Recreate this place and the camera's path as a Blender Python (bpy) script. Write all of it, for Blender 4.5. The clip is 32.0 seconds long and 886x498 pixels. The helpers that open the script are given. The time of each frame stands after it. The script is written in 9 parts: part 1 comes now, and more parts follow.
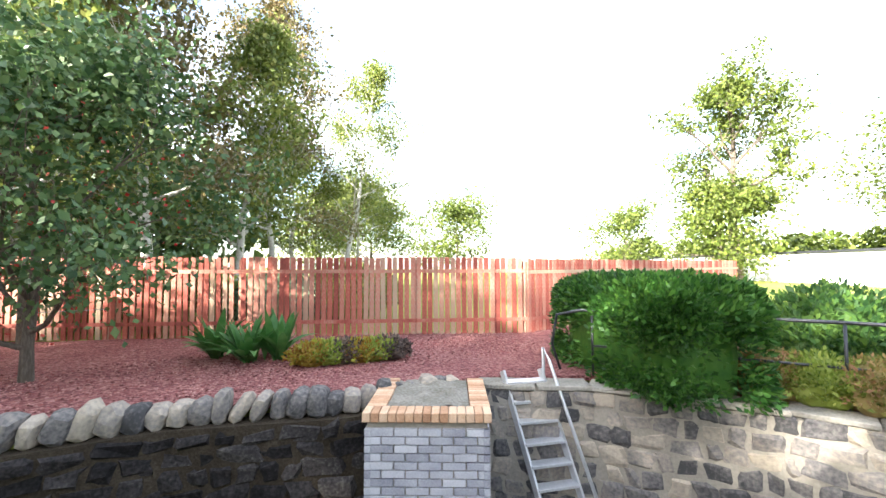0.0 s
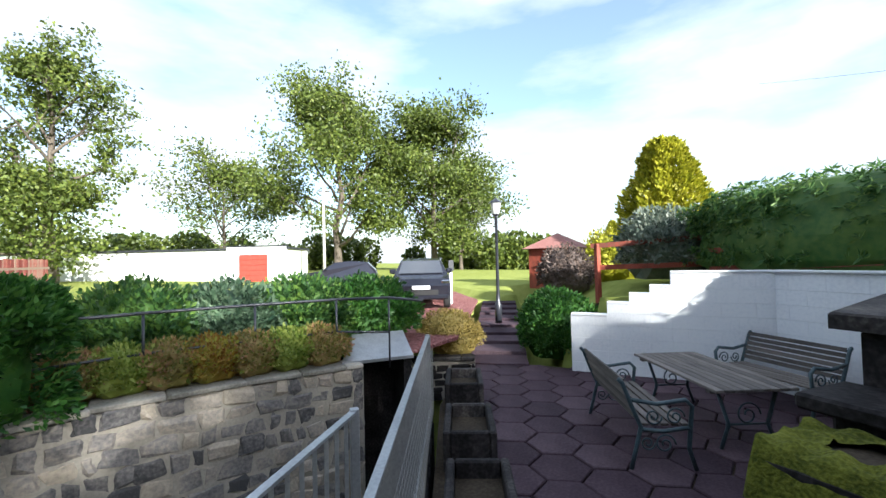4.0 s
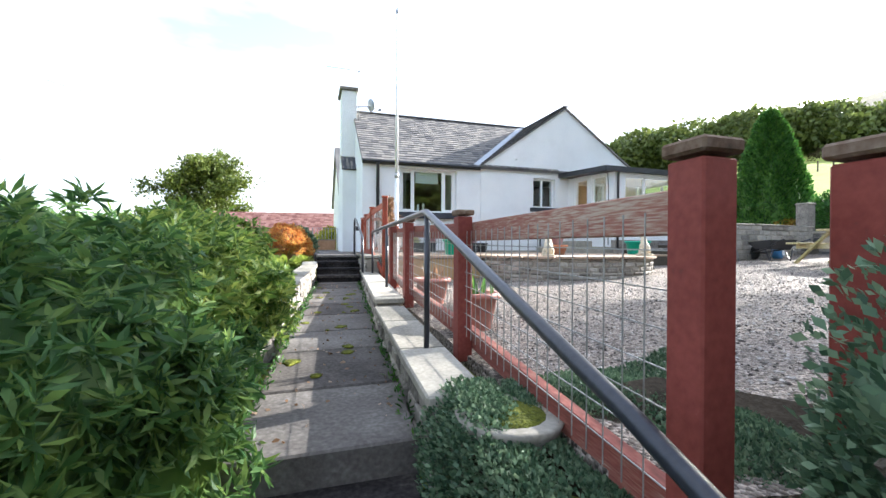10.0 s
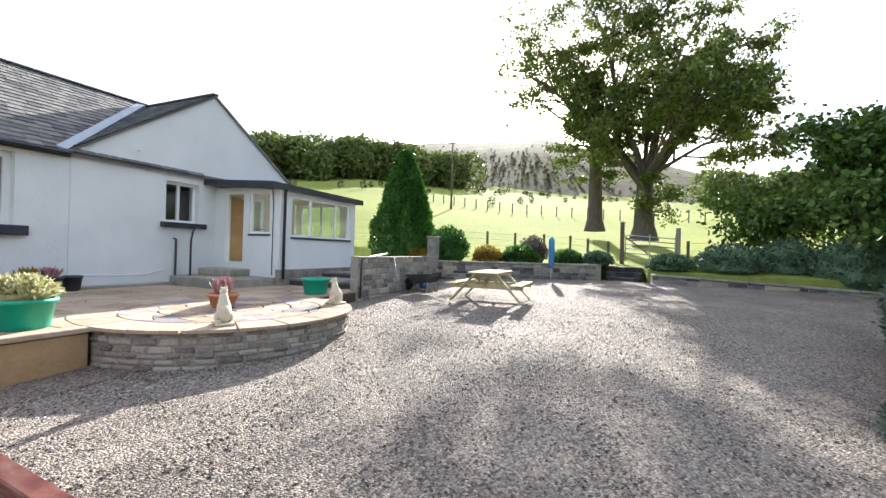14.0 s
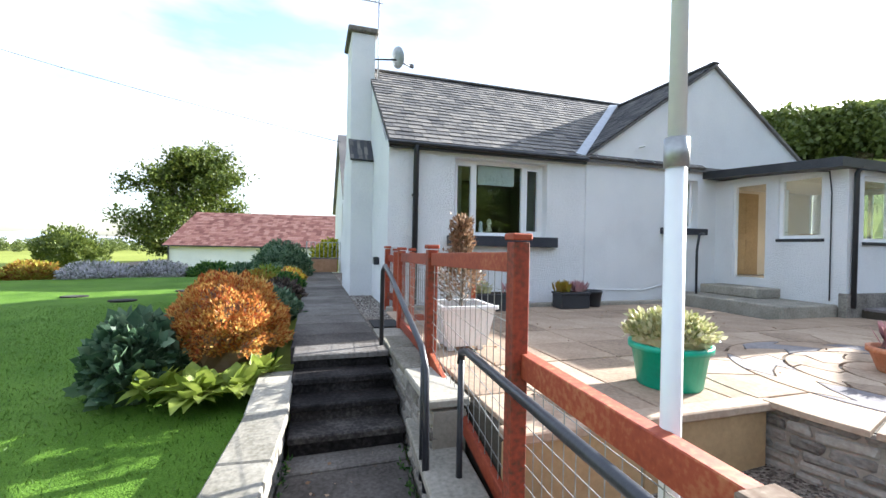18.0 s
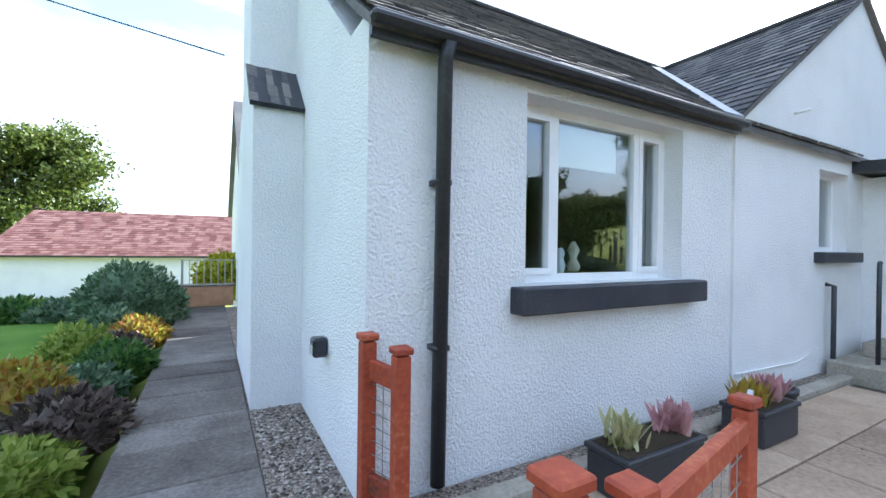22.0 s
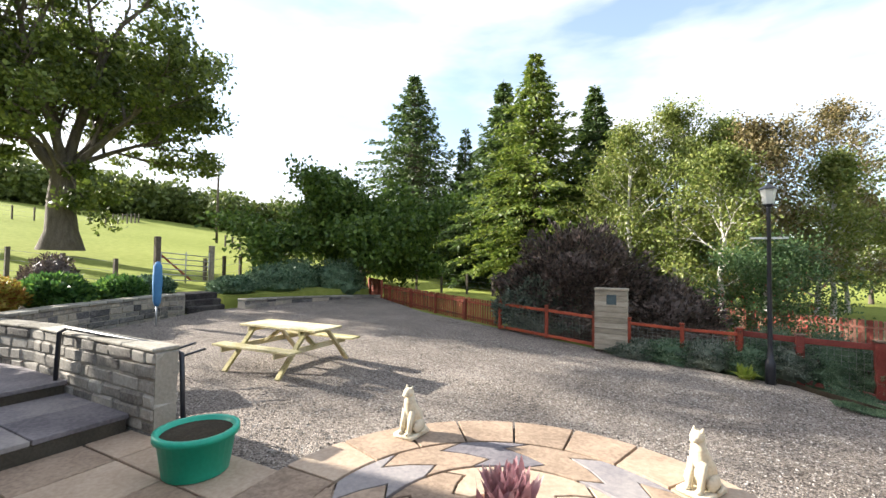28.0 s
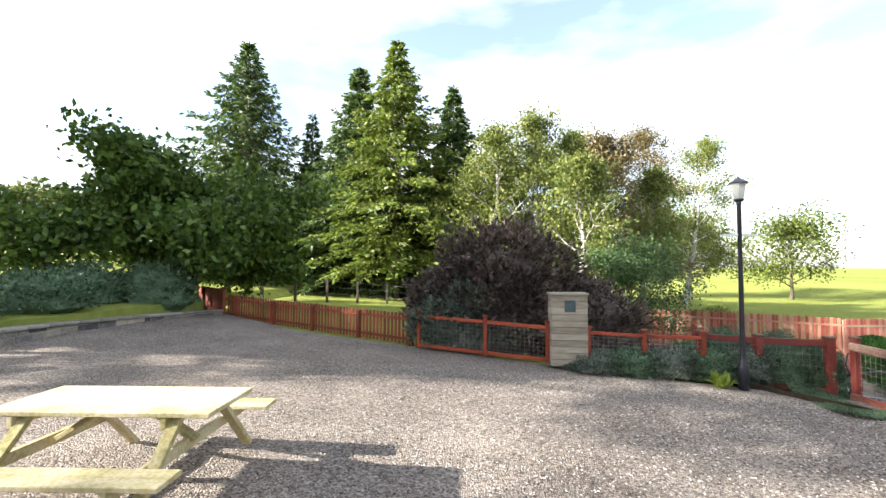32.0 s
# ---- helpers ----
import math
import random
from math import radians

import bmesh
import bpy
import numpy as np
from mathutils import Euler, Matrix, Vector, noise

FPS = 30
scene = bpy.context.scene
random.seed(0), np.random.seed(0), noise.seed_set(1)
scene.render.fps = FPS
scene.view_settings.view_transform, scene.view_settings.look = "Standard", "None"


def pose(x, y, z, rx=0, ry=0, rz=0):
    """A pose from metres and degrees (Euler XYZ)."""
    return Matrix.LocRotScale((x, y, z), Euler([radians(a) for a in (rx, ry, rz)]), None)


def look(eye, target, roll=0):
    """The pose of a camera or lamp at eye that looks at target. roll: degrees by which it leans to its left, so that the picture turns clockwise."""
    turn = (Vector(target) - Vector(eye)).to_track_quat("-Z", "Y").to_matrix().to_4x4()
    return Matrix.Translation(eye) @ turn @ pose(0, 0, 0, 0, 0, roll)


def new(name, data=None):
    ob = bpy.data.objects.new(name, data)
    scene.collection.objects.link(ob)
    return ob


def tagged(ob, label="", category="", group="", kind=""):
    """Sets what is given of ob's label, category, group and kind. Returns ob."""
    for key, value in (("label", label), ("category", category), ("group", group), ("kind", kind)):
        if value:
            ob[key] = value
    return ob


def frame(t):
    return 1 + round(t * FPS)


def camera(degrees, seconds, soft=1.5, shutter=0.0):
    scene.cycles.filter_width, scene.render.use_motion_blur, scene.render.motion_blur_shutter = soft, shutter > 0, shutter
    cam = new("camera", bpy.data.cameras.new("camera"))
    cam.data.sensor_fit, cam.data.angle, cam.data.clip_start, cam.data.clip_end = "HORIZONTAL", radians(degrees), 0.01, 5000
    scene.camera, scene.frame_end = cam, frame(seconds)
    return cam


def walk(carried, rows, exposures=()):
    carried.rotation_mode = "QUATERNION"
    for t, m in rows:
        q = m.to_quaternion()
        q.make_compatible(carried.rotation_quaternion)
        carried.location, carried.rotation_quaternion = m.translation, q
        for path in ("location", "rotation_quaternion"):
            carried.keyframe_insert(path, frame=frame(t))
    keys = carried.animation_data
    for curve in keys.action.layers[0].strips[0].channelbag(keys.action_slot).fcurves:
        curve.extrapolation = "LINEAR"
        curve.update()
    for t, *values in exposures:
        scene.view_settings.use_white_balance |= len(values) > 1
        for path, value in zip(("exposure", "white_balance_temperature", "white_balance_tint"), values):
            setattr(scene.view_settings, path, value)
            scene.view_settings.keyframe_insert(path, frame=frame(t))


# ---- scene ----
cam = camera(93.3, 32.0, soft=1.5)
PATH = [
    (0.0, 0.198, 0.372, 1.476, 92.79, 0.10, 146.42),
    (0.5, 0.198, 0.372, 1.476, 92.44, 0.47, 131.55),
    (1.0, 0.167, 0.316, 1.460, 92.26, 0.66, 120.54),
    (1.5, 0.177, 0.304, 1.460, 92.24, 0.83, 112.32),
    (2.0, 0.186, 0.317, 1.466, 92.07, 1.03, 104.39),
    (2.5, 0.183, 0.351, 1.470, 91.94, 1.16, 96.76),
    (3.0, 0.172, 0.431, 1.486, 91.76, 1.20, 89.03),
    (3.5, 0.060, 0.480, 1.436, 91.84, 1.27, 81.00),
    (4.0, 0.109, 0.488, 1.445, 91.58, 1.33, 68.38),
    (4.5, 0.211, 0.473, 1.489, 90.97, 1.56, 53.17),
    (6.5, 0.312, 0.537, 1.621, 89.96, 0.77, 13.52),
    (7.0, 0.268, 0.664, 1.649, 89.91, 0.77, 11.20),
    (7.5, 0.259, 0.967, 1.669, 89.89, 0.72, 8.91),
    (8.0, 0.319, 1.418, 1.661, 89.86, 0.71, 6.54),
    (8.5, 0.401, 1.941, 1.825, 89.62, 0.27, 0.66),
    (9.0, 0.559, 2.391, 2.035, 89.57, 0.15, -4.46),
    (9.5, 0.701, 2.772, 2.161, 89.61, -0.02, -9.32),
    (10.0, 0.840, 3.201, 2.321, 89.66, -0.25, -17.46),
    (10.5, 1.039, 3.629, 2.460, 89.67, -0.43, -24.99),
    (11.0, 1.180, 3.992, 2.595, 89.72, -0.54, -30.07),
    (11.5, 1.320, 4.335, 2.737, 89.67, -0.76, -34.07),
    (12.0, 1.400, 4.703, 2.844, 89.82, -0.86, -39.65),
    (12.5, 1.488, 4.951, 2.982, 89.85, -1.11, -47.57),
    (13.0, 1.567, 5.187, 3.055, 90.07, -1.37, -54.68),
    (13.5, 1.513, 5.471, 3.135, 90.09, -1.44, -62.11),
    (15.5, 1.431, 6.772, 3.269, 90.51, -1.69, -69.26),
    (16.0, 1.386, 7.295, 3.227, 90.38, -1.33, -60.65),
    (16.5, 1.346, 7.871, 3.233, 90.13, -1.42, -47.89),
    (17.0, 1.232, 8.449, 3.224, 90.06, -1.21, -33.54),
    (17.5, 1.164, 9.033, 3.240, 89.83, -1.15, -24.17),
    (18.0, 1.138, 9.610, 3.277, 89.62, -1.08, -17.32),
    (18.5, 1.110, 10.378, 3.308, 89.81, -0.85, -12.71),
    (19.0, 1.123, 11.083, 3.340, 89.68, -0.66, -9.28),
    (19.5, 1.070, 11.802, 3.385, 89.59, -0.67, -8.13),
    (20.0, 1.106, 12.544, 3.329, 90.01, -0.52, -8.53),
    (20.5, 1.153, 13.258, 3.331, 90.18, -0.41, -9.10),
    (21.0, 1.340, 13.885, 3.397, 90.15, -0.45, -12.00),
    (21.5, 1.490, 14.363, 3.583, 90.02, -0.48, -19.09),
    (22.0, 1.602, 14.715, 3.785, 89.83, -0.76, -28.97),
    (22.5, 1.770, 15.019, 3.938, 89.73, -0.95, -40.63),
    (23.0, 1.886, 15.317, 3.971, 89.97, -0.99, -54.45),
    (23.5, 2.131, 15.562, 3.898, 90.52, -1.02, -71.42),
    (24.0, 2.454, 15.724, 3.935, 90.68, -1.17, -87.38),
    (24.5, 2.778, 15.842, 3.996, 90.83, -1.37, -103.42),
    (25.0, 3.112, 15.740, 3.949, 91.34, -1.26, -117.37),
    (25.5, 3.593, 15.727, 3.968, 91.55, -0.99, -129.76),
    (26.0, 4.028, 15.686, 3.965, 91.72, -0.88, -140.40),
    (26.5, 4.443, 15.526, 3.931, 91.91, -0.93, -146.23),
    (28.5, 6.111, 14.293, 3.929, 91.87, -0.70, -154.23),
    (29.0, 6.474, 13.914, 3.895, 91.99, -0.67, -156.58),
    (29.5, 6.852, 13.511, 3.916, 92.04, -0.60, -157.32),
    (30.0, 7.258, 13.160, 3.923, 92.11, -0.68, -158.16),
    (30.5, 7.692, 12.885, 3.900, 92.17, -0.61, -159.64),
    (31.0, 8.167, 12.748, 3.904, 92.28, -0.69, -160.87),
    (31.5, 8.566, 12.641, 3.915, 92.38, -0.43, -166.28),
    (32.0, 8.919, 12.457, 3.886, 92.41, -0.21, -175.81),
]
EXPOSURE = [(0.0, 2.95, 6500, 10), (0.6, 2.65, 6500, 10), (1.5, 2.3, 6400, 10), (2.5, 2.0, 6200, 10), (4.0, 1.65, 6000, 8), (6.5, 1.6, 6050, 9), (9.0, 2.1, 6100, 10), (11.0, 2.4, 6200, 10), (12.0, 2.05, 6300, 10), (13.5, 1.9, 6300, 10), (16.0, 1.85, 6200, 10), (17.0, 1.9, 6100, 10), (18.0, 1.95, 6050, 9), (19.0, 2.1, 5950, 8), (20.0, 2.1, 5900, 8), (21.0, 2.0, 5750, 8), (22.0, 2.3, 5600, 8), (24.0, 2.2, 5750, 10), (26.0, 1.75, 6550, 10), (30.0, 1.78, 6600, 10), (32.0, 2.05, 6600, 10)]
walk(cam, [(t, pose(x, y, z, rx, ry, rz)) for t, x, y, z, rx, ry, rz in PATH], EXPOSURE)

# ---- light ----
SUN_EL, SUN_AZ = 24.0, 76.5          # height, and turn from +y towards +x
world = bpy.data.worlds.new("sky")
scene.world = world
world.use_nodes = True
wn, wl = world.node_tree.nodes, world.node_tree.links
wn.clear()
w_out, w_bg = wn.new("ShaderNodeOutputWorld"), wn.new("ShaderNodeBackground")
w_sky = wn.new("ShaderNodeTexSky")
w_sky.sky_type, w_sky.sun_disc = "NISHITA", False
w_sky.sun_elevation, w_sky.sun_rotation = radians(SUN_EL), radians(SUN_AZ)
w_sky.air_density, w_sky.dust_density, w_sky.ozone_density = 1.0, 1.6, 1.2
w_co, w_map = wn.new("ShaderNodeTexCoord"), wn.new("ShaderNodeMapping")
w_map.inputs["Scale"].default_value = (1.0, 1.0, 3.2)
w_noise, w_ramp, w_mix = wn.new("ShaderNodeTexNoise"), wn.new("ShaderNodeValToRGB"), wn.new("ShaderNodeMix")
w_noise.inputs["Scale"].default_value, w_noise.inputs["Detail"].default_value = 1.7, 7.0
w_noise.inputs["Roughness"].default_value = 0.52
w_ramp.color_ramp.elements[0].position, w_ramp.color_ramp.elements[1].position = 0.42, 0.63
w_ramp.color_ramp.elements[0].color = (0.12, 0.12, 0.12, 1)
w_mix.data_type = "RGBA"
w_mix.inputs["B"].default_value = (3.5, 3.62, 3.85, 1)
wl.new(w_co.outputs["Generated"], w_map.inputs["Vector"])
wl.new(w_map.outputs["Vector"], w_noise.inputs["Vector"])
wl.new(w_noise.outputs["Fac"], w_ramp.inputs["Fac"])
wl.new(w_ramp.outputs["Color"], w_mix.inputs["Factor"])
wl.new(w_sky.outputs["Color"], w_mix.inputs["A"])
wl.new(w_mix.outputs["Result"], w_bg.inputs["Color"])
wl.new(w_bg.outputs["Background"], w_out.inputs["Surface"])
w_bg.inputs["Strength"].default_value = 0.12
sun = new("sun", bpy.data.lights.new("sun", "SUN"))
sun.data.energy, sun.data.angle, sun.data.color = 5.0, radians(0.55), (1.0, 0.95, 0.87)
sun_way = Vector((math.sin(radians(SUN_AZ)) * math.cos(radians(SUN_EL)), math.cos(radians(SUN_AZ)) * math.cos(radians(SUN_EL)), math.sin(radians(SUN_EL))))
sun.matrix_world = look(sun_way * 60, (0, 0, 0))

# ---- materials ----
def mat(name, colours, rough=0.8, scale=4.0, fine=40.0, bump=0.3, metal=0.0, rand=0.0, island=0.0, stretch=(1, 1, 1), dist=0.02, spread=0.25, trans=0.0, spec=0.5, coord="Object"):
    """A surface of two to four colours laid out by a coarse and a fine noise, with relief; rand: how far each object differs, island: each loose piece."""
    m = bpy.data.materials.new(name)
    m.use_nodes = True
    n, l = m.node_tree.nodes, m.node_tree.links
    b = n["Principled BSDF"]
    co, mp = n.new("ShaderNodeTexCoord"), n.new("ShaderNodeMapping")
    mp.inputs["Scale"].default_value = stretch
    a, f, r = n.new("ShaderNodeTexNoise"), n.new("ShaderNodeTexNoise"), n.new("ShaderNodeValToRGB")
    a.inputs["Scale"].default_value, a.inputs["Detail"].default_value = scale, 5
    f.inputs["Scale"].default_value, f.inputs["Detail"].default_value = fine, 4
    l.new(co.outputs[coord], mp.inputs["Vector"])
    l.new(mp.outputs["Vector"], a.inputs["Vector"]), l.new(mp.outputs["Vector"], f.inputs["Vector"])
    mix = n.new("ShaderNodeMath")
    mix.operation = "MULTIPLY_ADD"
    mix.inputs[1].default_value, mix.inputs[2].default_value = 0.5, 0.0
    l.new(f.outputs["Fac"], mix.inputs[0])
    add = n.new("ShaderNodeMath")
    add.operation = "MULTIPLY_ADD"
    add.inputs[1].default_value = 0.5
    l.new(a.outputs["Fac"], add.inputs[0]), l.new(mix.outputs[0], add.inputs[2])
    fac = add
    for share, node, out in ((rand, "ShaderNodeObjectInfo", "Random"), (island, "ShaderNodeNewGeometry", "Random Per Island")):
        if share:
            info, more = n.new(node), n.new("ShaderNodeMath")
            more.operation = "MULTIPLY_ADD"
            more.inputs[1].default_value = share
            less = n.new("ShaderNodeMath")
            less.operation = "SUBTRACT"
            less.inputs[1].default_value = share / 2
            l.new(info.outputs[out], more.inputs[0]), l.new(fac.outputs[0], less.inputs[0]), l.new(less.outputs[0], more.inputs[2])
            fac = more
    e = r.color_ramp.elements
    while len(e) < len(colours):
        e.new(0.5)
    for k, c in enumerate(colours):
        e[k].position = 0.5 - spread + 2 * spread * k / (len(colours) - 1)
        e[k].color = (*c, 1)
    l.new(fac.outputs[0], r.inputs["Fac"]), l.new(r.outputs["Color"], b.inputs["Base Color"])
    b.inputs["Roughness"].default_value, b.inputs["Metallic"].default_value, b.inputs["Specular IOR Level"].default_value = rough, metal, spec
    if bump:
        bp = n.new("ShaderNodeBump")
        bp.inputs["Strength"].default_value, bp.inputs["Distance"].default_value = bump, dist
        l.new(add.outputs[0], bp.inputs["Height"]), l.new(bp.outputs["Normal"], b.inputs["Normal"])
    if trans:
        t, mx = n.new("ShaderNodeBsdfTranslucent"), n.new("ShaderNodeMixShader")
        mx.inputs["Fac"].default_value = trans
        l.new(r.outputs["Color"], t.inputs["Color"]), l.new(b.outputs["BSDF"], mx.inputs[1]), l.new(t.outputs["BSDF"], mx.inputs[2])
        l.new(mx.outputs["Shader"], n["Material Output"].inputs["Surface"])
    return m


def leaf_mat(name, dark, mid, light, trans=0.35, rough=0.5):
    return mat(name, (dark, mid, light), rough, 1.2, 9.0, 0, island=0.55, spread=0.3, trans=trans, spec=0.35)


def glass_mat(name, tint=(0.9, 0.95, 0.95), opacity=0.16):
    m = bpy.data.materials.new(name)
    m.use_nodes = True
    n, l = m.node_tree.nodes, m.node_tree.links
    n.remove(n["Principled BSDF"])
    t, g, mx, lw = n.new("ShaderNodeBsdfTransparent"), n.new("ShaderNodeBsdfGlossy"), n.new("ShaderNodeMixShader"), n.new("ShaderNodeLayerWeight")
    t.inputs["Color"].default_value = (*tint, 1)
    g.inputs["Roughness"].default_value = 0.0
    lw.inputs["Blend"].default_value = 0.5
    pw, ma = n.new("ShaderNodeMath"), n.new("ShaderNodeMath")
    pw.operation, ma.operation = "POWER", "MULTIPLY_ADD"
    pw.inputs[1].default_value, ma.inputs[1].default_value, ma.inputs[2].default_value = 3.0, 0.8, opacity * 0.6
    l.new(lw.outputs["Facing"], pw.inputs[0]), l.new(pw.outputs[0], ma.inputs[0])
    l.new(ma.outputs[0], mx.inputs["Fac"]), l.new(t.outputs[0], mx.inputs[1]), l.new(g.outputs[0], mx.inputs[2])
    l.new(mx.outputs[0], n["Material Output"].inputs["Surface"])
    return m


RENDER = mat("white_render", ((0.68, 0.69, 0.70), (0.80, 0.81, 0.82), (0.85, 0.85, 0.85)), 0.9, 1.3, 52.0, 1.0, dist=0.055)
WHITEWALL = mat("white_paint_block", ((0.62, 0.64, 0.67), (0.78, 0.79, 0.8), (0.84, 0.84, 0.83)), 0.7, 0.9, 22.0, 0.25, dist=0.01)
UPVC = mat("white_plastic", ((0.78, 0.79, 0.8), (0.84, 0.84, 0.84)), 0.3, 2.0, 20.0, 0)
BLACKPAINT = mat("black_paint", ((0.012, 0.013, 0.016), (0.025, 0.027, 0.032), (0.05, 0.052, 0.055)), 0.45, 3.0, 40.0, 0.15, dist=0.004)
SILLPAINT = mat("dark_sill_paint", ((0.012, 0.014, 0.022), (0.025, 0.028, 0.04), (0.05, 0.055, 0.06)), 0.5, 4.0, 60.0, 0.2, dist=0.004)
SLATE = mat("roof_slate", ((0.05, 0.05, 0.055), (0.115, 0.11, 0.11), (0.20, 0.185, 0.17)), 0.85, 1.4, 26.0, 0.3, rand=0.25, island=0.5, dist=0.01)
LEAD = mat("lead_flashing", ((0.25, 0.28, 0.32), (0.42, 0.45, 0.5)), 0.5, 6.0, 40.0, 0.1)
REDWOOD = mat("red_stained_wood", ((0.05, 0.05, 0.03), (0.19, 0.035, 0.018), (0.30, 0.06, 0.03), (0.36, 0.13, 0.08)), 0.75, 2.2, 30.0, 0.35, rand=0.25, stretch=(3, 3, 1), dist=0.006)
CAPWOOD = mat("weathered_cap_wood", ((0.05, 0.035, 0.025), (0.12, 0.075, 0.05), (0.2, 0.15, 0.11), (0.36, 0.34, 0.28)), 0.85, 6.0, 40.0, 0.4, rand=0.2, dist=0.006, spec=0.2)
WORNWOOD = mat("worn_red_wood", ((0.05, 0.03, 0.02), (0.17, 0.028, 0.019), (0.23, 0.048, 0.034), (0.40, 0.30, 0.25)), 0.75, 1.5, 36.0, 0.35, rand=0.25, dist=0.006, spread=0.33)
ORANGEWOOD = mat("orange_stained_wood", ((0.06, 0.03, 0.012), (0.24, 0.036, 0.014), (0.34, 0.062, 0.022), (0.46, 0.18, 0.07)), 0.65, 1.6, 34.0, 0.35, rand=0.2, stretch=(1, 1, 1), dist=0.006)
FENCEWOOD = mat("faded_red_fence", ((0.22, 0.05, 0.035), (0.36, 0.09, 0.06), (0.42, 0.20, 0.14), (0.36, 0.30, 0.20)), 0.85, 1.6, 24.0, 0.3, rand=0.45, stretch=(2, 2, 0.6), dist=0.006)
GREYWOOD = mat("weathered_wood", ((0.13, 0.11, 0.08), (0.30, 0.26, 0.20), (0.46, 0.41, 0.33)), 0.85, 3.0, 40.0, 0.4, rand=0.25, stretch=(1, 6, 6), dist=0.005)
# GREYWOOD copy whose darker colour stands for shade on the lower patio.
SHADEDWOOD = mat("shaded_bench_wood", ((0.05, 0.043, 0.038), (0.12, 0.104, 0.09), (0.22, 0.19, 0.165)), 0.85, 3.0, 40.0, 0.4, rand=0.25, stretch=(1, 6, 6), dist=0.005)
SILVERED = mat("silvered_red_rail", ((0.12, 0.03, 0.022), (0.22, 0.055, 0.038), (0.27, 0.12, 0.085), (0.40, 0.32, 0.25)), 0.85, 1.1, 30.0, 0.4, rand=0.15, stretch=(1, 0.35, 5), dist=0.006, spread=0.16)
MOSSWOOD = mat("mossy_timber", ((0.16, 0.15, 0.04), (0.36, 0.31, 0.13), (0.52, 0.45, 0.28), (0.62, 0.56, 0.42)), 0.85, 3.0, 35.0, 0.4, rand=0.25, dist=0.005)
TANWOOD = mat("tan_board", ((0.30, 0.20, 0.10), (0.48, 0.33, 0.17)), 0.8, 2.5, 24.0, 0.2)
STONE = mat("grey_stone", ((0.10, 0.09, 0.08), (0.26, 0.24, 0.21), (0.42, 0.39, 0.34)), 0.9, 3.0, 30.0, 0.6, rand=0.4, dist=0.02, spec=0.15)
RUBBLE = mat("rubble_stone", ((0.07, 0.068, 0.068), (0.17, 0.158, 0.15), (0.29, 0.255, 0.215), (0.42, 0.36, 0.28)), 0.9, 3.0, 26.0, 0.8, rand=0.5, dist=0.02, spec=0.15)
MORTAR = mat("lime_mortar", ((0.22, 0.2, 0.165), (0.38, 0.345, 0.29)), 0.95, 2.0, 30.0, 0.5, spec=0.15)
# Damp stone; the shade over the steps is darkened into this colour too.
DARKSTONE = mat("damp_shaded_stone", ((0.006, 0.0055, 0.005), (0.018, 0.016, 0.016), (0.045, 0.04, 0.038), (0.11, 0.1, 0.09)), 0.7, 3.0, 32.0, 0.6, rand=0.2, dist=0.015, spread=0.22, spec=0.12)
PATHSTONE = mat("path_flag_stone", ((0.042, 0.037, 0.034), (0.09, 0.08, 0.073), (0.14, 0.127, 0.115), (0.22, 0.205, 0.19)), 0.85, 2.2, 34.0, 0.5, rand=0.3, dist=0.012, spec=0.15)
COPING = mat("coping_stone", ((0.14, 0.13, 0.10), (0.28, 0.26, 0.22), (0.42, 0.39, 0.33)), 0.9, 3.0, 30.0, 0.4, rand=0.3, dist=0.01, spec=0.15)
SLAB = mat("riven_patio_slab", ((0.20, 0.145, 0.105), (0.36, 0.268, 0.195), (0.48, 0.375, 0.28)), 0.88, 2.4, 26.0, 0.5, rand=0.28, dist=0.012, spec=0.15)
SLABDARK = mat("slate_blue_slab", ((0.12, 0.11, 0.12), (0.22, 0.20, 0.205), (0.32, 0.29, 0.27)), 0.85, 2.4, 26.0, 0.45, rand=0.3, dist=0.012, spec=0.15)
JOINT = mat("slab_joint", ((0.035, 0.03, 0.022), (0.09, 0.075, 0.055)), 0.95, 5.0, 40.0, 0.4)
HEXSLAB = mat("purple_paver", ((0.03, 0.018, 0.024), (0.06, 0.038, 0.047), (0.105, 0.072, 0.082)), 0.75, 2.4, 30.0, 0.5, rand=0.3, dist=0.012, spec=0.15)
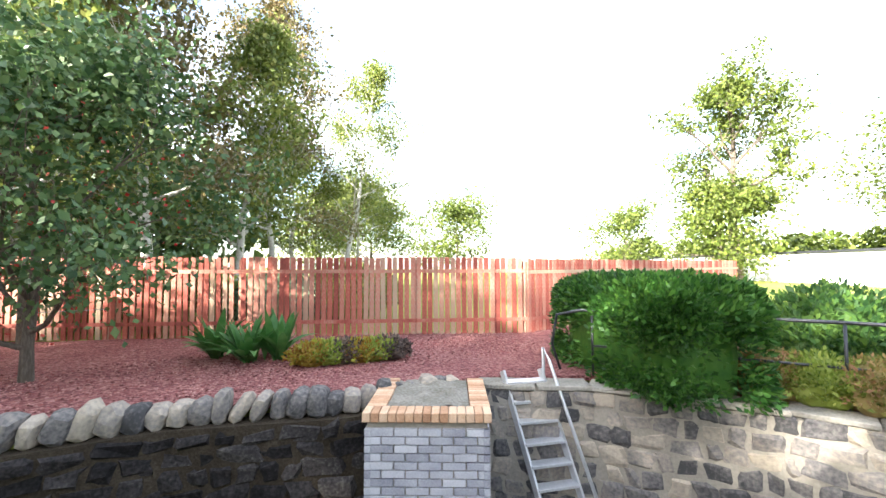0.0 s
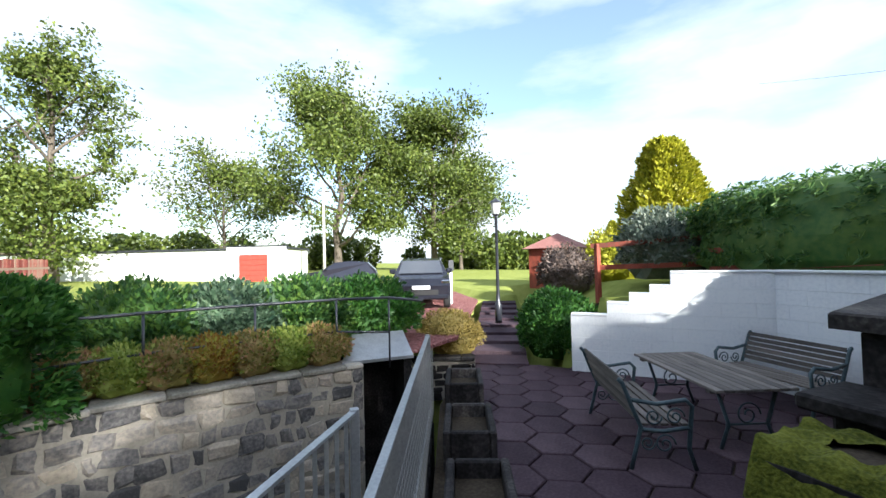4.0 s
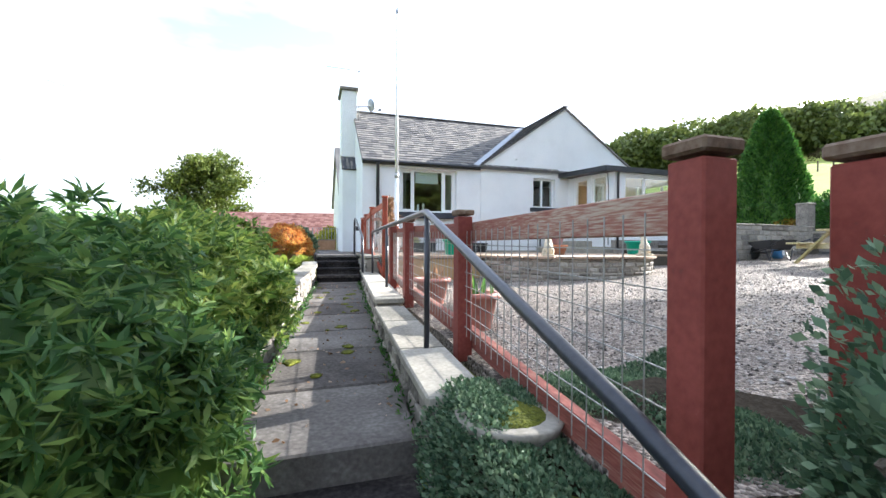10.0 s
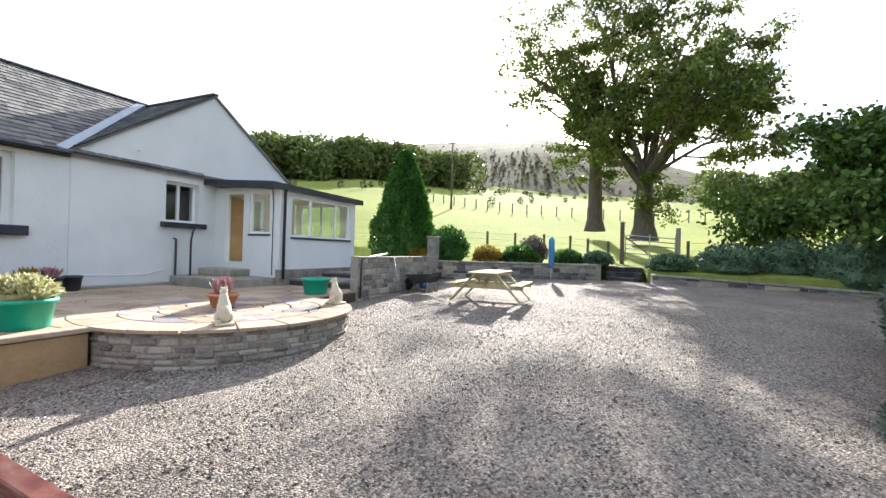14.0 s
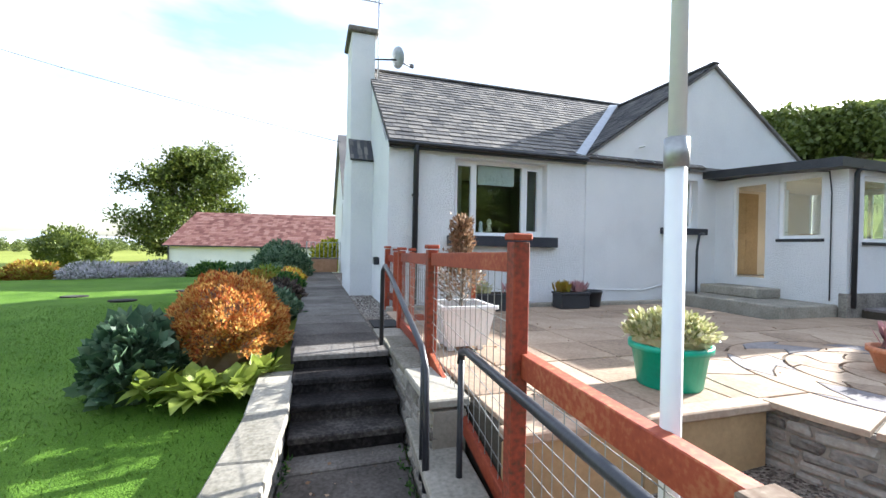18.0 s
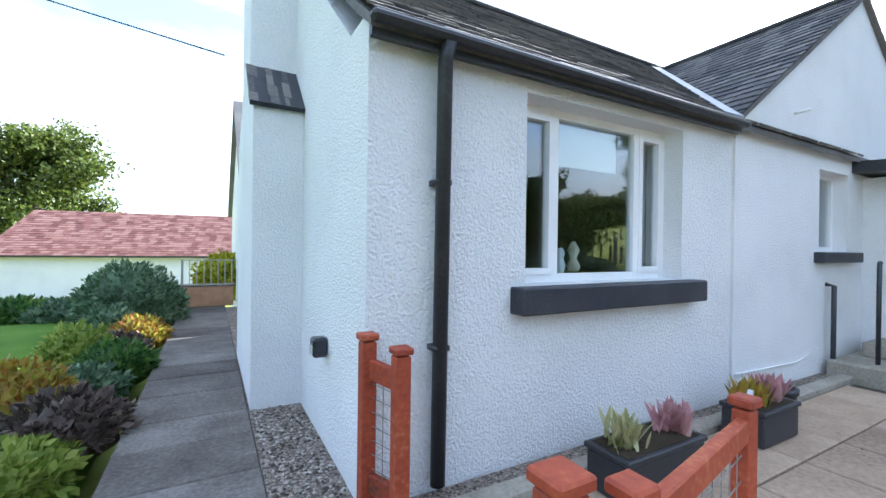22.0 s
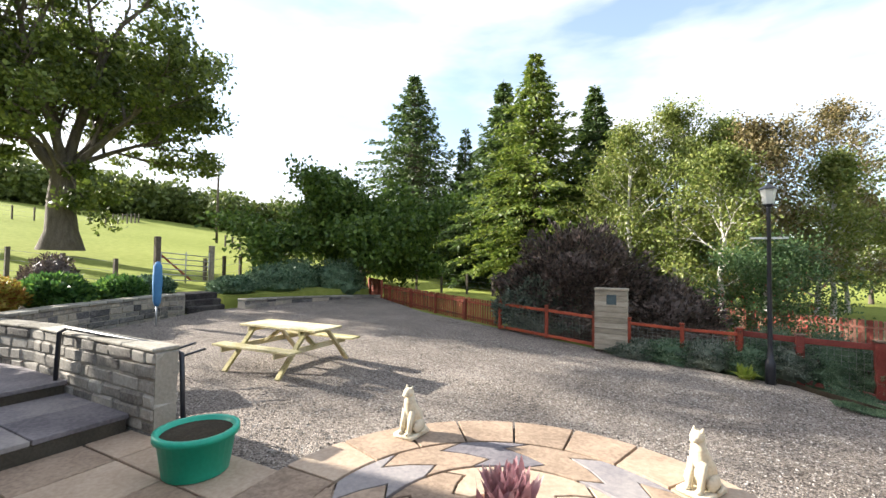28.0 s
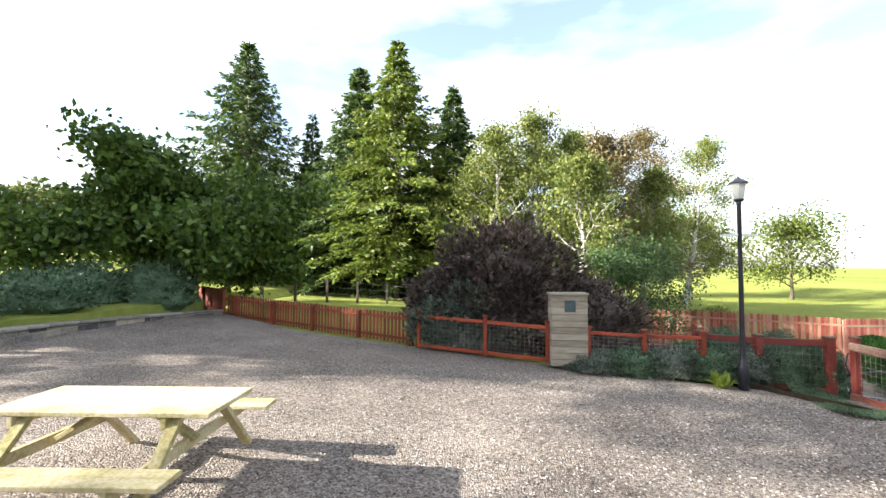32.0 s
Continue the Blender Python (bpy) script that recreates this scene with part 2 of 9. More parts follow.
def pebble_mat(name, colours, size, rough=0.9, bump=1.0):
    """Loose stones: each cell of a cell pattern one stone with its own colour, dark gaps between."""
    m = bpy.data.materials.new(name)
    m.use_nodes = True
    n, l = m.node_tree.nodes, m.node_tree.links
    b = n["Principled BSDF"]
    co, v, big = n.new("ShaderNodeTexCoord"), n.new("ShaderNodeTexVoronoi"), n.new("ShaderNodeTexNoise")
    v.inputs["Scale"].default_value = 1 / size
    big.inputs["Scale"].default_value, big.inputs["Detail"].default_value = 0.9, 6
    sep, mix, ramp = n.new("ShaderNodeSeparateColor"), n.new("ShaderNodeMath"), n.new("ShaderNodeValToRGB")
    l.new(co.outputs["Object"], v.inputs["Vector"]), l.new(co.outputs["Object"], big.inputs["Vector"])
    l.new(v.outputs["Color"], sep.inputs["Color"])
    mix.operation = "MULTIPLY_ADD"
    mix.inputs[1].default_value = 0.75
    half = n.new("ShaderNodeMath")
    half.operation = "MULTIPLY_ADD"
    half.inputs[1].default_value, half.inputs[2].default_value = 0.5, -0.125
    l.new(big.outputs["Fac"], half.inputs[0]), l.new(sep.outputs["Red"], mix.inputs[0]), l.new(half.outputs[0], mix.inputs[2])
    e = ramp.color_ramp.elements
    while len(e) < len(colours):
        e.new(0.5)
    for k, c in enumerate(colours):
        e[k].position, e[k].color = k / (len(colours) - 1), (*c, 1)
    l.new(mix.outputs[0], ramp.inputs["Fac"])
    l.new(ramp.outputs["Color"], b.inputs["Base Color"])
    b.inputs["Roughness"].default_value, b.inputs["Specular IOR Level"].default_value = rough, 0.25
    bp = n.new("ShaderNodeBump")
    bp.invert = True
    bp.inputs["Strength"].default_value, bp.inputs["Distance"].default_value = bump, size * 1.2
    l.new(v.outputs["Distance"], bp.inputs["Height"]), l.new(bp.outputs["Normal"], b.inputs["Normal"])
    return m


GRAVEL = pebble_mat("grey_gravel", ((0.043, 0.034, 0.028), (0.118, 0.098, 0.082), (0.222, 0.188, 0.158), (0.31, 0.265, 0.225), (0.47, 0.41, 0.355)), 0.021)
STONEBIT = mat("gravel_stone", ((0.06, 0.052, 0.045), (0.18, 0.16, 0.14), (0.29, 0.262, 0.235), (0.45, 0.42, 0.38)), 0.85, 3.0, 40.0, 0.2, island=0.9, spec=0.2)
REDBIT = mat("red_gravel_stone", ((0.12, 0.04, 0.035), (0.3, 0.1, 0.09), (0.45, 0.24, 0.21)), 0.85, 3.0, 40.0, 0.2, island=0.9, spec=0.2)
REDGRAVEL = pebble_mat("red_gravel", ((0.09, 0.03, 0.03), (0.22, 0.075, 0.07), (0.32, 0.13, 0.12), (0.46, 0.26, 0.23)), 0.035)
SOIL = mat("dark_soil", ((0.015, 0.012, 0.008), (0.045, 0.035, 0.024), (0.085, 0.07, 0.048)), 0.95, 3.0, 40.0, 0.8, spec=0.15)
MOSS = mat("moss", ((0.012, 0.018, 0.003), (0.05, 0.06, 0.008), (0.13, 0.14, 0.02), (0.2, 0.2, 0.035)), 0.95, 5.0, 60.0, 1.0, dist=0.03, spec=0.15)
# MOSS again, with the shade beside the steps put into its colour.
MOSS_SHADE = mat("shade_painted_moss", ((0.006, 0.010, 0.002), (0.018, 0.026, 0.005), (0.05, 0.056, 0.01), (0.09, 0.095, 0.02)), 0.95, 4.0, 50.0, 1.0, dist=0.03, spec=0.1)
LAWN = mat("mown_grass", ((0.035, 0.085, 0.008), (0.07, 0.15, 0.014), (0.11, 0.21, 0.025), (0.17, 0.26, 0.05)), 0.9, 1.1, 70.0, 0.9, dist=0.04, spec=0.15)
GROUND = mat("pasture", ((0.11, 0.13, 0.03), (0.22, 0.25, 0.06), (0.31, 0.34, 0.10)), 1.0, 0.045, 3.0, 0.6, dist=0.1, spec=0.03)
MOORLAND = mat("heather_moor", ((0.018, 0.018, 0.010), (0.035, 0.033, 0.016), (0.06, 0.058, 0.024), (0.11, 0.115, 0.04)), 1.0, 0.06, 0.5, 0.8, dist=0.4, spread=0.18, spec=0.03)
IRON = mat("black_iron", ((0.012, 0.013, 0.018), (0.035, 0.038, 0.048)), 0.35, 6.0, 50.0, 0.1)
GALV = mat("galvanised_steel", ((0.28, 0.29, 0.30), (0.5, 0.51, 0.52)), 0.45, 5.0, 40.0, 0.1, metal=0.7)
ALU = mat("aluminium", ((0.55, 0.56, 0.57), (0.75, 0.76, 0.77)), 0.4, 5.0, 40.0, 0.05, metal=0.6)
WIRE = mat("fence_wire", ((0.22, 0.22, 0.21), (0.42, 0.42, 0.40)), 0.5, 5.0, 40.0, 0, metal=0.5)
VERDI = mat("green_cast_iron", ((0.02, 0.035, 0.04), (0.045, 0.075, 0.085), (0.10, 0.14, 0.15)), 0.5, 6.0, 40.0, 0.2)
GREENPLASTIC = mat("green_plastic", ((0.0, 0.30, 0.19), (0.01, 0.42, 0.28)), 0.35, 2.0, 30.0, 0.05)
TERRA = mat("terracotta", ((0.38, 0.13, 0.06), (0.52, 0.21, 0.11), (0.62, 0.36, 0.24)), 0.8, 4.0, 40.0, 0.15)
PINKPOT = mat("pink_plastic", ((0.42, 0.16, 0.12), (0.55, 0.25, 0.20)), 0.55, 4.0, 40.0, 0.1)
STATUE = mat("cast_stone", ((0.38, 0.32, 0.22), (0.58, 0.51, 0.38), (0.70, 0.63, 0.50)), 0.85, 8.0, 50.0, 0.3)
WHITEPOT = mat("white_planter", ((0.66, 0.66, 0.67), (0.80, 0.80, 0.80)), 0.5, 3.0, 40.0, 0.1)
DARKPOT = mat("dark_plastic", ((0.018, 0.02, 0.025), (0.04, 0.043, 0.05)), 0.45, 3.0, 40.0, 0.1)
BRICK = mat("buff_brick", ((0.32, 0.17, 0.09), (0.48, 0.28, 0.16), (0.60, 0.42, 0.28)), 0.9, 5.0, 50.0, 0.3, rand=0.5)
GREYBRICK = mat("grey_block", ((0.22, 0.22, 0.25), (0.36, 0.36, 0.39), (0.50, 0.50, 0.52)), 0.9, 5.0, 50.0, 0.3, rand=0.5)
REDTILE = mat("red_roof_tile", ((0.16, 0.06, 0.05), (0.27, 0.115, 0.095), (0.36, 0.19, 0.16)), 0.85, 1.5, 20.0, 0.3, island=0.5)
GLASS = glass_mat("window_glass")
DARKGLASS = glass_mat("car_glass", (0.25, 0.28, 0.3), 0.6)
ROOM = mat("room_wall", ((0.20, 0.13, 0.085), (0.28, 0.19, 0.13)), 0.9, 2.0, 30.0, 0)
CREAM = mat("cream_wall", ((0.62, 0.54, 0.42), (0.74, 0.66, 0.54)), 0.9, 2.0, 30.0, 0)
BLIND = mat("pale_blind", ((0.62, 0.64, 0.6), (0.74, 0.75, 0.71)), 0.9, 2.0, 60.0, 0.1)
CARPAINT = mat("car_paint", ((0.022, 0.024, 0.035), (0.04, 0.042, 0.055)), 0.18, 2.0, 60.0, 0, metal=0.4)
RUBBER = mat("rubber", ((0.01, 0.01, 0.01), (0.028, 0.028, 0.028)), 0.85, 6.0, 60.0, 0.1)
CHROME = mat("bright_metal", ((0.6, 0.6, 0.6), (0.75, 0.75, 0.75)), 0.2, 6.0, 60.0, 0, metal=1.0)
LAMPGLASS = mat("lamp_glass", ((0.62, 0.64, 0.62), (0.76, 0.77, 0.74)), 0.25, 6.0, 60.0, 0, trans=0.4)
REDPAINT = mat("red_door_paint", ((0.32, 0.03, 0.02), (0.45, 0.06, 0.04)), 0.6, 3.0, 40.0, 0.15)
BLUECLOTH = mat("blue_cover", ((0.03, 0.13, 0.30), (0.07, 0.24, 0.45)), 0.75, 6.0, 60.0, 0.4)
BARK = mat("grey_brown_bark", ((0.035, 0.028, 0.02), (0.10, 0.08, 0.06), (0.19, 0.16, 0.12)), 0.95, 3.0, 24.0, 0.8, stretch=(2, 2, 0.5), dist=0.05)
BIRCHBARK = mat("white_birch_bark", ((0.10, 0.09, 0.08), (0.48, 0.45, 0.42), (0.68, 0.65, 0.61)), 0.8, 4.0, 24.0, 0.3, stretch=(1, 1, 3))
L_OAK = leaf_mat("sycamore_leaf", (0.045, 0.065, 0.011), (0.095, 0.135, 0.024), (0.19, 0.225, 0.045))
L_BIRCH = leaf_mat("birch_leaf", (0.08, 0.12, 0.022), (0.17, 0.215, 0.045), (0.30, 0.31, 0.09))
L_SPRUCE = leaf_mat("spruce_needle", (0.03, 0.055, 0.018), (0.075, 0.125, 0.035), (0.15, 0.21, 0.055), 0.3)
# Spruce needles again, lightened so that the colour carries the sunlight.
L_SPRUCESUN = leaf_mat("sunlit_spruce_needle", (0.05, 0.085, 0.014), (0.13, 0.19, 0.03), (0.27, 0.31, 0.06), 0.35)
L_YEW = leaf_mat("yew_needle", (0.03, 0.065, 0.012), (0.075, 0.135, 0.022), (0.15, 0.22, 0.04), 0.3)
L_HEDGE = leaf_mat("hedge_leaf", (0.015, 0.055, 0.010), (0.04, 0.13, 0.02), (0.10, 0.22, 0.035), 0.3)
L_LAUREL = leaf_mat("shrub_leaf", (0.025, 0.07, 0.022), (0.065, 0.15, 0.035), (0.16, 0.27, 0.05), 0.4)
L_COTON = leaf_mat("cotoneaster_leaf", (0.035, 0.075, 0.042), (0.105, 0.18, 0.10), (0.22, 0.30, 0.18), 0.3)
L_GREY = leaf_mat("grey_leaf", (0.05, 0.075, 0.06), (0.13, 0.165, 0.12), (0.26, 0.28, 0.22), 0.25)
L_DARK = leaf_mat("dark_purple_leaf", (0.035, 0.028, 0.024), (0.095, 0.072, 0.06), (0.23, 0.165, 0.135), 0.2)
L_YELLOW = leaf_mat("golden_leaf", (0.14, 0.16, 0.01), (0.36, 0.36, 0.02), (0.55, 0.50, 0.05), 0.35)
L_ORANGE = leaf_mat("orange_spirea_leaf", (0.36, 0.08, 0.03), (0.62, 0.27, 0.07), (0.70, 0.52, 0.16), 0.45)
L_AUTUMN = leaf_mat("yellow_red_leaf", (0.22, 0.07, 0.02), (0.36, 0.24, 0.04), (0.30, 0.36, 0.05), 0.35)
L_HOSTA = leaf_mat("hosta_leaf", (0.10, 0.17, 0.02), (0.24, 0.31, 0.05), (0.42, 0.46, 0.12), 0.4)
L_PINK = leaf_mat("pink_heather", (0.25, 0.10, 0.11), (0.48, 0.25, 0.27), (0.55, 0.45, 0.38), 0.25)
L_CREAM = leaf_mat("cream_flower", (0.16, 0.19, 0.05), (0.46, 0.45, 0.22), (0.66, 0.62, 0.42), 0.3)
L_WOOD = leaf_mat("far_wood_leaf", (0.06, 0.085, 0.02), (0.11, 0.145, 0.035), (0.18, 0.21, 0.06), 0.3)
L_LAWN = leaf_mat("lawn_blade", (0.05, 0.11, 0.012), (0.09, 0.18, 0.02), (0.16, 0.25, 0.05), 0.35)
L_MOOR = mat("moor_growth", ((0.03, 0.028, 0.014), (0.06, 0.05, 0.027), (0.10, 0.085, 0.045)), 1.0, 1.2, 9.0, 0, island=0.55, spread=0.3, spec=0.0)
L_SPIREA = leaf_mat("golden_spirea_leaf", (0.16, 0.12, 0.035), (0.36, 0.28, 0.07), (0.55, 0.42, 0.16), 0.35)
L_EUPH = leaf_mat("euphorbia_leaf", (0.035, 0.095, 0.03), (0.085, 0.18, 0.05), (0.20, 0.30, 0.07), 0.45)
# Euphorbia leaf again, with sunlight put into a paler, yellower colour.
L_EUPHSUN = leaf_mat("sunlit_euphorbia_leaf", (0.05, 0.11, 0.02), (0.13, 0.22, 0.045), (0.30, 0.36, 0.08), 0.5)
L_DRY = leaf_mat("dry_birch_leaf", (0.09, 0.085, 0.035), (0.17, 0.14, 0.06), (0.27, 0.2, 0.09), 0.3)
L_MIXED = leaf_mat("bronze_lime_leaf", (0.10, 0.15, 0.02), (0.30, 0.25, 0.07), (0.42, 0.22, 0.13), 0.35)
L_ROWAN = leaf_mat("rowan_leaf", (0.03, 0.07, 0.025), (0.07, 0.135, 0.045), (0.14, 0.20, 0.07), 0.3)
L_BROWN = leaf_mat("dead_brown_leaf", (0.13, 0.07, 0.035), (0.28, 0.17, 0.10), (0.42, 0.30, 0.20), 0.3)
L_LAV = leaf_mat("lavender", (0.16, 0.18, 0.13), (0.42, 0.41, 0.42), (0.62, 0.60, 0.66), 0.3)
L_FERN = leaf_mat("fern_frond", (0.02, 0.09, 0.02), (0.06, 0.17, 0.04), (0.13, 0.26, 0.07), 0.3)
L_GRASS = leaf_mat("grass_blade", (0.06, 0.11, 0.015), (0.12, 0.20, 0.03), (0.24, 0.28, 0.08), 0.3)
L_RED = leaf_mat("red_flower", (0.35, 0.02, 0.02), (0.5, 0.05, 0.04), (0.6, 0.15, 0.12), 0.3)

# ---- building helpers ----
RNG = np.random.default_rng(7)


def part(name, bm, material, parent=None, label="", smooth=False):
    me = bpy.data.meshes.new(name)
    bm.to_mesh(me)
    bm.free()
    me.materials.append(material)
    if smooth:
        me.polygons.foreach_set("use_smooth", [True] * len(me.polygons))
    ob = new(name, me)
    if parent:
        ob.parent = parent
    if label:
        ob["label"] = label
    return ob


def raw(name, verts, faces, material, parent=None, smooth=False):
    me = bpy.data.meshes.new(name)
    me.from_pydata(verts, [], faces)
    me.materials.append(material)
    if smooth:
        me.polygons.foreach_set("use_smooth", [True] * len(me.polygons))
    ob = new(name, me)
    if parent:
        ob.parent = parent
    return ob


def thing(name, label, category, x=0, y=0, z=0, turn=0, group="", kind=""):
    ob = new(name)
    ob.matrix_world = pose(x, y, z, 0, 0, turn)
    return tagged(ob, label, category, group, kind)


def box(bm, x0, x1, y0, y1, z0, z1, bev=0.0, m=None):
    v = bmesh.ops.create_cube(bm, size=1)["verts"]
    bmesh.ops.scale(bm, vec=(x1 - x0, y1 - y0, z1 - z0), verts=v)
    bmesh.ops.translate(bm, vec=((x0 + x1) / 2, (y0 + y1) / 2, (z0 + z1) / 2), verts=v)
    if bev:
        e = list({e for q in v for e in q.link_edges})
        v = list({q for f in bmesh.ops.bevel(bm, geom=e, offset=bev, segments=1, affect="EDGES")["faces"] for q in f.verts} | {q for q in v if q.is_valid})
    if m is not None:
        bmesh.ops.transform(bm, matrix=m, verts=[q for q in v if q.is_valid])
    return bm


def cube(*a, **k):
    return box(bmesh.new(), *a, **k)


def bar(bm, p, q, w, h, up=(0, 0, 1), bev=0.0):
    """A beam from p to q, w wide and h deep (h lies along up)."""
    p, q = Vector(p), Vector(q)
    d = (q - p).normalized()
    s = d.cross(Vector(up)).normalized()
    u = s.cross(d)
    m = Matrix((( *(s[i] for i in range(3)), 0), (*(d[i] for i in range(3)), 0), (*(u[i] for i in range(3)), 0), (0, 0, 0, 1))).transposed()
    m.translation = (p + q) / 2
    L = (q - p).length
    return box(bm, -w / 2, w / 2, -L / 2, L / 2, -h / 2, h / 2, bev, m)


def tube(bm, path, r, seg=8, cap=True, taper=None):
    """A round tube along points; taper: radii at each point."""
    P = [Vector(p) for p in path]
    rings = []
    side = None
    for i, p in enumerate(P):
        d = (P[min(i + 1, len(P) - 1)] - P[max(i - 1, 0)]).normalized()
        if side is None:
            side = d.orthogonal().normalized()
        side = (side - d * side.dot(d)).normalized()
        other = d.cross(side)
        rr = taper[i] if taper else r
        rings.append([bm.verts.new(p + (side * math.cos(a) + other * math.sin(a)) * rr) for a in (2 * math.pi * k / seg for k in range(seg))])
    for a, b in zip(rings, rings[1:]):
        for k in range(seg):
            bm.faces.new((a[k], a[(k + 1) % seg], b[(k + 1) % seg], b[k]))
    if cap:
        bm.faces.new(rings[0][::-1])
        bm.faces.new(rings[-1])
    return bm


def lathe(bm, profile, seg=20, cx=0, cy=0, squash=1.0):
    """A turned body from (radius, z) pairs, bottom to top."""
    rings = [[bm.verts.new((cx + r * math.cos(2 * math.pi * k / seg), cy + squash * r * math.sin(2 * math.pi * k / seg), z)) for k in range(seg)] for r, z in profile]
    for a, b in zip(rings, rings[1:]):
        for k in range(seg):
            bm.faces.new((a[k], a[(k + 1) % seg], b[(k + 1) % seg], b[k]))
    bm.faces.new(rings[0][::-1])
    bm.faces.new(rings[-1])
    return bm


def prism(bm, pts, z0, z1, bev=0.0):
    """An upright body over a flat outline; z0, z1 may be numbers or functions of x, y."""
    lo, hi = (z if callable(z) else (lambda x, y, z=z: z) for z in (z0, z1))
    a = [bm.verts.new((x, y, lo(x, y))) for x, y in pts]
    b = [bm.verts.new((x, y, hi(x, y))) for x, y in pts]
    n = len(pts)
    bm.faces.new(a[::-1])
    top = bm.faces.new(b)
    for k in range(n):
        bm.faces.new((a[k], a[(k + 1) % n], b[(k + 1) % n], b[k]))
    bmesh.ops.recalc_face_normals(bm, faces=bm.faces[:])
    if bev:
        bmesh.ops.bevel(bm, geom=list(top.edges), offset=bev, segments=1, affect="EDGES")
    return bm


def leaves(name, P, size, material, parent=None, D=None, slim=0.5, droop=0.0, jitter=1.0):
    """Many small leaves, each a bent rhomb: P places, D ways (n x 3) or none for any way."""
    n = len(P)
    if D is None:
        D = RNG.normal(size=(n, 3))
    else:
        D = D + jitter * 0.5 * RNG.normal(size=(n, 3))
    D[:, 2] -= droop
    D /= np.linalg.norm(D, axis=1)[:, None] + 1e-9
    S = np.cross(D, RNG.normal(size=(n, 3)))
    S /= np.linalg.norm(S, axis=1)[:, None] + 1e-9
    N = np.cross(D, S)
    L = size * RNG.uniform(0.6, 1.3, (n, 1))
    V = np.stack([P, P + D * L * 0.5 + S * L * slim * 0.5 + N * L * 0.08, P + D * L, P + D * L * 0.5 - S * L * slim * 0.5 + N * L * 0.08], 1).reshape(-1, 3)
    me = bpy.data.meshes.new(name)
    me.vertices.add(4 * n)
    me.vertices.foreach_set("co", V.ravel())
    me.loops.add(4 * n)
    me.loops.foreach_set("vertex_index", np.arange(4 * n))
    me.polygons.add(n)
    me.polygons.foreach_set("loop_start", np.arange(0, 4 * n, 4))
    me.polygons.foreach_set("loop_total", np.full(n, 4))
    me.update(calc_edges=True)
    me.materials.append(material)
    ob = new(name, me)
    if parent:
        ob.parent = parent
    return ob

# ---- ground ----
HILL = [(-180, 0.5), (-150, 2.0), (-135, 3.2), (-127, 4.6), (-111, 6.2), (-98, 7.0), (-75, 9.0), (-55, 10.8), (-40, 9.6), (-20, 5.0), (0, 1.0), (15, -1.0), (60, -1.2), (90, 0.3), (150, 0.4), (180, 0.5)]


MOOR = [(-180, 0.0), (-120, 0.03), (-106, 0.12), (-93, 0.24), (-80, 0.33), (-65, 0.28), (-50, 0.18), (-40, 0.18), (-25, 0.05), (0, 0.0), (180, 0.0)]


def pasture(x, y):
    """Height of the open land, by the way and distance from the garden."""
    dx, dy = x - 6.0, y - 9.0
    r, az = math.hypot(dx, dy), math.degrees(math.atan2(-dx, dy))
    s = math.tan(radians(np.interp(az, [a for a, _ in HILL], [e for _, e in HILL])))
    base = np.interp(az, (-180, -120, -60, -20, 20, 60, 100, 180), (1.0, 2.4, 2.6, 2.2, 1.6, 0.9, 0.0, 0.4))
    run = min(max(r - 16, 0), 110)
    far = np.interp(az, [a for a, _ in MOOR], [e for _, e in MOOR]) * min(max(r - 130, 0), 220) + 0.3 * s * max(r - 126, 0)
    return base + s * run * 1.12 + far + 0.25 * noise.noise((x * 0.03, y * 0.03, 0))


def gravel_z(x, y):
    return 1.5 + 0.045 * (x - 2) - 0.012 * max(0.0, 6 - y)


PIT = [(4.2, -5.0), (0.1, -4.9), (-1.5, -4.4), (-3.3, -4.3), (-4.7, -3.4), (-5.5, -2.1), (-6.0, -1.1), (-6.4, 0.2), (-6.7, 0.9), (-7.4, 1.2), (-7.5, 2.7), (-7.6, 3.6), (-13.6, 7.2), (-12.8, 8.9), (-7.2, 5.9), (-6.3, 5.6), (-4.1, 7.72), (-0.3, 7.72), (-0.3, 5.5), (1.7, 5.5), (1.7, 1.2), (4.2, 0.9)]


def inside(x, y, poly):
    hit_ = False
    for (ax, ay), (bx, by) in zip(poly, poly[1:] + poly[:1]):
        if (ay > y) != (by > y) and x < ax + (y - ay) * (bx - ax) / (by - ay):
            hit_ = not hit_
    return hit_


def land(x, y):
    if inside(x, y, PIT):
        return -2.5
    z = pasture(x, y)
    if -30 < x < 21 and 29 < y < 75:
        return min(z, 0.1)
    if 1.7 < x < 20 and 1.2 < y < 40:
        return gravel_z(x, min(y, 17)) - 0.12 - 0.5 * (4.7 < x < 30 and y > 12.5)
    if -16 < x <= 1.7 and y > 3.0 and y > 5.2 - 0.5645 * (x + 7.1):
        up = (y - 5.2 + 0.5645 * (x + 7.1)) * 0.45 - 0.5 if x < -6 else 9
        lawn = 1.5 + 0.03 * (y - 8) + 0.02 * x
        k = min(max((-x - 6) / 10, 0), 1)
        z = min((1 - k) * lawn + k * z, max(up, -0.3), 0.92 if y < 12 and x < -0.5 else 9) - 0.22
        return min(z, 0.95 + 0.028 * (y - 5.45)) if x > -0.2 and y < 14.2 else z
    if -40 < x < 4.5 and y <= 8.0:
        return -0.07
    return z if x < -16 or x > 21 else min(z, gravel_z(x, y) - 0.15) if x > 0 else min(z, 0.4)


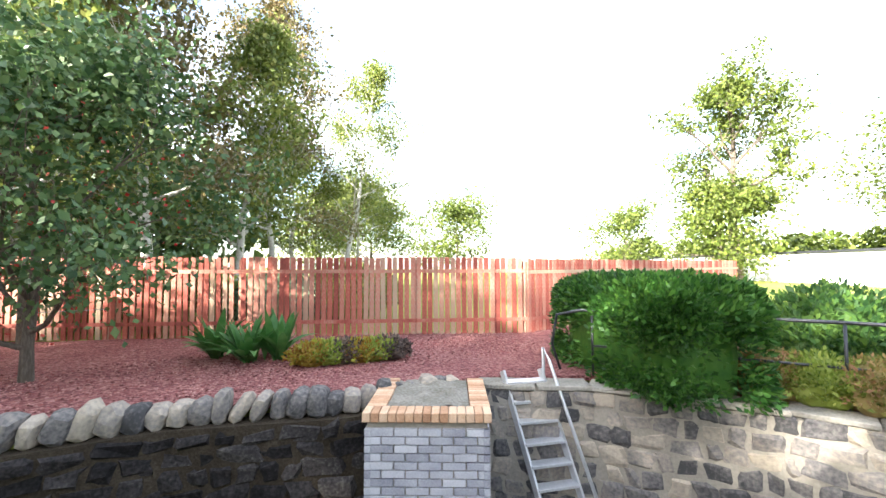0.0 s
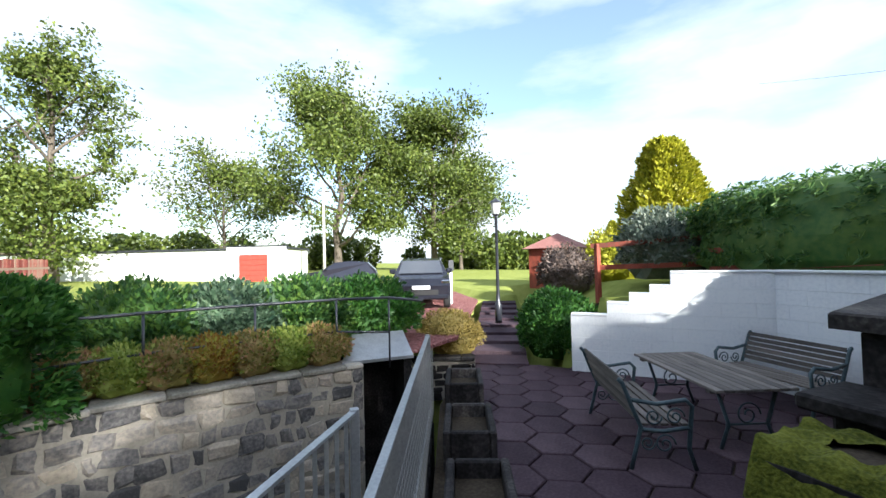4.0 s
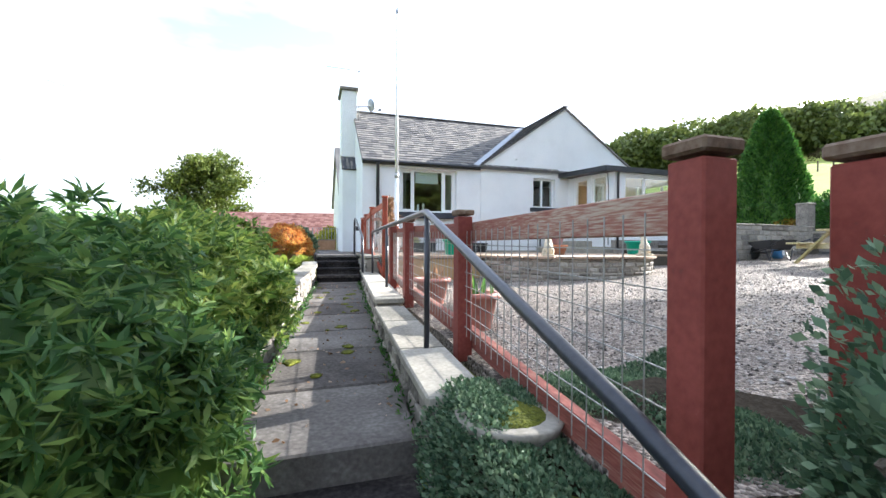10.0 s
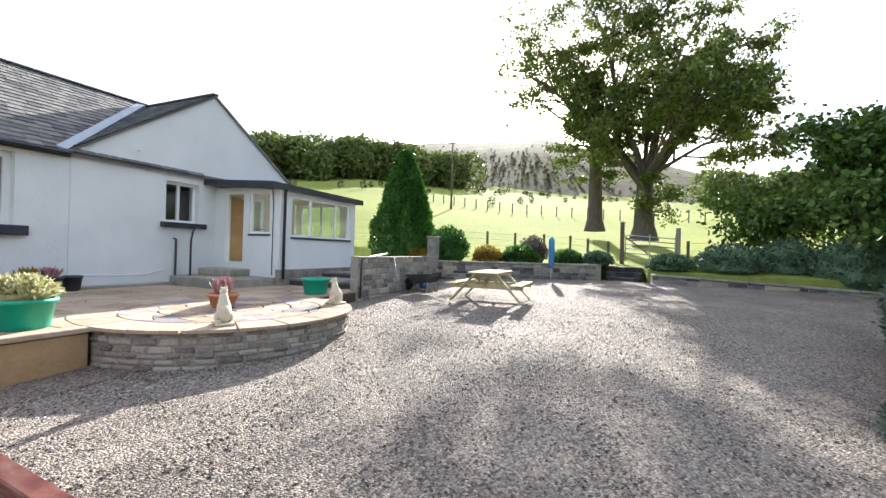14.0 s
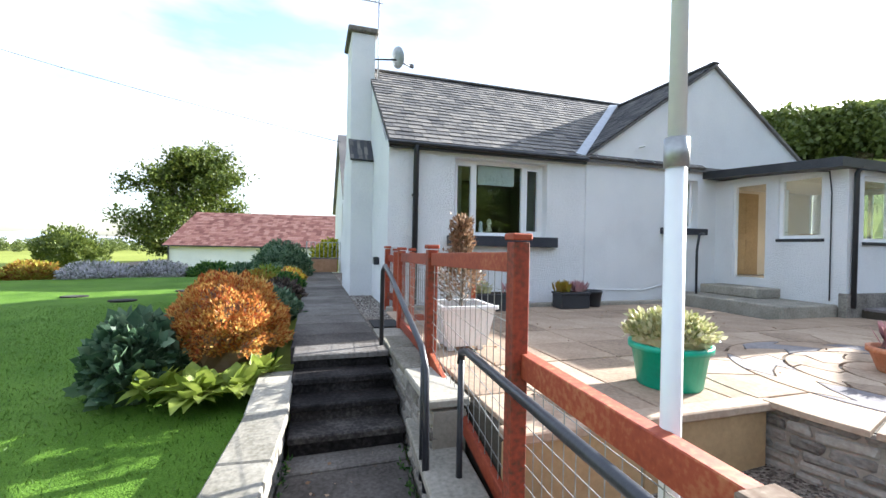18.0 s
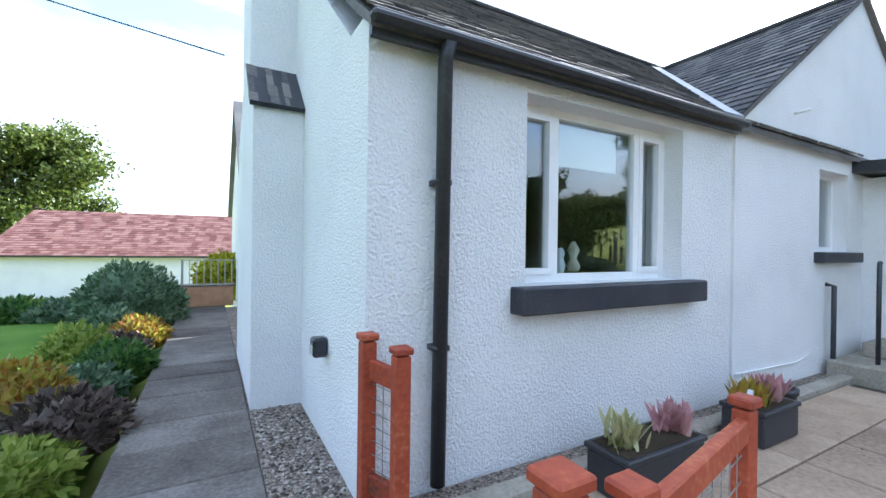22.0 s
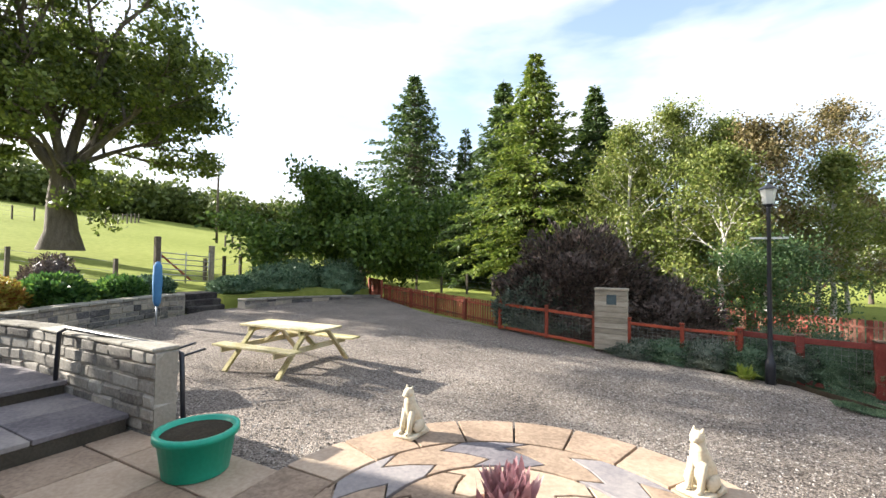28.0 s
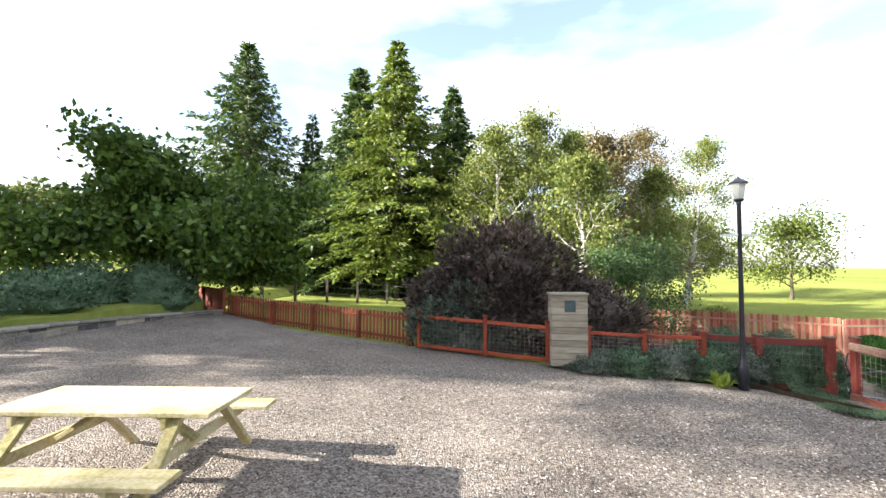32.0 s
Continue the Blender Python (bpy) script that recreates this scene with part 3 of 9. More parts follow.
xs = np.concatenate([[-900, -500, -300, -200], np.arange(-140, -20, 6), np.arange(-20, -14, 0.5), np.arange(-14, 5, 0.25), np.arange(5, 26, 0.5), np.arange(26, 150, 5), [170, 220, 300, 500, 900]])
ys = np.concatenate([[-900, -500, -300, -200], np.arange(-140, -16, 6), np.arange(-16, -6, 0.5), np.arange(-6, 10, 0.25), np.arange(10, 34, 0.5), np.arange(34, 150, 5), [170, 220, 300, 500, 900]])
gv = [(float(x), float(y), land(float(x), float(y))) for y in ys for x in xs]
nx = len(xs)
gf = [(j * nx + i, j * nx + i + 1, (j + 1) * nx + i + 1, (j + 1) * nx + i) for j in range(len(ys) - 1) for i in range(nx - 1)]
ground = tagged(raw("ground", gv, gf, GROUND, smooth=True), "green pasture and garden soil under everything", "ground", kind="structure")
ground.data.materials.append(MOORLAND)
for f in ground.data.polygons:
    dx, dy = f.center.x - 6.0, f.center.y - 9.0
    if math.hypot(dx, dy) > 138 and np.interp(math.degrees(math.atan2(-dx, dy)), [a for a, _ in MOOR], [e for _, e in MOOR]) > 0.1:
        f.material_index = 1


def sheet(name, pts, height, material, label, category, step=0.5, thick=0.1):
    """A ground cover over an outline, following a height function."""
    bm = bmesh.new()
    face = bm.faces.new([bm.verts.new((x, y, 0)) for x, y in pts])
    lo, hi = (Vector((f(p[0] for p in pts), f(p[1] for p in pts), 0)) for f in (min, max))
    for axis in (0, 1):
        c = lo[axis] + step
        while c < hi[axis]:
            no = Vector((1, 0, 0)) if axis == 0 else Vector((0, 1, 0))
            bmesh.ops.bisect_plane(bm, geom=bm.verts[:] + bm.edges[:] + bm.faces[:], plane_co=no * c, plane_no=no)
            c += step
    for v in bm.verts:
        v.co.z = height(v.co.x, v.co.y)
    ex = bmesh.ops.extrude_face_region(bm, geom=bm.faces[:])
    bmesh.ops.translate(bm, vec=(0, 0, -thick), verts=[g for g in ex["geom"] if isinstance(g, bmesh.types.BMVert)])
    bmesh.ops.recalc_face_normals(bm, faces=bm.faces[:])
    return tagged(part(name, bm, material), label, category, kind="structure")


def gravel_top(x, y):
    return gravel_z(x, y) + 0.015 * noise.noise((x * 1.5, y * 1.5, 3))


sheet("channel_floor", [(3.9, -5.0), (0.1, -4.8), (-1.5, -4.2), (-3.3, -4.1), (-4.6, -3.3), (-5.3, -2.1), (-5.8, -1.1), (-6.2, 0.2), (-6.3, 2.6), (-5.8, 2.5), (-1.5, 0.8), (-0.9, -0.2), (0.5, -0.7), (3.9, -0.9)], lambda x, y: -2.2 + 0.06 * noise.noise((x * 1.4, y * 1.4, 7)), SOIL, "damp brown earth floor of the burn channel", "earth", 0.3, 0.2)
sheet("burn_earth", [(4.1, -4.9), (0.1, -4.8), (-3.3, -4.2), (-4.6, -3.4), (-5.9, -1.1), (-6.5, 0.8), (-7.3, 1.2), (-7.4, 3.6), (-13.4, 7.2), (-12.8, 8.7), (-6.3, 5.5), (-4.2, 7.6), (-0.35, 7.6), (-0.35, 5.4), (1.6, 5.4), (1.6, 1.2), (4.1, 0.9)], lambda x, y: -2.42, SOIL, "dark earth below the walls and paving", "earth", 2.0, 0.05)
tagged(part("gravel_corner", prism(bmesh.new(), [(2.3, 11.2), (5.0, 11.2), (5.0, 11.94), (2.3, 11.94)], 1.3, lambda x, y: gravel_z(x, y) + 0.012), GRAVEL), "shaded gravel in the corner under the boards", "gravel", kind="structure")
sheet("gravel_yard", [(1.9, 4.3), (3.4, 3.9), (6.9, 3.0), (10.4, 1.7), (14, 0.4), (18.0, -2.4), (19.2, -1.2), (18.9, 6.0), (17.6, 9.5), (17.2, 12.6), (12.0, 12.6), (11.5, 12.9), (9.5, 12.2), (2.2, 12.2)], gravel_top, GRAVEL, "loose grey gravel covering the yard", "gravel", 0.5)

# ---- house ----
FY, HX, IX, RX = 17.24, 2.45, 6.67, 13.6     # front wall, left corner, where the gabled wing begins, right corner
EAVE, RIDGE, RY, BY = 5.27, 7.75, 20.5, 23.8
DOOR_Z, PATIO = 2.72, 2.13


def wall_holes(name, x0, x1, z0, z1, y0, y1, holes, label, material, parent=None, gable=None, axis="y"):
    """A wall along x with rectangular openings cut through it; gable: a peak (x, z) above it."""
    bm = bmesh.new()
    xs_ = sorted({x0, x1, *(h[0] for h in holes), *(h[1] for h in holes)})
    zs_ = sorted({z0, z1, *(h[2] for h in holes), *(h[3] for h in holes)})
    for a, b in zip(xs_, xs_[1:]):
        for c, d in zip(zs_, zs_[1:]):
            if not any(h[0] <= a and b <= h[1] and h[2] <= c and d <= h[3] for h in holes):
                box(bm, a, b, y0, y1, c, d)
    if gable:
        v = [bm.verts.new(p) for y in (y0, y1) for p in ((x0, y, z1), (x1, y, z1), (gable[0], y, gable[1]))]
        bm.faces.new(v[0:3]), bm.faces.new(v[3:6][::-1])
        for i, j in ((0, 1), (1, 2), (2, 0)):
            bm.faces.new((v[i], v[i + 3], v[j + 3], v[j]))
    bmesh.ops.remove_doubles(bm, verts=bm.verts[:], dist=0.0005)
    seen = {}
    for f in bm.faces:
        seen.setdefault(tuple(round(c, 3) for c in f.calc_center_median()), []).append(f)
    bmesh.ops.delete(bm, geom=[f for fs in seen.values() if len(fs) > 1 for f in fs], context="FACES")
    bmesh.ops.recalc_face_normals(bm, faces=bm.faces[:])
    if axis == "x":
        bmesh.ops.transform(bm, matrix=Matrix(((0, 1, 0, 0), (1, 0, 0, 0), (0, 0, 1, 0), (0, 0, 0, 1))), verts=bm.verts[:])
        bmesh.ops.reverse_faces(bm, faces=bm.faces[:])
    return part(name, bm, material, parent, label)


house = thing("house", "white rendered single-storey cottage with grey slate roof", "house", kind="thing")
wall_holes("front_wall", HX, IX, 1.2, EAVE, FY, FY + 0.4, [(3.73, 5.75, 3.50, 5.0)], "white roughcast wall", RENDER, house)
wall_holes("gable_wall", IX + 0.001, RX, 1.2, EAVE, FY - 0.03, FY + 0.4, [(8.80, 9.75, 3.80, 4.92), (10.7, 12.6, 2.8, 4.8)], "white roughcast gable wall", RENDER, house, (10.14, 7.66))
wall_holes("side_wall", FY + 0.4, BY, 1.2, EAVE, HX + 0.004, HX + 0.4, [], "white roughcast side wall", RENDER, house, (RY, RIDGE), axis="x")
wall_holes("back_wall", HX, RX, 1.2, EAVE, BY - 0.4, BY, [], "", RENDER, house)
wall_holes("right_wall", FY + 0.4, BY, 1.2, EAVE, RX - 0.4, RX, [], "", RENDER, house, axis="x")
part("floor_slab", cube(HX + 0.4, RX - 0.4, FY + 0.4, BY - 0.4, 2.5, 2.7), GREYWOOD, house)


def slate_plane(name, a, b, c, d, rows, parent, wid=0.27, material=SLATE, seed=1, label=""):
    """Courses of slates over a roof slope: a-b along the eave, d-c along the ridge."""
    rng = np.random.default_rng(seed)
    a, b, c, d = (Vector(p) for p in (a, b, c, d))
    nrm = (b - a).cross(d - a).normalized()
    V, F = [], []
    up = (d - a).normalized()
    for r in range(rows):
        t0, t1 = r / rows, min((r + 1.35) / rows, 1.0)
        p0, q0, p1, q1 = a.lerp(d, t0), b.lerp(c, t0), a.lerp(d, t1), b.lerp(c, t1)
        L = (q0 - p0).length
        w = wid * (0.9 + 0.2 * rng.random())
        cuts = np.clip(np.arange(-w * (r % 2) * 0.5, L + w, w) + rng.normal(0, 0.012, int(np.ceil((L + w + w * (r % 2) * 0.5) / w)) + 0)[: len(np.arange(-w * (r % 2) * 0.5, L + w, w))], 0, L)
        for u, v in zip(cuts, cuts[1:]):
            if v - u < 0.03:
                continue
            u, v = u + 0.006, v - 0.006
            drop = up * rng.normal(0, 0.008)
            lift = 0.022 + 0.008 * rng.random()
            k = len(V)
            pts = [p0.lerp(q0, u / L) + drop, p0.lerp(q0, v / L) + drop, p1.lerp(q1, v / L), p1.lerp(q1, u / L)]
            V += [tuple(pts[0] + nrm * lift), tuple(pts[1] + nrm * lift), tuple(pts[2] + nrm * 0.004), tuple(pts[3] + nrm * 0.004), tuple(pts[0]), tuple(pts[1])]
            F += [(k, k + 1, k + 2, k + 3), (k + 4, k + 5, k + 1, k)]
    ob = raw(name, V, F, material, parent)
    tagged(ob, label, kind="stuff")
    return ob


# roof: main range along x, wing along y
OV = 0.12
e_z = EAVE - OV * (RIDGE - EAVE) / (RY - FY)
bm = bmesh.new()
for y0, s in ((FY - OV, 1), (BY + OV, -1)):
    v = [bm.verts.new(p) for p in ((HX - 0.03, y0, e_z), (RX, y0, e_z), (RX, RY, RIDGE), (HX - 0.03, RY, RIDGE))]
    w = [bm.verts.new((p.co.x, p.co.y, p.co.z - 0.07)) for p in v]
    for q in ((v[0], v[1], v[2], v[3]), (w[3], w[2], w[1], w[0]), (v[0], v[3], w[3], w[0]), (v[1], v[0], w[0], w[1])):
        bm.faces.new(q)
bmesh.ops.recalc_face_normals(bm, faces=bm.faces[:])
roof = part("roof", bm, SLATE, house, "grey slate roof with worn courses")
GX, GZ, GSL = 10.14, 7.66, (7.66 - EAVE) / (10.14 - IX)
wing_run = 3.4
bm = bmesh.new()
for x0, sg in ((IX - OV, 1), (2 * GX - IX + OV, -1)):
    z0 = EAVE - OV * GSL
    v = [bm.verts.new(p) for p in ((x0, FY - 0.1, z0 + 0.03), (x0, BY, z0 + 0.03), (GX, BY, GZ + 0.03), (GX, FY - 0.1, GZ + 0.03))]
    w = [bm.verts.new((p.co.x, p.co.y, p.co.z - 0.07)) for p in v]
    for q in ((v[0], v[1], v[2], v[3]), (w[3], w[2], w[1], w[0]), (v[0], v[3], w[3], w[0])):
        bm.faces.new(q)
bmesh.ops.recalc_face_normals(bm, faces=bm.faces[:])
wing_roof = part("wing_roof", bm, SLATE, house, "slate roof of the gabled wing")
slate_plane("roof_slating", (HX - 0.03, FY - OV - 0.03, e_z - 0.02 + 0.03), (IX + 3.2, FY - OV - 0.03, e_z + 0.01), (IX + 3.4, RY, RIDGE + 0.01), (HX - 0.03, RY, RIDGE + 0.01), 22, roof, seed=3)
slate_plane("roof_slating", (IX - OV, BY, EAVE - OV * GSL + 0.035), (IX - OV, FY - 0.12, EAVE - OV * GSL + 0.035), (GX, FY - 0.12, GZ + 0.035), (GX, BY, GZ + 0.035), 22, wing_roof, seed=5)
bm = bmesh.new()
bar(bm, (IX - 0.22, FY - OV, e_z + 0.06), (10.0, RY - 0.03, RIDGE + 0.02), 0.2, 0.03, (0, -0.5, 1))
part("valley_flashing", bm, LEAD, house, "pale lead valley")
bm = bmesh.new()
bar(bm, (HX - 0.05, RY, RIDGE + 0.03), (10.2, RY, RIDGE + 0.03), 0.2, 0.06, bev=0.02)
bar(bm, (GX, FY - 0.12, GZ + 0.05), (GX, RY, GZ + 0.05), 0.2, 0.06, bev=0.02)
part("ridge_capping", bm, SLATE, house)
bm = bmesh.new()
bar(bm, (HX - 0.05, FY - OV - 0.06, e_z - 0.03), (IX - 0.05, FY - OV - 0.06, e_z - 0.03), 0.09, 0.07, bev=0.025)
bar(bm, (HX - 0.02, FY - OV + 0.03, e_z - 0.05), (IX - 0.05, FY - OV + 0.03, e_z - 0.05), 0.05, 0.13)
part("gutter", bm, BLACKPAINT, house, "black gutter")
bm = bmesh.new()
tube(bm, [(2.94, FY - OV - 0.05, e_z - 0.05), (2.94, FY - OV + 0.01, e_z - 0.16), (2.94, FY - 0.075, 2.2)], 0.052, 12)
for z in (4.2, 3.1):
    box(bm, 2.885, 2.995, FY - 0.12, FY + 0.0, z, z + 0.035)
part("downpipe", bm, BLACKPAINT, house, "black downpipe", True)
# chimney breast and stack
bm = bmesh.new()
box(bm, 1.96, HX + 0.1, 19.36, 21.9, 1.2, 5.25)
v = [bm.verts.new((x, y, z)) for x in (1.96, HX + 0.1) for y, z in ((19.36, 5.25), (21.9, 5.25), (21.1, 5.78), (19.88, 5.78))]
for q in ((0, 1, 2, 3), (7, 6, 5, 4), (0, 3, 7, 4), (1, 5, 6, 2), (3, 2, 6, 7)):
    bm.faces.new([v[i] for i in q])
box(bm, 1.96, HX + 0.07, 19.88, 21.1, 5.74, 8.38, 0.01)
part("chimney", bm, RENDER, house, "tall white rendered chimney stack")
part("chimney_cope", cube(1.87, HX + 0.14, 19.80, 21.18, 8.38, 8.52, 0.03), STONE, house)
slate_plane("chimney_weathering", (1.92, 19.90, 5.80), (1.92, 19.29, 5.21), (HX, 19.29, 5.21), (HX, 19.90, 5.80), 3, house, 0.3, seed=9)
bm = bmesh.new()
bar(bm, (2.2, 19.30, 5.21), (2.2, 19.90, 5.79), 0.56, 0.05)
part("shoulder_slating", bm, SILLPAINT, house, "dark slate chimney shoulder")


def window(name, x0, x1, z0, z1, y, bars, parent, blind=0.0, sill=0.13):
    w = thing(name, "white plastic framed window with dark panes", "window", kind="structure")
    bm = bmesh.new()
    t, d = 0.07, 0.07
    box(bm, x0, x1, y, y + d, z1 - t, z1), box(bm, x0, x1, y, y + d, z0, z0 + t)
    for x in (x0, *(b - t / 2 for b in bars), x1 - t):
        box(bm, x, x + t, y - 0.003, y + d + 0.003, z0 + 0.002, z1 - 0.002)
    part("window_frame", bm, UPVC, w, "white plastic frame")
    edges = [x0, *bars, x1]
    for i, (a, b) in enumerate(zip(edges, edges[1:])):
        if len(edges) > 3 and i != 1:
            s = bmesh.new()
            c, e_ = a + (t if i == 0 else t / 2), b - (t if i == len(edges) - 2 else t / 2)
            for q in ((c, c + 0.05, z0 + t, z1 - t), (e_ - 0.05, e_, z0 + t, z1 - t), (c + 0.05, e_ - 0.05, z0 + t, z0 + t + 0.05), (c + 0.05, e_ - 0.05, z1 - t - 0.05, z1 - t)):
                box(s, q[0], q[1], y - 0.018, y + d - 0.01, q[2], q[3])
            part("sash", s, UPVC, w)
        g = part("pane", cube(a + 0.02, b - 0.02, y + 0.03, y + 0.045, z0 + 0.03, z1 - 0.03), GLASS, w)
        g.visible_shadow = False
    if blind:
        part("blind", cube(x0 + 0.6 if len(bars) == 2 else x0 + 0.05, x1 - 0.6 if len(bars) == 2 else x1 - 0.05, y + 0.12, y + 0.13, z1 - blind, z1 - t), BLIND, w, "pale roller blind half down")
    if sill:
        part("window_sill", cube(x0 - 0.14, x1 + 0.19, FY - 0.16, y, z0 - sill - 0.02, z0 - 0.005, 0.012), SILLPAINT, w, "dark painted stone sill")
    return w


window("window_1", 3.73, 5.75, 3.50, 5.0, FY + 0.2, (4.22, 5.30), None, 0.45, 0.19)
window("window_2", 8.80, 9.75, 3.80, 4.92, FY + 0.14, (9.25,), None)
for x0, x1 in ((3.8, 4.0), (5.42, 5.66)):
    cu = thing("curtain", "pale grey gathered curtain inside the window", "curtain", group="window curtains")
    bm = bmesh.new()
    pts = [(x0 + (x1 - x0) * k / 24, FY + 0.36 + 0.02 * math.sin(k * 1.6)) for k in range(25)]
    vs = [[bm.verts.new((px, py, z)) for px, py in pts] for z in (3.0, 5.0)]
    for k in range(24):
        bm.faces.new((vs[0][k], vs[0][k + 1], vs[1][k + 1], vs[1][k]))
    bmesh.ops.solidify(bm, geom=bm.faces[:], thickness=0.008)
    part("cloth", bm, BLIND, cu, "", True)
orn = thing("ornament", "small pale china ornament on the window ledge", "ornament", 4.42, FY + 0.33, 3.5)
part("body", lathe(bmesh.new(), ((0.05, 0), (0.06, 0.03), (0.035, 0.07), (0.05, 0.14), (0.03, 0.2), (0.045, 0.25), (0.02, 0.3)), 12), WHITEPOT, orn, "", True)
part("window_ledge", cube(3.7, 5.8, FY + 0.28, FY + 0.5, 3.46, 3.5), UPVC, house)
# rooms behind the windows
part("inner_wall", cube(HX + 0.45, RX - 0.45, 20.6, 20.7, 2.7, 5.2), ROOM, house)
part("room_ceiling", cube(HX + 0.4, RX - 0.4, FY + 0.4, 20.6, 5.12, 5.2), CREAM, house)
part("partition", cube(6.6, 6.7, FY + 0.4, 20.6, 2.7, 5.12), ROOM, house)

# ---- porch ----
PX0, PX1, PY0 = 10.30, 13.80, 14.62
porch = thing("porch", "white lean-to porch with open glazed door", "porch", kind="thing")
wall_holes("side_wall", PY0, FY - 0.03, 2.3, 4.92, PX0, PX0 + 0.18, [(16.02, 16.78, DOOR_Z, 4.80), (15.00, 15.80, 3.56, 4.80)], "white wall with doorway", RENDER, porch, axis="x")
wall_holes("front_wall", PX0 + 0.18, PX1, 2.3, 4.85, PY0, PY0 + 0.18, [(10.74, 13.50, 3.50, 4.70)], "white wall below long window", RENDER, porch)
wall_holes("right_wall", PY0 + 0.18, FY - 0.03, 2.3, 4.85, PX1 - 0.18, PX1, [(15.1, 17.0, 3.5, 4.74)], "", RENDER, porch, axis="x")
part("porch_floor", cube(PX0 + 0.02, PX1 - 0.02, PY0 + 0.02, FY - 0.04, 2.3, DOOR_Z - 0.02), CREAM, porch)
bm = bmesh.new()
lo, hi = 4.97, 5.14
v = [bm.verts.new(p) for p in ((PX0 - 0.42, PY0 - 0.14, lo), (PX1 + 0.28, PY0 - 0.14, lo - 0.03), (PX1 + 0.28, FY - 0.03, hi - 0.03), (PX0 - 0.42, FY - 0.03, hi))]
w = [bm.verts.new((p.co.x, p.co.y, p.co.z - 0.17)) for p in v]
bm.faces.new(v), bm.faces.new(w[::-1])
for i in range(4):
    bm.faces.new((v[i], w[i], w[(i + 1) % 4], v[(i + 1) % 4]))
bmesh.ops.recalc_face_normals(bm, faces=bm.faces[:])
part("porch_roof", bm, BLACKPAINT, porch, "dark flat roof with black fascia")
part("porch_ceiling", cube(PX0 + 0.18, PX1 - 0.18, PY0 + 0.18, FY - 0.04, 4.79, 4.81), CREAM, porch)

# ---- paths, steps and walls ----
def path_z(y):
    return 1.25 + 0.028 * (y - 5.45)


def path_x(y, side):
    """The left (0) or right (1) edge of the flagged path."""
    return float(np.interp(y, (3.0, 5.45, 13.5, 14.3, 30), ((0.22, 0.40, 0.95, 0.92, 0.92), (1.15, 1.42, 1.97, 1.96, 1.95))[side]))


def quad_slab(name, pts, z0, z1, material, parent, bev=0.012):
    bm = prism(bmesh.new(), pts, z0, z1, bev)
    return part(name, bm, material, parent)


lower_steps = thing("garden_steps", "worn dark stone steps with mossy edges", "steps", kind="structure")
tread = [(-0.9, -0.12), (0.7, 0.08), (1.5, 0.28), (2.25, 0.48), (3.0, 0.68), (3.66, 0.88), (4.6, 1.06), (5.42, 1.25)]
for (y0, z), (y1, _) in zip(tread, tread[1:]):
    a, b = path_x(max(y0, 3.0), 0), path_x(max(y0, 3.0), 1)
    c, d = path_x(max(y1, 3.0), 0), path_x(max(y1, 3.0), 1)
    if y0 < 2.9:
        a, c, b, d = a - 0.05, c - 0.05, b + 0.1, d + 0.1
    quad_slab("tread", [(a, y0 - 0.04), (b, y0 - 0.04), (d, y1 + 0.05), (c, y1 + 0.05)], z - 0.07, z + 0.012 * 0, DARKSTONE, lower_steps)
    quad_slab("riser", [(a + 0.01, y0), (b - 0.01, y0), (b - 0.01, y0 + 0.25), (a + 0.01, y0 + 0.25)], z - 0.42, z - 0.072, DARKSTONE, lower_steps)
path_1 = thing("garden_path", "long dark flagstone path beside the fence", "path", kind="structure")
y = 5.45
k = 0
while y < 13.3:
    y1 = min(y + 0.95 + 0.12 * math.sin(k * 2.3), 13.38)
    quad_slab("flag", [(path_x(y, 0), y), (path_x(y, 1), y + 0.02), (path_x(y1, 1), y1 - 0.012), (path_x(y1, 0), y1 - 0.03)], lambda px, py: path_z(py) - 0.2, lambda px, py: path_z(py), PATHSTONE, path_1)
    y, k = y1, k + 1
upper_steps = thing("path_steps", "four worn stone steps up to the house path", "steps", kind="structure")
for i, y0 in enumerate((13.36, 13.66, 13.96, 14.28)):
    z = 1.48 + 0.155 * (i + 1)
    quad_slab("tread", [(0.96, y0 - 0.03), (1.97, y0 - 0.03), (1.97, y0 + 0.4), (0.96, y0 + 0.4)], z - 0.06, z, DARKSTONE if i < 3 else PATHSTONE, upper_steps)
    quad_slab("riser", [(0.97, y0), (1.96, y0), (1.96, y0 + 0.3), (0.97, y0 + 0.3)], 1.2, z - 0.062, DARKSTONE, upper_steps)
path_2 = thing("house_path", "grey flagstone path along the house wall", "path", kind="structure")
y, k = 14.66, 0
while y < 27.5:
    y1 = y + (0.62, 0.78, 0.70)[k % 3]
    quad_slab("flag", [(0.92, y), (1.95, y), (1.95, y1 - 0.012), (0.92, y1 - 0.012)], 1.9, 2.10 + 0.004 * math.sin(k * 5.1), PATHSTONE, path_2)
    y, k = y1, k + 1
tagged(part("gravel_strip", cube(1.94, 2.46, 14.92, 16.195, 1.9, 2.088), GRAVEL), "pebbles and flags beside the path head", "gravel", kind="structure")
for a, b in ((14.95, 15.2), (15.21, 15.48)):
    tagged(part("edge_flag", cube(1.96, 2.34, a, b, 2.0, 2.106, 0.008), COPING), "small buff flag beside the path head", "flagstone", "flags at the path head", kind="structure")
tagged(part("gravel_strip", cube(1.95, 2.46, 16.2, 27.4, 1.9, 2.105), GRAVEL), "narrow pebble strip under the house wall", "gravel", kind="structure")


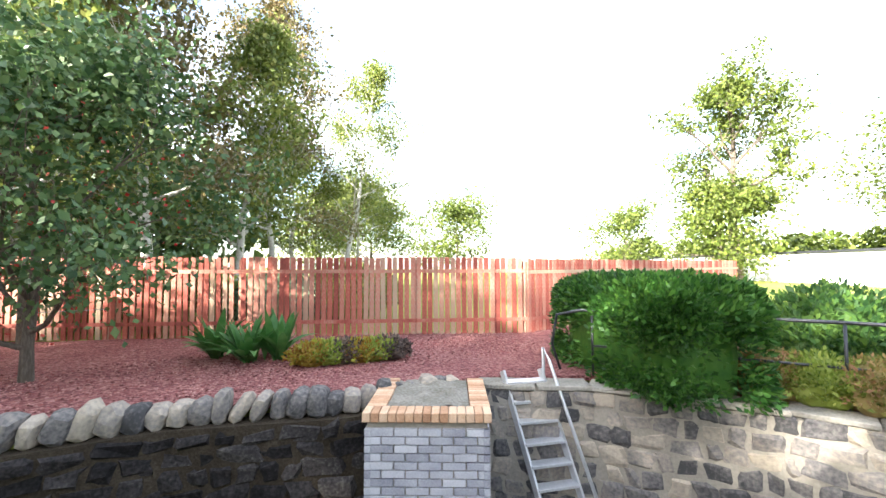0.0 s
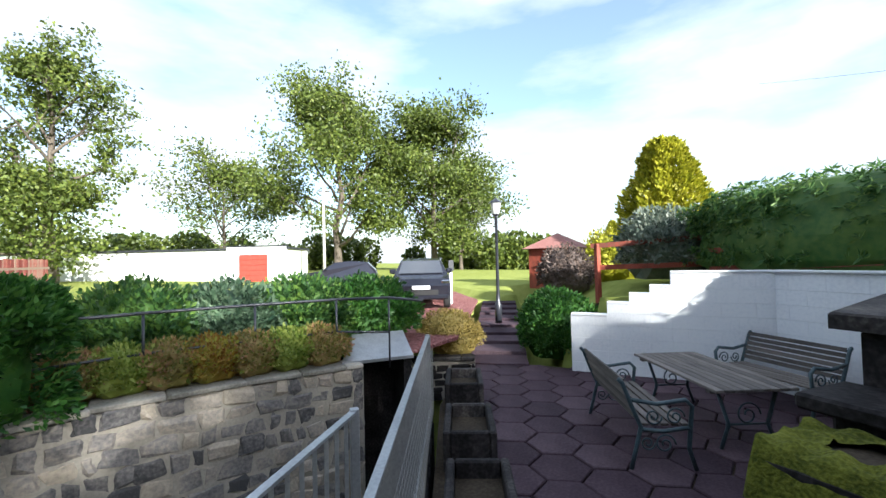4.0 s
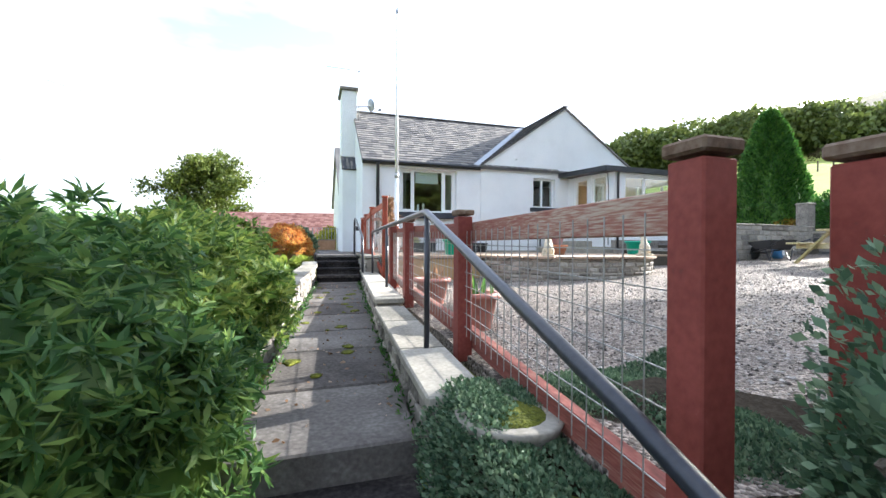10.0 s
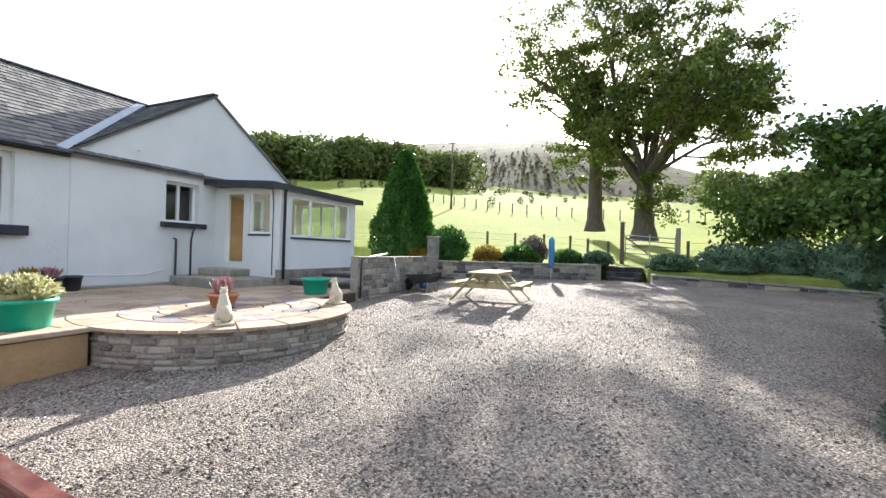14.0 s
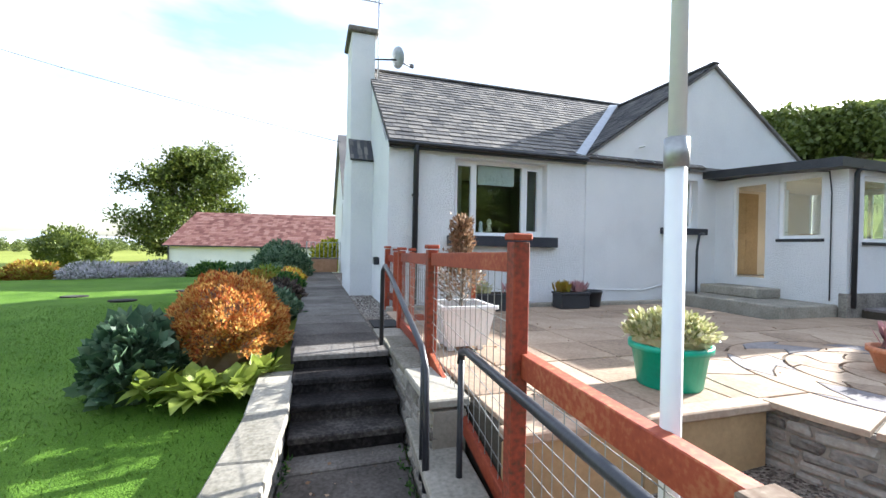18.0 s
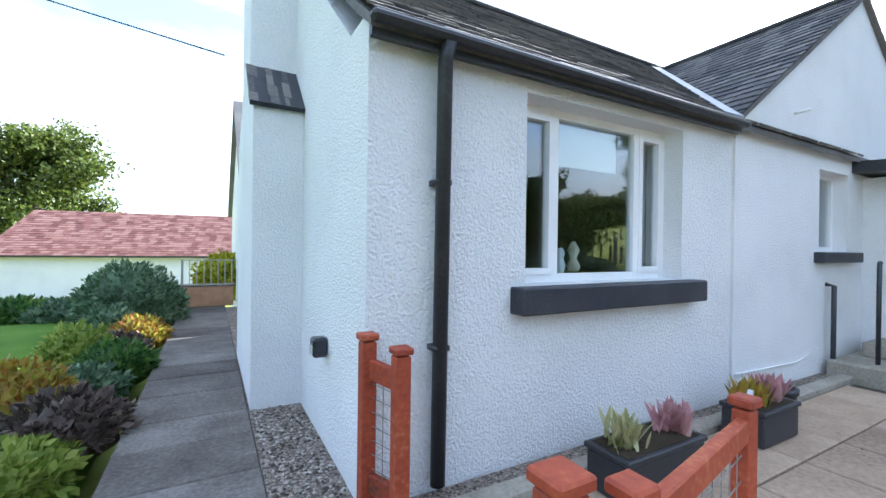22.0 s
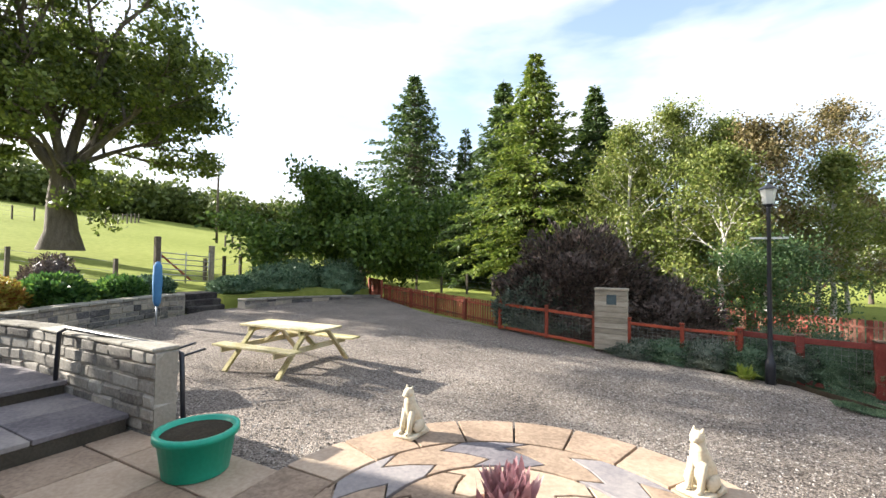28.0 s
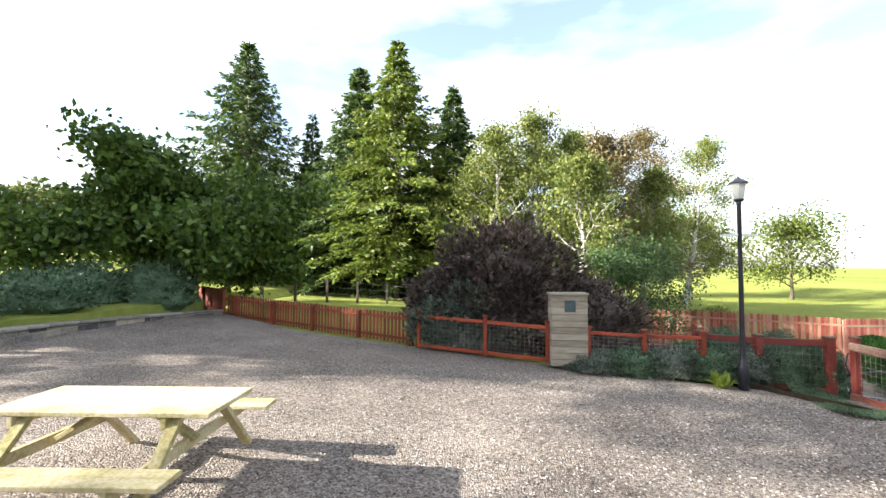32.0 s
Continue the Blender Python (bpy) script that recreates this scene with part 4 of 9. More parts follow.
def course_wall(name, label, pts, z0, z1, course, length, thick, material, mortar=MORTAR, cope=None, seed=1, inset=0.02, category="wall", cope_t=0.07, cope_w=None, cope_len=0.6, rough=0.006):
    """A wall of single stones in courses along a line of points; z0, z1: base and top, numbers or functions of the distance."""
    rng = np.random.default_rng(seed)
    P = [Vector((*p, 0)) for p in pts]
    seg = [(q - p).length for p, q in zip(P, P[1:])]
    total = sum(seg)

    def at(s):
        s = min(max(s, 0), total - 1e-6)
        for p, q, n in zip(P, P[1:], seg):
            if s <= n:
                d = (q - p) / n
                return p + d * s, d
            s -= n
        return P[-1], (P[-1] - P[-2]).normalized()
    f0, f1 = (f if callable(f) else (lambda s, f=f: f) for f in (z0, z1))
    root = thing(name, label, category, kind="structure")
    bm = bmesh.new()
    n = max(2, int(total / 0.25))
    ring = []
    for i in range(n + 1):
        s = total * i / n
        p, d = at(s)
        o = Vector((d.y, -d.x, 0)) * (thick / 2 - inset)
        ring.append([bm.verts.new((*(p + o * k).xy, z)) for k, z in ((1, f0(s)), (-1, f0(s)), (-1, f1(s) - 0.02), (1, f1(s) - 0.02))])
    for a, b in zip(ring, ring[1:]):
        for k in range(4):
            bm.faces.new((a[k], a[(k + 1) % 4], b[(k + 1) % 4], b[k]))
    bm.faces.new(ring[0][::-1]), bm.faces.new(ring[-1])
    bmesh.ops.recalc_face_normals(bm, faces=bm.faces[:])
    part("wall_core", bm, mortar, root)
    z, count = min(f0(0), f0(total)), 0
    while z < max(f1(0), f1(total)) - 0.03:
        h = course * rng.uniform(0.75, 1.25)
        s = -rng.uniform(0, length)
        while s < total:
            w = length * rng.uniform(0.55, 1.5)
            a, b = max(s, 0) + 0.006, min(s + w, total) - 0.006
            s += w
            mid = (a + b) / 2
            if b - a < 0.05 or z + 0.5 * h < f0(mid) or z + 0.55 * h > f1(mid) or count > 620:
                continue
            p, d = at(mid)
            count += 1
            top = min(z + h - 0.008, f1(mid))
            e = thick / 2 + rng.uniform(-0.012, 0.012)
            st = cube(-(b - a) / 2, (b - a) / 2, -e, e, z, top, min(0.014 + rough, (top - z) * 0.3))
            if rough > 0.01:
                ta, tb = rng.normal(0, 0.14, 2)
                for v in st.verts:
                    v.co.x += (v.co.z - (z + top) / 2) * ta
                    v.co.z += v.co.x * tb * 0.6
            for v in st.verts:
                v.co += Vector(rng.normal(0, rough, 3) * (1, 0.5, 1))
            ob = part("stone", st, material, root)
            ob.matrix_basis = Matrix.Translation((p.x, p.y, 0)) @ Matrix.Rotation(math.atan2(d.y, d.x), 4, "Z")
        z += h
    if cope:
        s = 0
        while s < total - 0.05:
            w = min(cope_len * rng.uniform(0.8, 1.2), total - s)
            p, d = at(s + w / 2)
            cw = (cope_w or thick + 0.08) / 2
            ob = part("coping", cube(-w / 2 + 0.005, w / 2 - 0.005, -cw, cw, 0, cope_t, 0.012), cope, root)
            p2, p1 = at(s + w)[0], at(s)[0]
            dz = f1(min(s + w, total)) - f1(s)
            ob.matrix_basis = Matrix.Translation((p.x, p.y, f1(s + w / 2))) @ Matrix.Rotation(math.atan2(d.y, d.x), 4, "Z") @ Matrix.Rotation(-math.atan2(dz, w), 4, "Y")
            s += w
    return root


# wall left of the path, and the low one on its right
course_wall("path_wall", "low rubble wall with flat copings beside the path", [(0.02, 6.0), (0.52, 10.0), (0.80, 13.2), (0.80, 14.3)], lambda s: 1.0, lambda s: 1.58 + 0.034 * s, 0.12, 0.3, 0.26, STONE, cope=COPING, seed=2, cope_len=0.9)
course_wall("rail_wall", "low stone kerb wall with flat copings under the handrail", [(1.60, 5.3), (1.72, 8.1)], lambda s: 1.0, lambda s: 1.46 + 0.03 * s, 0.12, 0.3, 0.3, STONE, cope=COPING, seed=3, cope_w=0.36, cope_len=1.0)
course_wall("rail_wall", "low stone kerb wall with flat copings under the handrail", [(1.73, 8.14), (2.12, 13.2)], lambda s: 1.0, lambda s: 1.63 + 0.012 * s, 0.12, 0.3, 0.3, STONE, cope=COPING, seed=4, cope_w=0.36, cope_len=1.0)
course_wall("rail_wall", "low stone kerb wall with flat copings under the handrail", [(2.15, 12.6), (2.15, 14.9)], lambda s: 1.3, lambda s: 2.05, 0.12, 0.3, 0.3, STONE, cope=COPING, seed=5, cope_w=0.34, cope_len=0.9)

# mossy stepped piers on the left of the steps
for i, (y0, y1, z) in enumerate(((2.80, 3.45, 0.57), (3.48, 4.02, 0.88), (4.06, 4.75, 1.18))):
    root = thing("step_pier", "stone pier with mossy cap beside the steps", "pier", group="step piers", kind="structure")
    part("pier_body", cube(-0.10, 0.25, y0 + 0.05, y1 + 0.02, z - 0.75, z - 0.1, 0.015), DARKSTONE, root)
    part("pier_cap", cube(-0.16, 0.27, y0, y1 + 0.03, z - 0.1, z, 0.018), DARKSTONE, root)
    bm = bmesh.new()
    bmesh.ops.create_icosphere(bm, subdivisions=3, radius=1)
    for v in bm.verts:
        f = 1 + 0.35 * noise.noise(v.co * 2.5 + Vector((i * 7, 0, 0)))
        v.co = Vector((0.05 + v.co.x * 0.13 * f, (y0 + y1) / 2 + 0.15 + v.co.y * 0.16 * f, z + v.co.z * 0.03))
    # the two lower tufts take the moss colour darkened for shade
    part("moss_tuft", bm, MOSS_SHADE if i < 2 else MOSS, root, "yellow-green moss", True)

# ---- patio ----
patio = thing("patio", "riven buff and grey slab patio with a round feature", "patio", kind="structure")
CX, CY, CR = 6.57, 11.98, 2.02
part("patio_base", cube(2.32, 10.7, 12.02, FY - 0.03, 1.3, 2.085), JOINT, patio)
part("circle_base", prism(bmesh.new(), [(CX + (CR - 0.05) * math.cos(a), CY + (CR - 0.05) * math.sin(a)) for a in np.linspace(0, 2 * math.pi, 64)[:-1]], 1.4, 2.1), JOINT, patio)
G = 0.72
slab_meshes = {}
for i in range(12):
    for j in range(7):
        x0, y0 = max(2.36, 2.14 + i * G), max(12.05, 11.90 + j * G)
        x1, y1 = min(2.14 + (i + 1) * G, 10.68), min(11.90 + (j + 1) * G, 16.85)
        if x1 - x0 < 0.15 or y1 - y0 < 0.15 or (x0 > 8.55 and y1 > 15.0 and x1 > 9.1):
            continue
        if max((x - CX) ** 2 + (yy - CY) ** 2 for x in (x0, x1) for yy in (y0, y1)) < (CR - 0.1) ** 2:
            continue
        key = (round(x1 - x0, 2), round(y1 - y0, 2), (i * 3 + j * 5) % 4)
        if key not in slab_meshes:
            bm = cube(0.008, key[0] - 0.008, 0.008, key[1] - 0.008, 0, 0.04, 0.006)
            ob = part("slab", bm, SLAB, patio)
            slab_meshes[key] = ob.data
        else:
            ob = new("slab", slab_meshes[key])
            ob.parent = patio
        ob.location = (x0, y0, 2.085 + 0.003 * math.sin(i * 7 + j * 3))
tagged(part("kerb_strip", cube(2.4, 8.9, 16.86, 17.02, 2.0, 2.19, 0.015), COPING), "stone kerb holding a pebble strip by the wall", "kerb", kind="structure")
tagged(part("pebble_strip", cube(2.5, 8.9, 17.02, FY - 0.032, 2.0, 2.14), GRAVEL), "dark pebble strip under the windows", "gravel", kind="structure")


def ring_stone(r0, r1, a0, a1, material, wave=0.0, name="ring_slab", z=2.134):
    n = 7
    A = np.linspace(a0, a1, n)
    out = [(CX + (r1 + 0) * math.cos(a), CY + r1 * math.sin(a)) for a in A]
    inn = [(CX + r0 * math.cos(a), CY + r0 * math.sin(a)) for a in A[::-1]]
    side = []
    if wave:
        for t in (0.25, 0.5, 0.75):
            r = r1 + (r0 - r1) * t
            side.append((CX + r * math.cos(a1 + wave * math.sin(t * 2 * math.pi)), CY + r * math.sin(a1 + wave * math.sin(t * 2 * math.pi))))
        back = [(CX + r * math.cos(a), CY + r * math.sin(a)) for r, a in ((r1 + (r0 - r1) * t, a0 + wave * math.sin(t * 2 * math.pi)) for t in (0.75, 0.5, 0.25))]
        pts = out + side + inn + back
    else:
        pts = out + inn
    part(name, prism(bmesh.new(), pts, 2.09, z, 0.004), material, patio)


for k in range(20):
    w = 2 * math.pi / 20
    ring_stone(1.53, CR + 0.05, k * w + 0.007, (k + 1) * w - 0.007, SLAB)
for k in range(14):
    w = 2 * math.pi / 14
    ring_stone(1.02, 1.50, k * w + 0.012, (k + 1) * w - 0.012, SLABDARK if k % 2 else SLAB, 0.16)
for k in range(10):
    w = 2 * math.pi / 10
    ring_stone(0.57, 0.99, k * w + 0.02, (k + 1) * w - 0.02, SLAB, -0.14)
for k in range(6):
    w = 2 * math.pi / 6
    ring_stone(0.12, 0.54, k * w + 0.03, (k + 1) * w - 0.03, SLAB if k % 3 else SLABDARK, 0.1)
arc = [(CX + (CR - 0.12) * math.cos(a), CY + (CR - 0.12) * math.sin(a)) for a in np.linspace(math.pi - 0.02, 2 * math.pi + 0.12, 40)]
course_wall("patio_wall", "curved dry-laid stone wall below the round patio", arc, 1.45, 2.085, 0.082, 0.24, 0.22, STONE, seed=8)
root = thing("retaining_boards", "tan painted boards holding the patio edge", "retaining wall", kind="structure")
for a, b in ((2.3, 3.35), (3.36, 4.52)):
    part("board", cube(a, b, 11.94, 12.02, 1.4, 2.05, 0.008), TANWOOD, root)
part("edge_slab", cube(2.3, 4.6, 11.9, 12.07, 2.06, 2.128, 0.01), SLAB, root)

# porch steps, side terraces and garden wall
root = thing("porch_steps", "two grey stone steps at the porch door", "steps", kind="structure")
part("lower_step", cube(8.90, PX0 + 0.05, 14.74, 17.15, 2.0, 2.34, 0.02), COPING, root)
part("upper_step", cube(9.62, PX0 + 0.04, 15.72, 17.0, 2.341, 2.54, 0.02), COPING, root)
part("plinth_edge", cube(PX0 - 0.03, PX1, PY0 - 0.03, PY0 + 0.1, 2.0, 2.56, 0.01), STONE, root)
terr = thing("side_terrace", "grey slab terrace stepping up beside the porch", "terrace", kind="structure")
part("terrace_step", cube(10.7, 12.12, 12.25, PY0 - 0.02, 1.9, 2.26), JOINT, terr)
part("terrace_step", cube(12.1, 17.0, 12.25, PY0 - 0.02, 1.9, 2.41), JOINT, terr)
for x0, x1, z in ((10.68, 11.4, 2.3), (11.4, 12.1, 2.3), (12.08, 13.3, 2.45), (13.3, 14.5, 2.45), (14.5, 15.7, 2.45), (15.7, 17.0, 2.45)):
    for y0, y1 in ((12.22, 13.0), (13.0, 13.8), (13.8, 14.56)):
        part("slab", cube(x0 + 0.006, x1 - 0.006, y0 + 0.006, y1 - 0.006, z - 0.05, z, 0.006), SLABDARK, terr)
course_wall("garden_wall", "coursed stone block wall beside the terrace steps", [(10.3, 12.08), (13.2, 12.08), (16.0, 12.45)], 1.7, lambda s: 2.97 + 0.0 * s, 0.14, 0.36, 0.26, STONE, seed=11, cope=COPING, cope_t=0.04, cope_w=0.28)
course_wall("bed_wall", "low rough stone wall of the raised bed", [(16.2, 12.5), (17.9, 10.0), (19.2, 7.2), (18.95, 6.75)], 1.7, 2.78, 0.15, 0.4, 0.35, RUBBLE, seed=12, cope=COPING, cope_len=0.5)
course_wall("bed_wall", "low rough stone wall of the raised bed", [(18.75, 4.9), (19.1, 2.5), (18.7, -1.6), (18.3, -2.5)], 1.7, lambda s: 2.50 - 0.04 * s, 0.15, 0.4, 0.35, RUBBLE, seed=13, cope=COPING, cope_len=0.5)
gp = thing("stone_gatepost", "square weathered stone post at the wall end", "post", 16.04, 12.57, 1.9)
part("post_body", cube(-0.18, 0.18, -0.18, 0.18, 0, 1.8, 0.02), STONE, gp)
part("post_cap", cube(-0.2, 0.2, -0.2, 0.2, 1.8, 1.87, 0.02), COPING, gp)
root = thing("bank_steps", "small rough stone steps up to the field gate", "steps", kind="structure")
for i in range(5):
    part("tread", cube(18.75 + 0.22 * i, 19.8 + 0.22 * i, 5.2, 6.5, 1.75 + 0.2 * i, 1.98 + 0.2 * i, 0.03), DARKSTONE, root)
bm = bmesh.new()
prism(bm, [(18.95, 12.4), (30, 14), (30, -6), (19.0, -2.6), (19.25, 2.5), (19.6, 5.0), (20.6, 5.1), (20.6, 6.6), (19.5, 7.2)], 1.0, lambda x, y: 2.62 + 0.09 * max(0, x - 19.3))
tagged(part("raised_bank", bm, GROUND), "grassy bank behind the low stone walls", "bank", kind="structure")
bm = prism(bmesh.new(), [(16.3, 12.55), (18.1, 10.1), (19.3, 7.4), (22, 12.5), (22, 18), (14.3, 18), (14.3, 14.8), (17.0, 14.8), (17.0, 12.7)], 1.0, 2.72)
tagged(part("raised_bank", bm, SOIL), "raised shrub bed behind the stone wall", "bank", kind="structure")

# ---- fences and rails ----
def rail_fence(name, label, posts, material, rails=(0.16, 0.92), post_w=0.1, cap=CAPWOOD, rail_h=0.12, wire=0.1, group="", first=0, rail_mat=None, side=0.0, rail_t=0.045):
    """A post and rail fence with wire mesh: posts are (x, y, z of the ground, height)."""
    root = thing(name, label, "fence", group=group)
    for k, (x, y, z, h) in enumerate(posts):
        if k < first:
            continue
        p = part("post", cube(-post_w / 2, post_w / 2, -post_w / 2, post_w / 2, 0, h - 0.05, 0.006), material, root)
        p.location = (x, y, z)
        c = part("post_cap", cube(-post_w / 2 - 0.012, post_w / 2 + 0.012, -post_w / 2 - 0.012, post_w / 2 + 0.012, h - 0.04, h, 0.008), cap, root)
        c.location = (x, y, z)
    for (x, y, z, h), (u, v, w, g) in zip(posts, posts[1:]):
        for f in rails:
            part("rail", bar(bmesh.new(), (x + side, y, z + f * (h - 0.1)), (u + side, v, w + f * (g - 0.1)), rail_t, rail_h, bev=0.005), rail_mat or material, root)
        if wire:
            bm = bmesh.new()
            d = Vector((u - x, v - y, 0))
            L = d.length
            lo, hi = rails[0], rails[-1]
            n = max(1, int(L / wire))
            for k in range(1, n):
                t = k / n
                px, py = x + d.x * t, y + d.y * t
                bar(bm, (px, py, z + (w - z) * t + lo * h), (px, py, z + (w - z) * t + hi * (h + (g - h) * t - 0.1)), 0.004, 0.004, (1, 0.3, 0))
            for k in range(1, 8):
                f = lo + (hi - lo) * k / 8
                bar(bm, (x, y, z + f * (h - 0.1)), (u, v, w + f * (g - 0.1)), 0.004, 0.004)
            part("wire_mesh", bm, WIRE, root, "galvanised wire mesh")
    return root


rail_fence("path_fence", "red stained post and rail fence with wire mesh and slab caps", [(1.82, 4.05, 1.3, 1.3), (1.95, 6.22, 1.45, 1.15), (2.01, 8.38, 1.55, 1.12), (2.17, 10.28, 1.6, 1.11)], WORNWOOD, post_w=0.115, rail_h=0.14, rail_mat=SILVERED, side=0.093, rail_t=0.065, rails=(0.16, 0.94))
low = rail_fence("path_fence", "orange-red post and rail fence with wire mesh", [(2.235, 10.28, 1.56, 1.16), (2.33, 11.86, 1.56, 1.16)], ORANGEWOOD, post_w=0.1, cap=ORANGEWOOD, first=2, rails=(0.12, 0.98), rail_t=0.075, rail_h=0.14)
rail_fence("path_fence", "orange-red post and rail fence with wire mesh", [(2.28, 11.80, 1.56, 1.80), (2.26, 13.57, 2.1, 1.19), (2.35, 15.46, 2.1, 1.15)], ORANGEWOOD, post_w=0.1, cap=ORANGEWOOD, rails=(0.08, 0.96))
gate = rail_fence("garden_gate", "open orange-red wooden gate with wire mesh", [(2.48, 15.36, 2.14, 1.1), (3.5, 15.6, 2.14, 1.06)], ORANGEWOOD, post_w=0.07, cap=ORANGEWOOD, rail_h=0.09, rails=(0.12, 0.97))
bm = bmesh.new()
bar(bm, (3.5, 15.62, 3.12), (3.68, 15.66, 3.12), 0.02, 0.03)
bar(bm, (3.66, 15.66, 3.12), (3.70, 15.67, 3.17), 0.02, 0.02)
part("latch", bm, GALV, gate, "bent metal latch")
rail_fence("gate_post", "short orange-red double post fixed to the house corner", [(2.44, 17.16, 2.1, 1.16), (2.55, 16.9, 2.1, 1.12)], ORANGEWOOD, post_w=0.09, cap=ORANGEWOOD, rails=(0.25, 0.9))
rail_fence("corner_fence", "red stained corner fence smothered by shrubs", [(2.09, 3.81, 1.3, 1.27), (3.2, 3.5, 1.45, 1.1), (4.2, 3.3, 1.6, 0.98)], WORNWOOD, post_w=0.14, rails=(0.16, 0.97))
# far side of the yard
yard = [(4.2, 3.4, 1.7, 0.88), (5.3, 3.2, 1.72, 0.85), (6.45, 3.15, 1.76, 0.86)]
rail_fence("yard_fence", "low orange-brown rail fence with wire mesh", yard, ORANGEWOOD, post_w=0.09, cap=ORANGEWOOD, rails=(0.06, 0.94), rail_h=0.07)
rail_fence("yard_fence", "low red-brown rail fence with wire mesh", [(7.3, 3.05, 1.78, 0.92), (8.65, 2.6, 1.82, 0.93), (10.3, 1.9, 1.85, 0.93)], ORANGEWOOD, post_w=0.09, cap=ORANGEWOOD, rails=(0.08, 0.94), rail_h=0.08)
sign = thing("board_pillar", "pale weathered clapboard pillar with a small plaque", "pillar", 6.87, 3.08, 1.75)
part("core", cube(-0.36, 0.36, -0.14, 0.14, 0, 1.5), GREYWOOD, sign)
for k in range(11):
    part("board", cube(-0.39, 0.39, -0.175 + 0.0 * k, 0.175, 0.02 + k * 0.137, 0.15 + k * 0.137, 0.008), GREYWOOD, sign)
part("top_board", cube(-0.41, 0.41, -0.2, 0.2, 1.525, 1.58, 0.008), GREYWOOD, sign)
part("plaque", cube(-0.13, 0.10, 0.176, 0.19, 1.17, 1.42, 0.004), VERDI, sign, "small green plaque")


def palings(name, label, p, q, z0, z1, h, pitch=0.125, width=0.095, material=FENCEWOOD, seed=1, gap_rows=2, thick=0.02):
    """A board fence: upright boards on two rails."""
    rng = np.random.default_rng(seed)
    root = thing(name, label, "fence")
    p, q = Vector((*p, 0)), Vector((*q, 0))
    d = q - p
    L = d.length
    turn = Matrix.Rotation(math.atan2(d.y, d.x), 4, "Z")
    me = None
    for k in range(int(L / pitch)):
        s = (k + 0.5) * pitch
        z = z0 + (z1 - z0) * s / L
        if me is None:
            ob = part("paling", cube(-width / 2, width / 2, -thick, thick * 0.2, 0, h, 0.006), material, root)
            me = ob.data
        else:
            ob = new("paling", me)
            ob.parent = root
        ob.matrix_basis = Matrix.Translation((*(p + d * s / L).xy, z + rng.normal(0, 0.008))) @ turn @ Matrix.Rotation(rng.normal(0, 0.006), 4, "Y")
    for f in (0.18, 0.82):
        part("rail", bar(bmesh.new(), (p.x, p.y, z0 + h * f), (q.x, q.y, z1 + h * f), 0.045, 0.08), material, root)
    for k in range(int(L / 1.9) + 1):
        s = min(k * 1.9, L)
        c = p + d * s / L
        part("post", cube(-0.05, 0.05, -0.05, 0.05, 0, h - 0.05).copy(), material, root).matrix_basis = Matrix.Translation((c.x, c.y, z0 + (z1 - z0) * s / L)) @ turn @ Matrix.Translation((0, 0.06, 0))
    return root


palings("yard_fence_far", "low red painted paling fence along the yard", (10.6, 0.9), (18.2, -2.7), 1.72, 1.95, 0.85, 0.13, 0.085, REDWOOD, 2)
palings("yard_fence_far", "taller red board fence at the yard corner", (18.3, -2.8), (20.3, -4.2), 1.95, 2.0, 1.05, 0.12, 0.115, REDWOOD, 3)
FA, FB, FC = (4.5, -12.8), (-6.9, -6.75), (-13.5, -3.2)
palings("boundary_fence", "tall faded red board fence with gaps", FA, (-1.2, -9.75), 0.0, 0.0, 1.75, 0.135, 0.1, seed=4)
palings("boundary_fence", "tall faded red board fence with gaps", (-1.2, -9.75), FB, 0.0, 0.0, 1.75, 0.132, 0.108, seed=5)
palings("boundary_fence", "tall faded red board fence with gaps", FB, (-20, -7.5), 0.0, 0.1, 1.72, 0.13, 0.118, seed=6)
palings("boundary_fence", "tall faded red board fence with gaps", (9.5, -6.0), FA, 0.2, 0.0, 1.5, 0.135, 0.1, seed=7)


def handrail(name, label, path, posts, r=0.026, material=IRON):
    root = thing(name, label, "handrail")
    P = [Vector(p) for p in path]
    part("rail", tube(bmesh.new(), P, r, 10), material, root, "", True)
    for (x, y, z0, z1) in posts:
        part("post", tube(bmesh.new(), [(x, y, z0), (x, y, z1)], r * 0.85, 8), material, root, "", True)
    return root


handrail("handrail", "black iron handrail beside the garden steps", [(1.40, 1.0, 0.2), (1.40, 1.02, 0.8), (1.42, 1.25, 0.94), (1.5, 2.4, 1.34), (1.51, 3.1, 1.62), (1.55, 4.0, 1.93), (1.66, 6.2, 2.57), (1.72, 6.5, 2.60), (1.91, 9.39, 2.62), (2.07, 12.05, 2.62), (2.09, 12.2, 2.58), (2.09, 12.22, 2.5)], [(1.67, 6.24, 1.5, 2.57), (1.91, 9.39, 1.6, 2.62), (2.09, 12.21, 1.6, 2.56)])
handrail("handrail", "black iron handrail at the upper path steps", [(1.90, 12.35, 1.6), (1.90, 12.4, 2.42), (1.92, 12.6, 2.53), (1.93, 14.0, 2.96), (1.93, 14.35, 3.04), (1.93, 14.5, 2.98), (1.93, 14.52, 2.1)], [(1.91, 12.5, 1.6, 2.48)])
handrail("handrail", "black iron grab rail on the porch step", [(9.20, 16.72, 2.3), (9.20, 16.72, 3.30), (9.28, 16.74, 3.62), (9.36, 16.76, 3.66), (9.46, 16.78, 3.66)], [])
handrail("handrail", "black iron handrail beside the terrace steps", [(12.2, 12.3, 2.4), (12.2, 12.28, 3.02), (12.1, 12.24, 3.08), (10.5, 11.95, 2.97), (10.35, 11.9, 2.9), (10.3, 11.88, 1.95)], [])

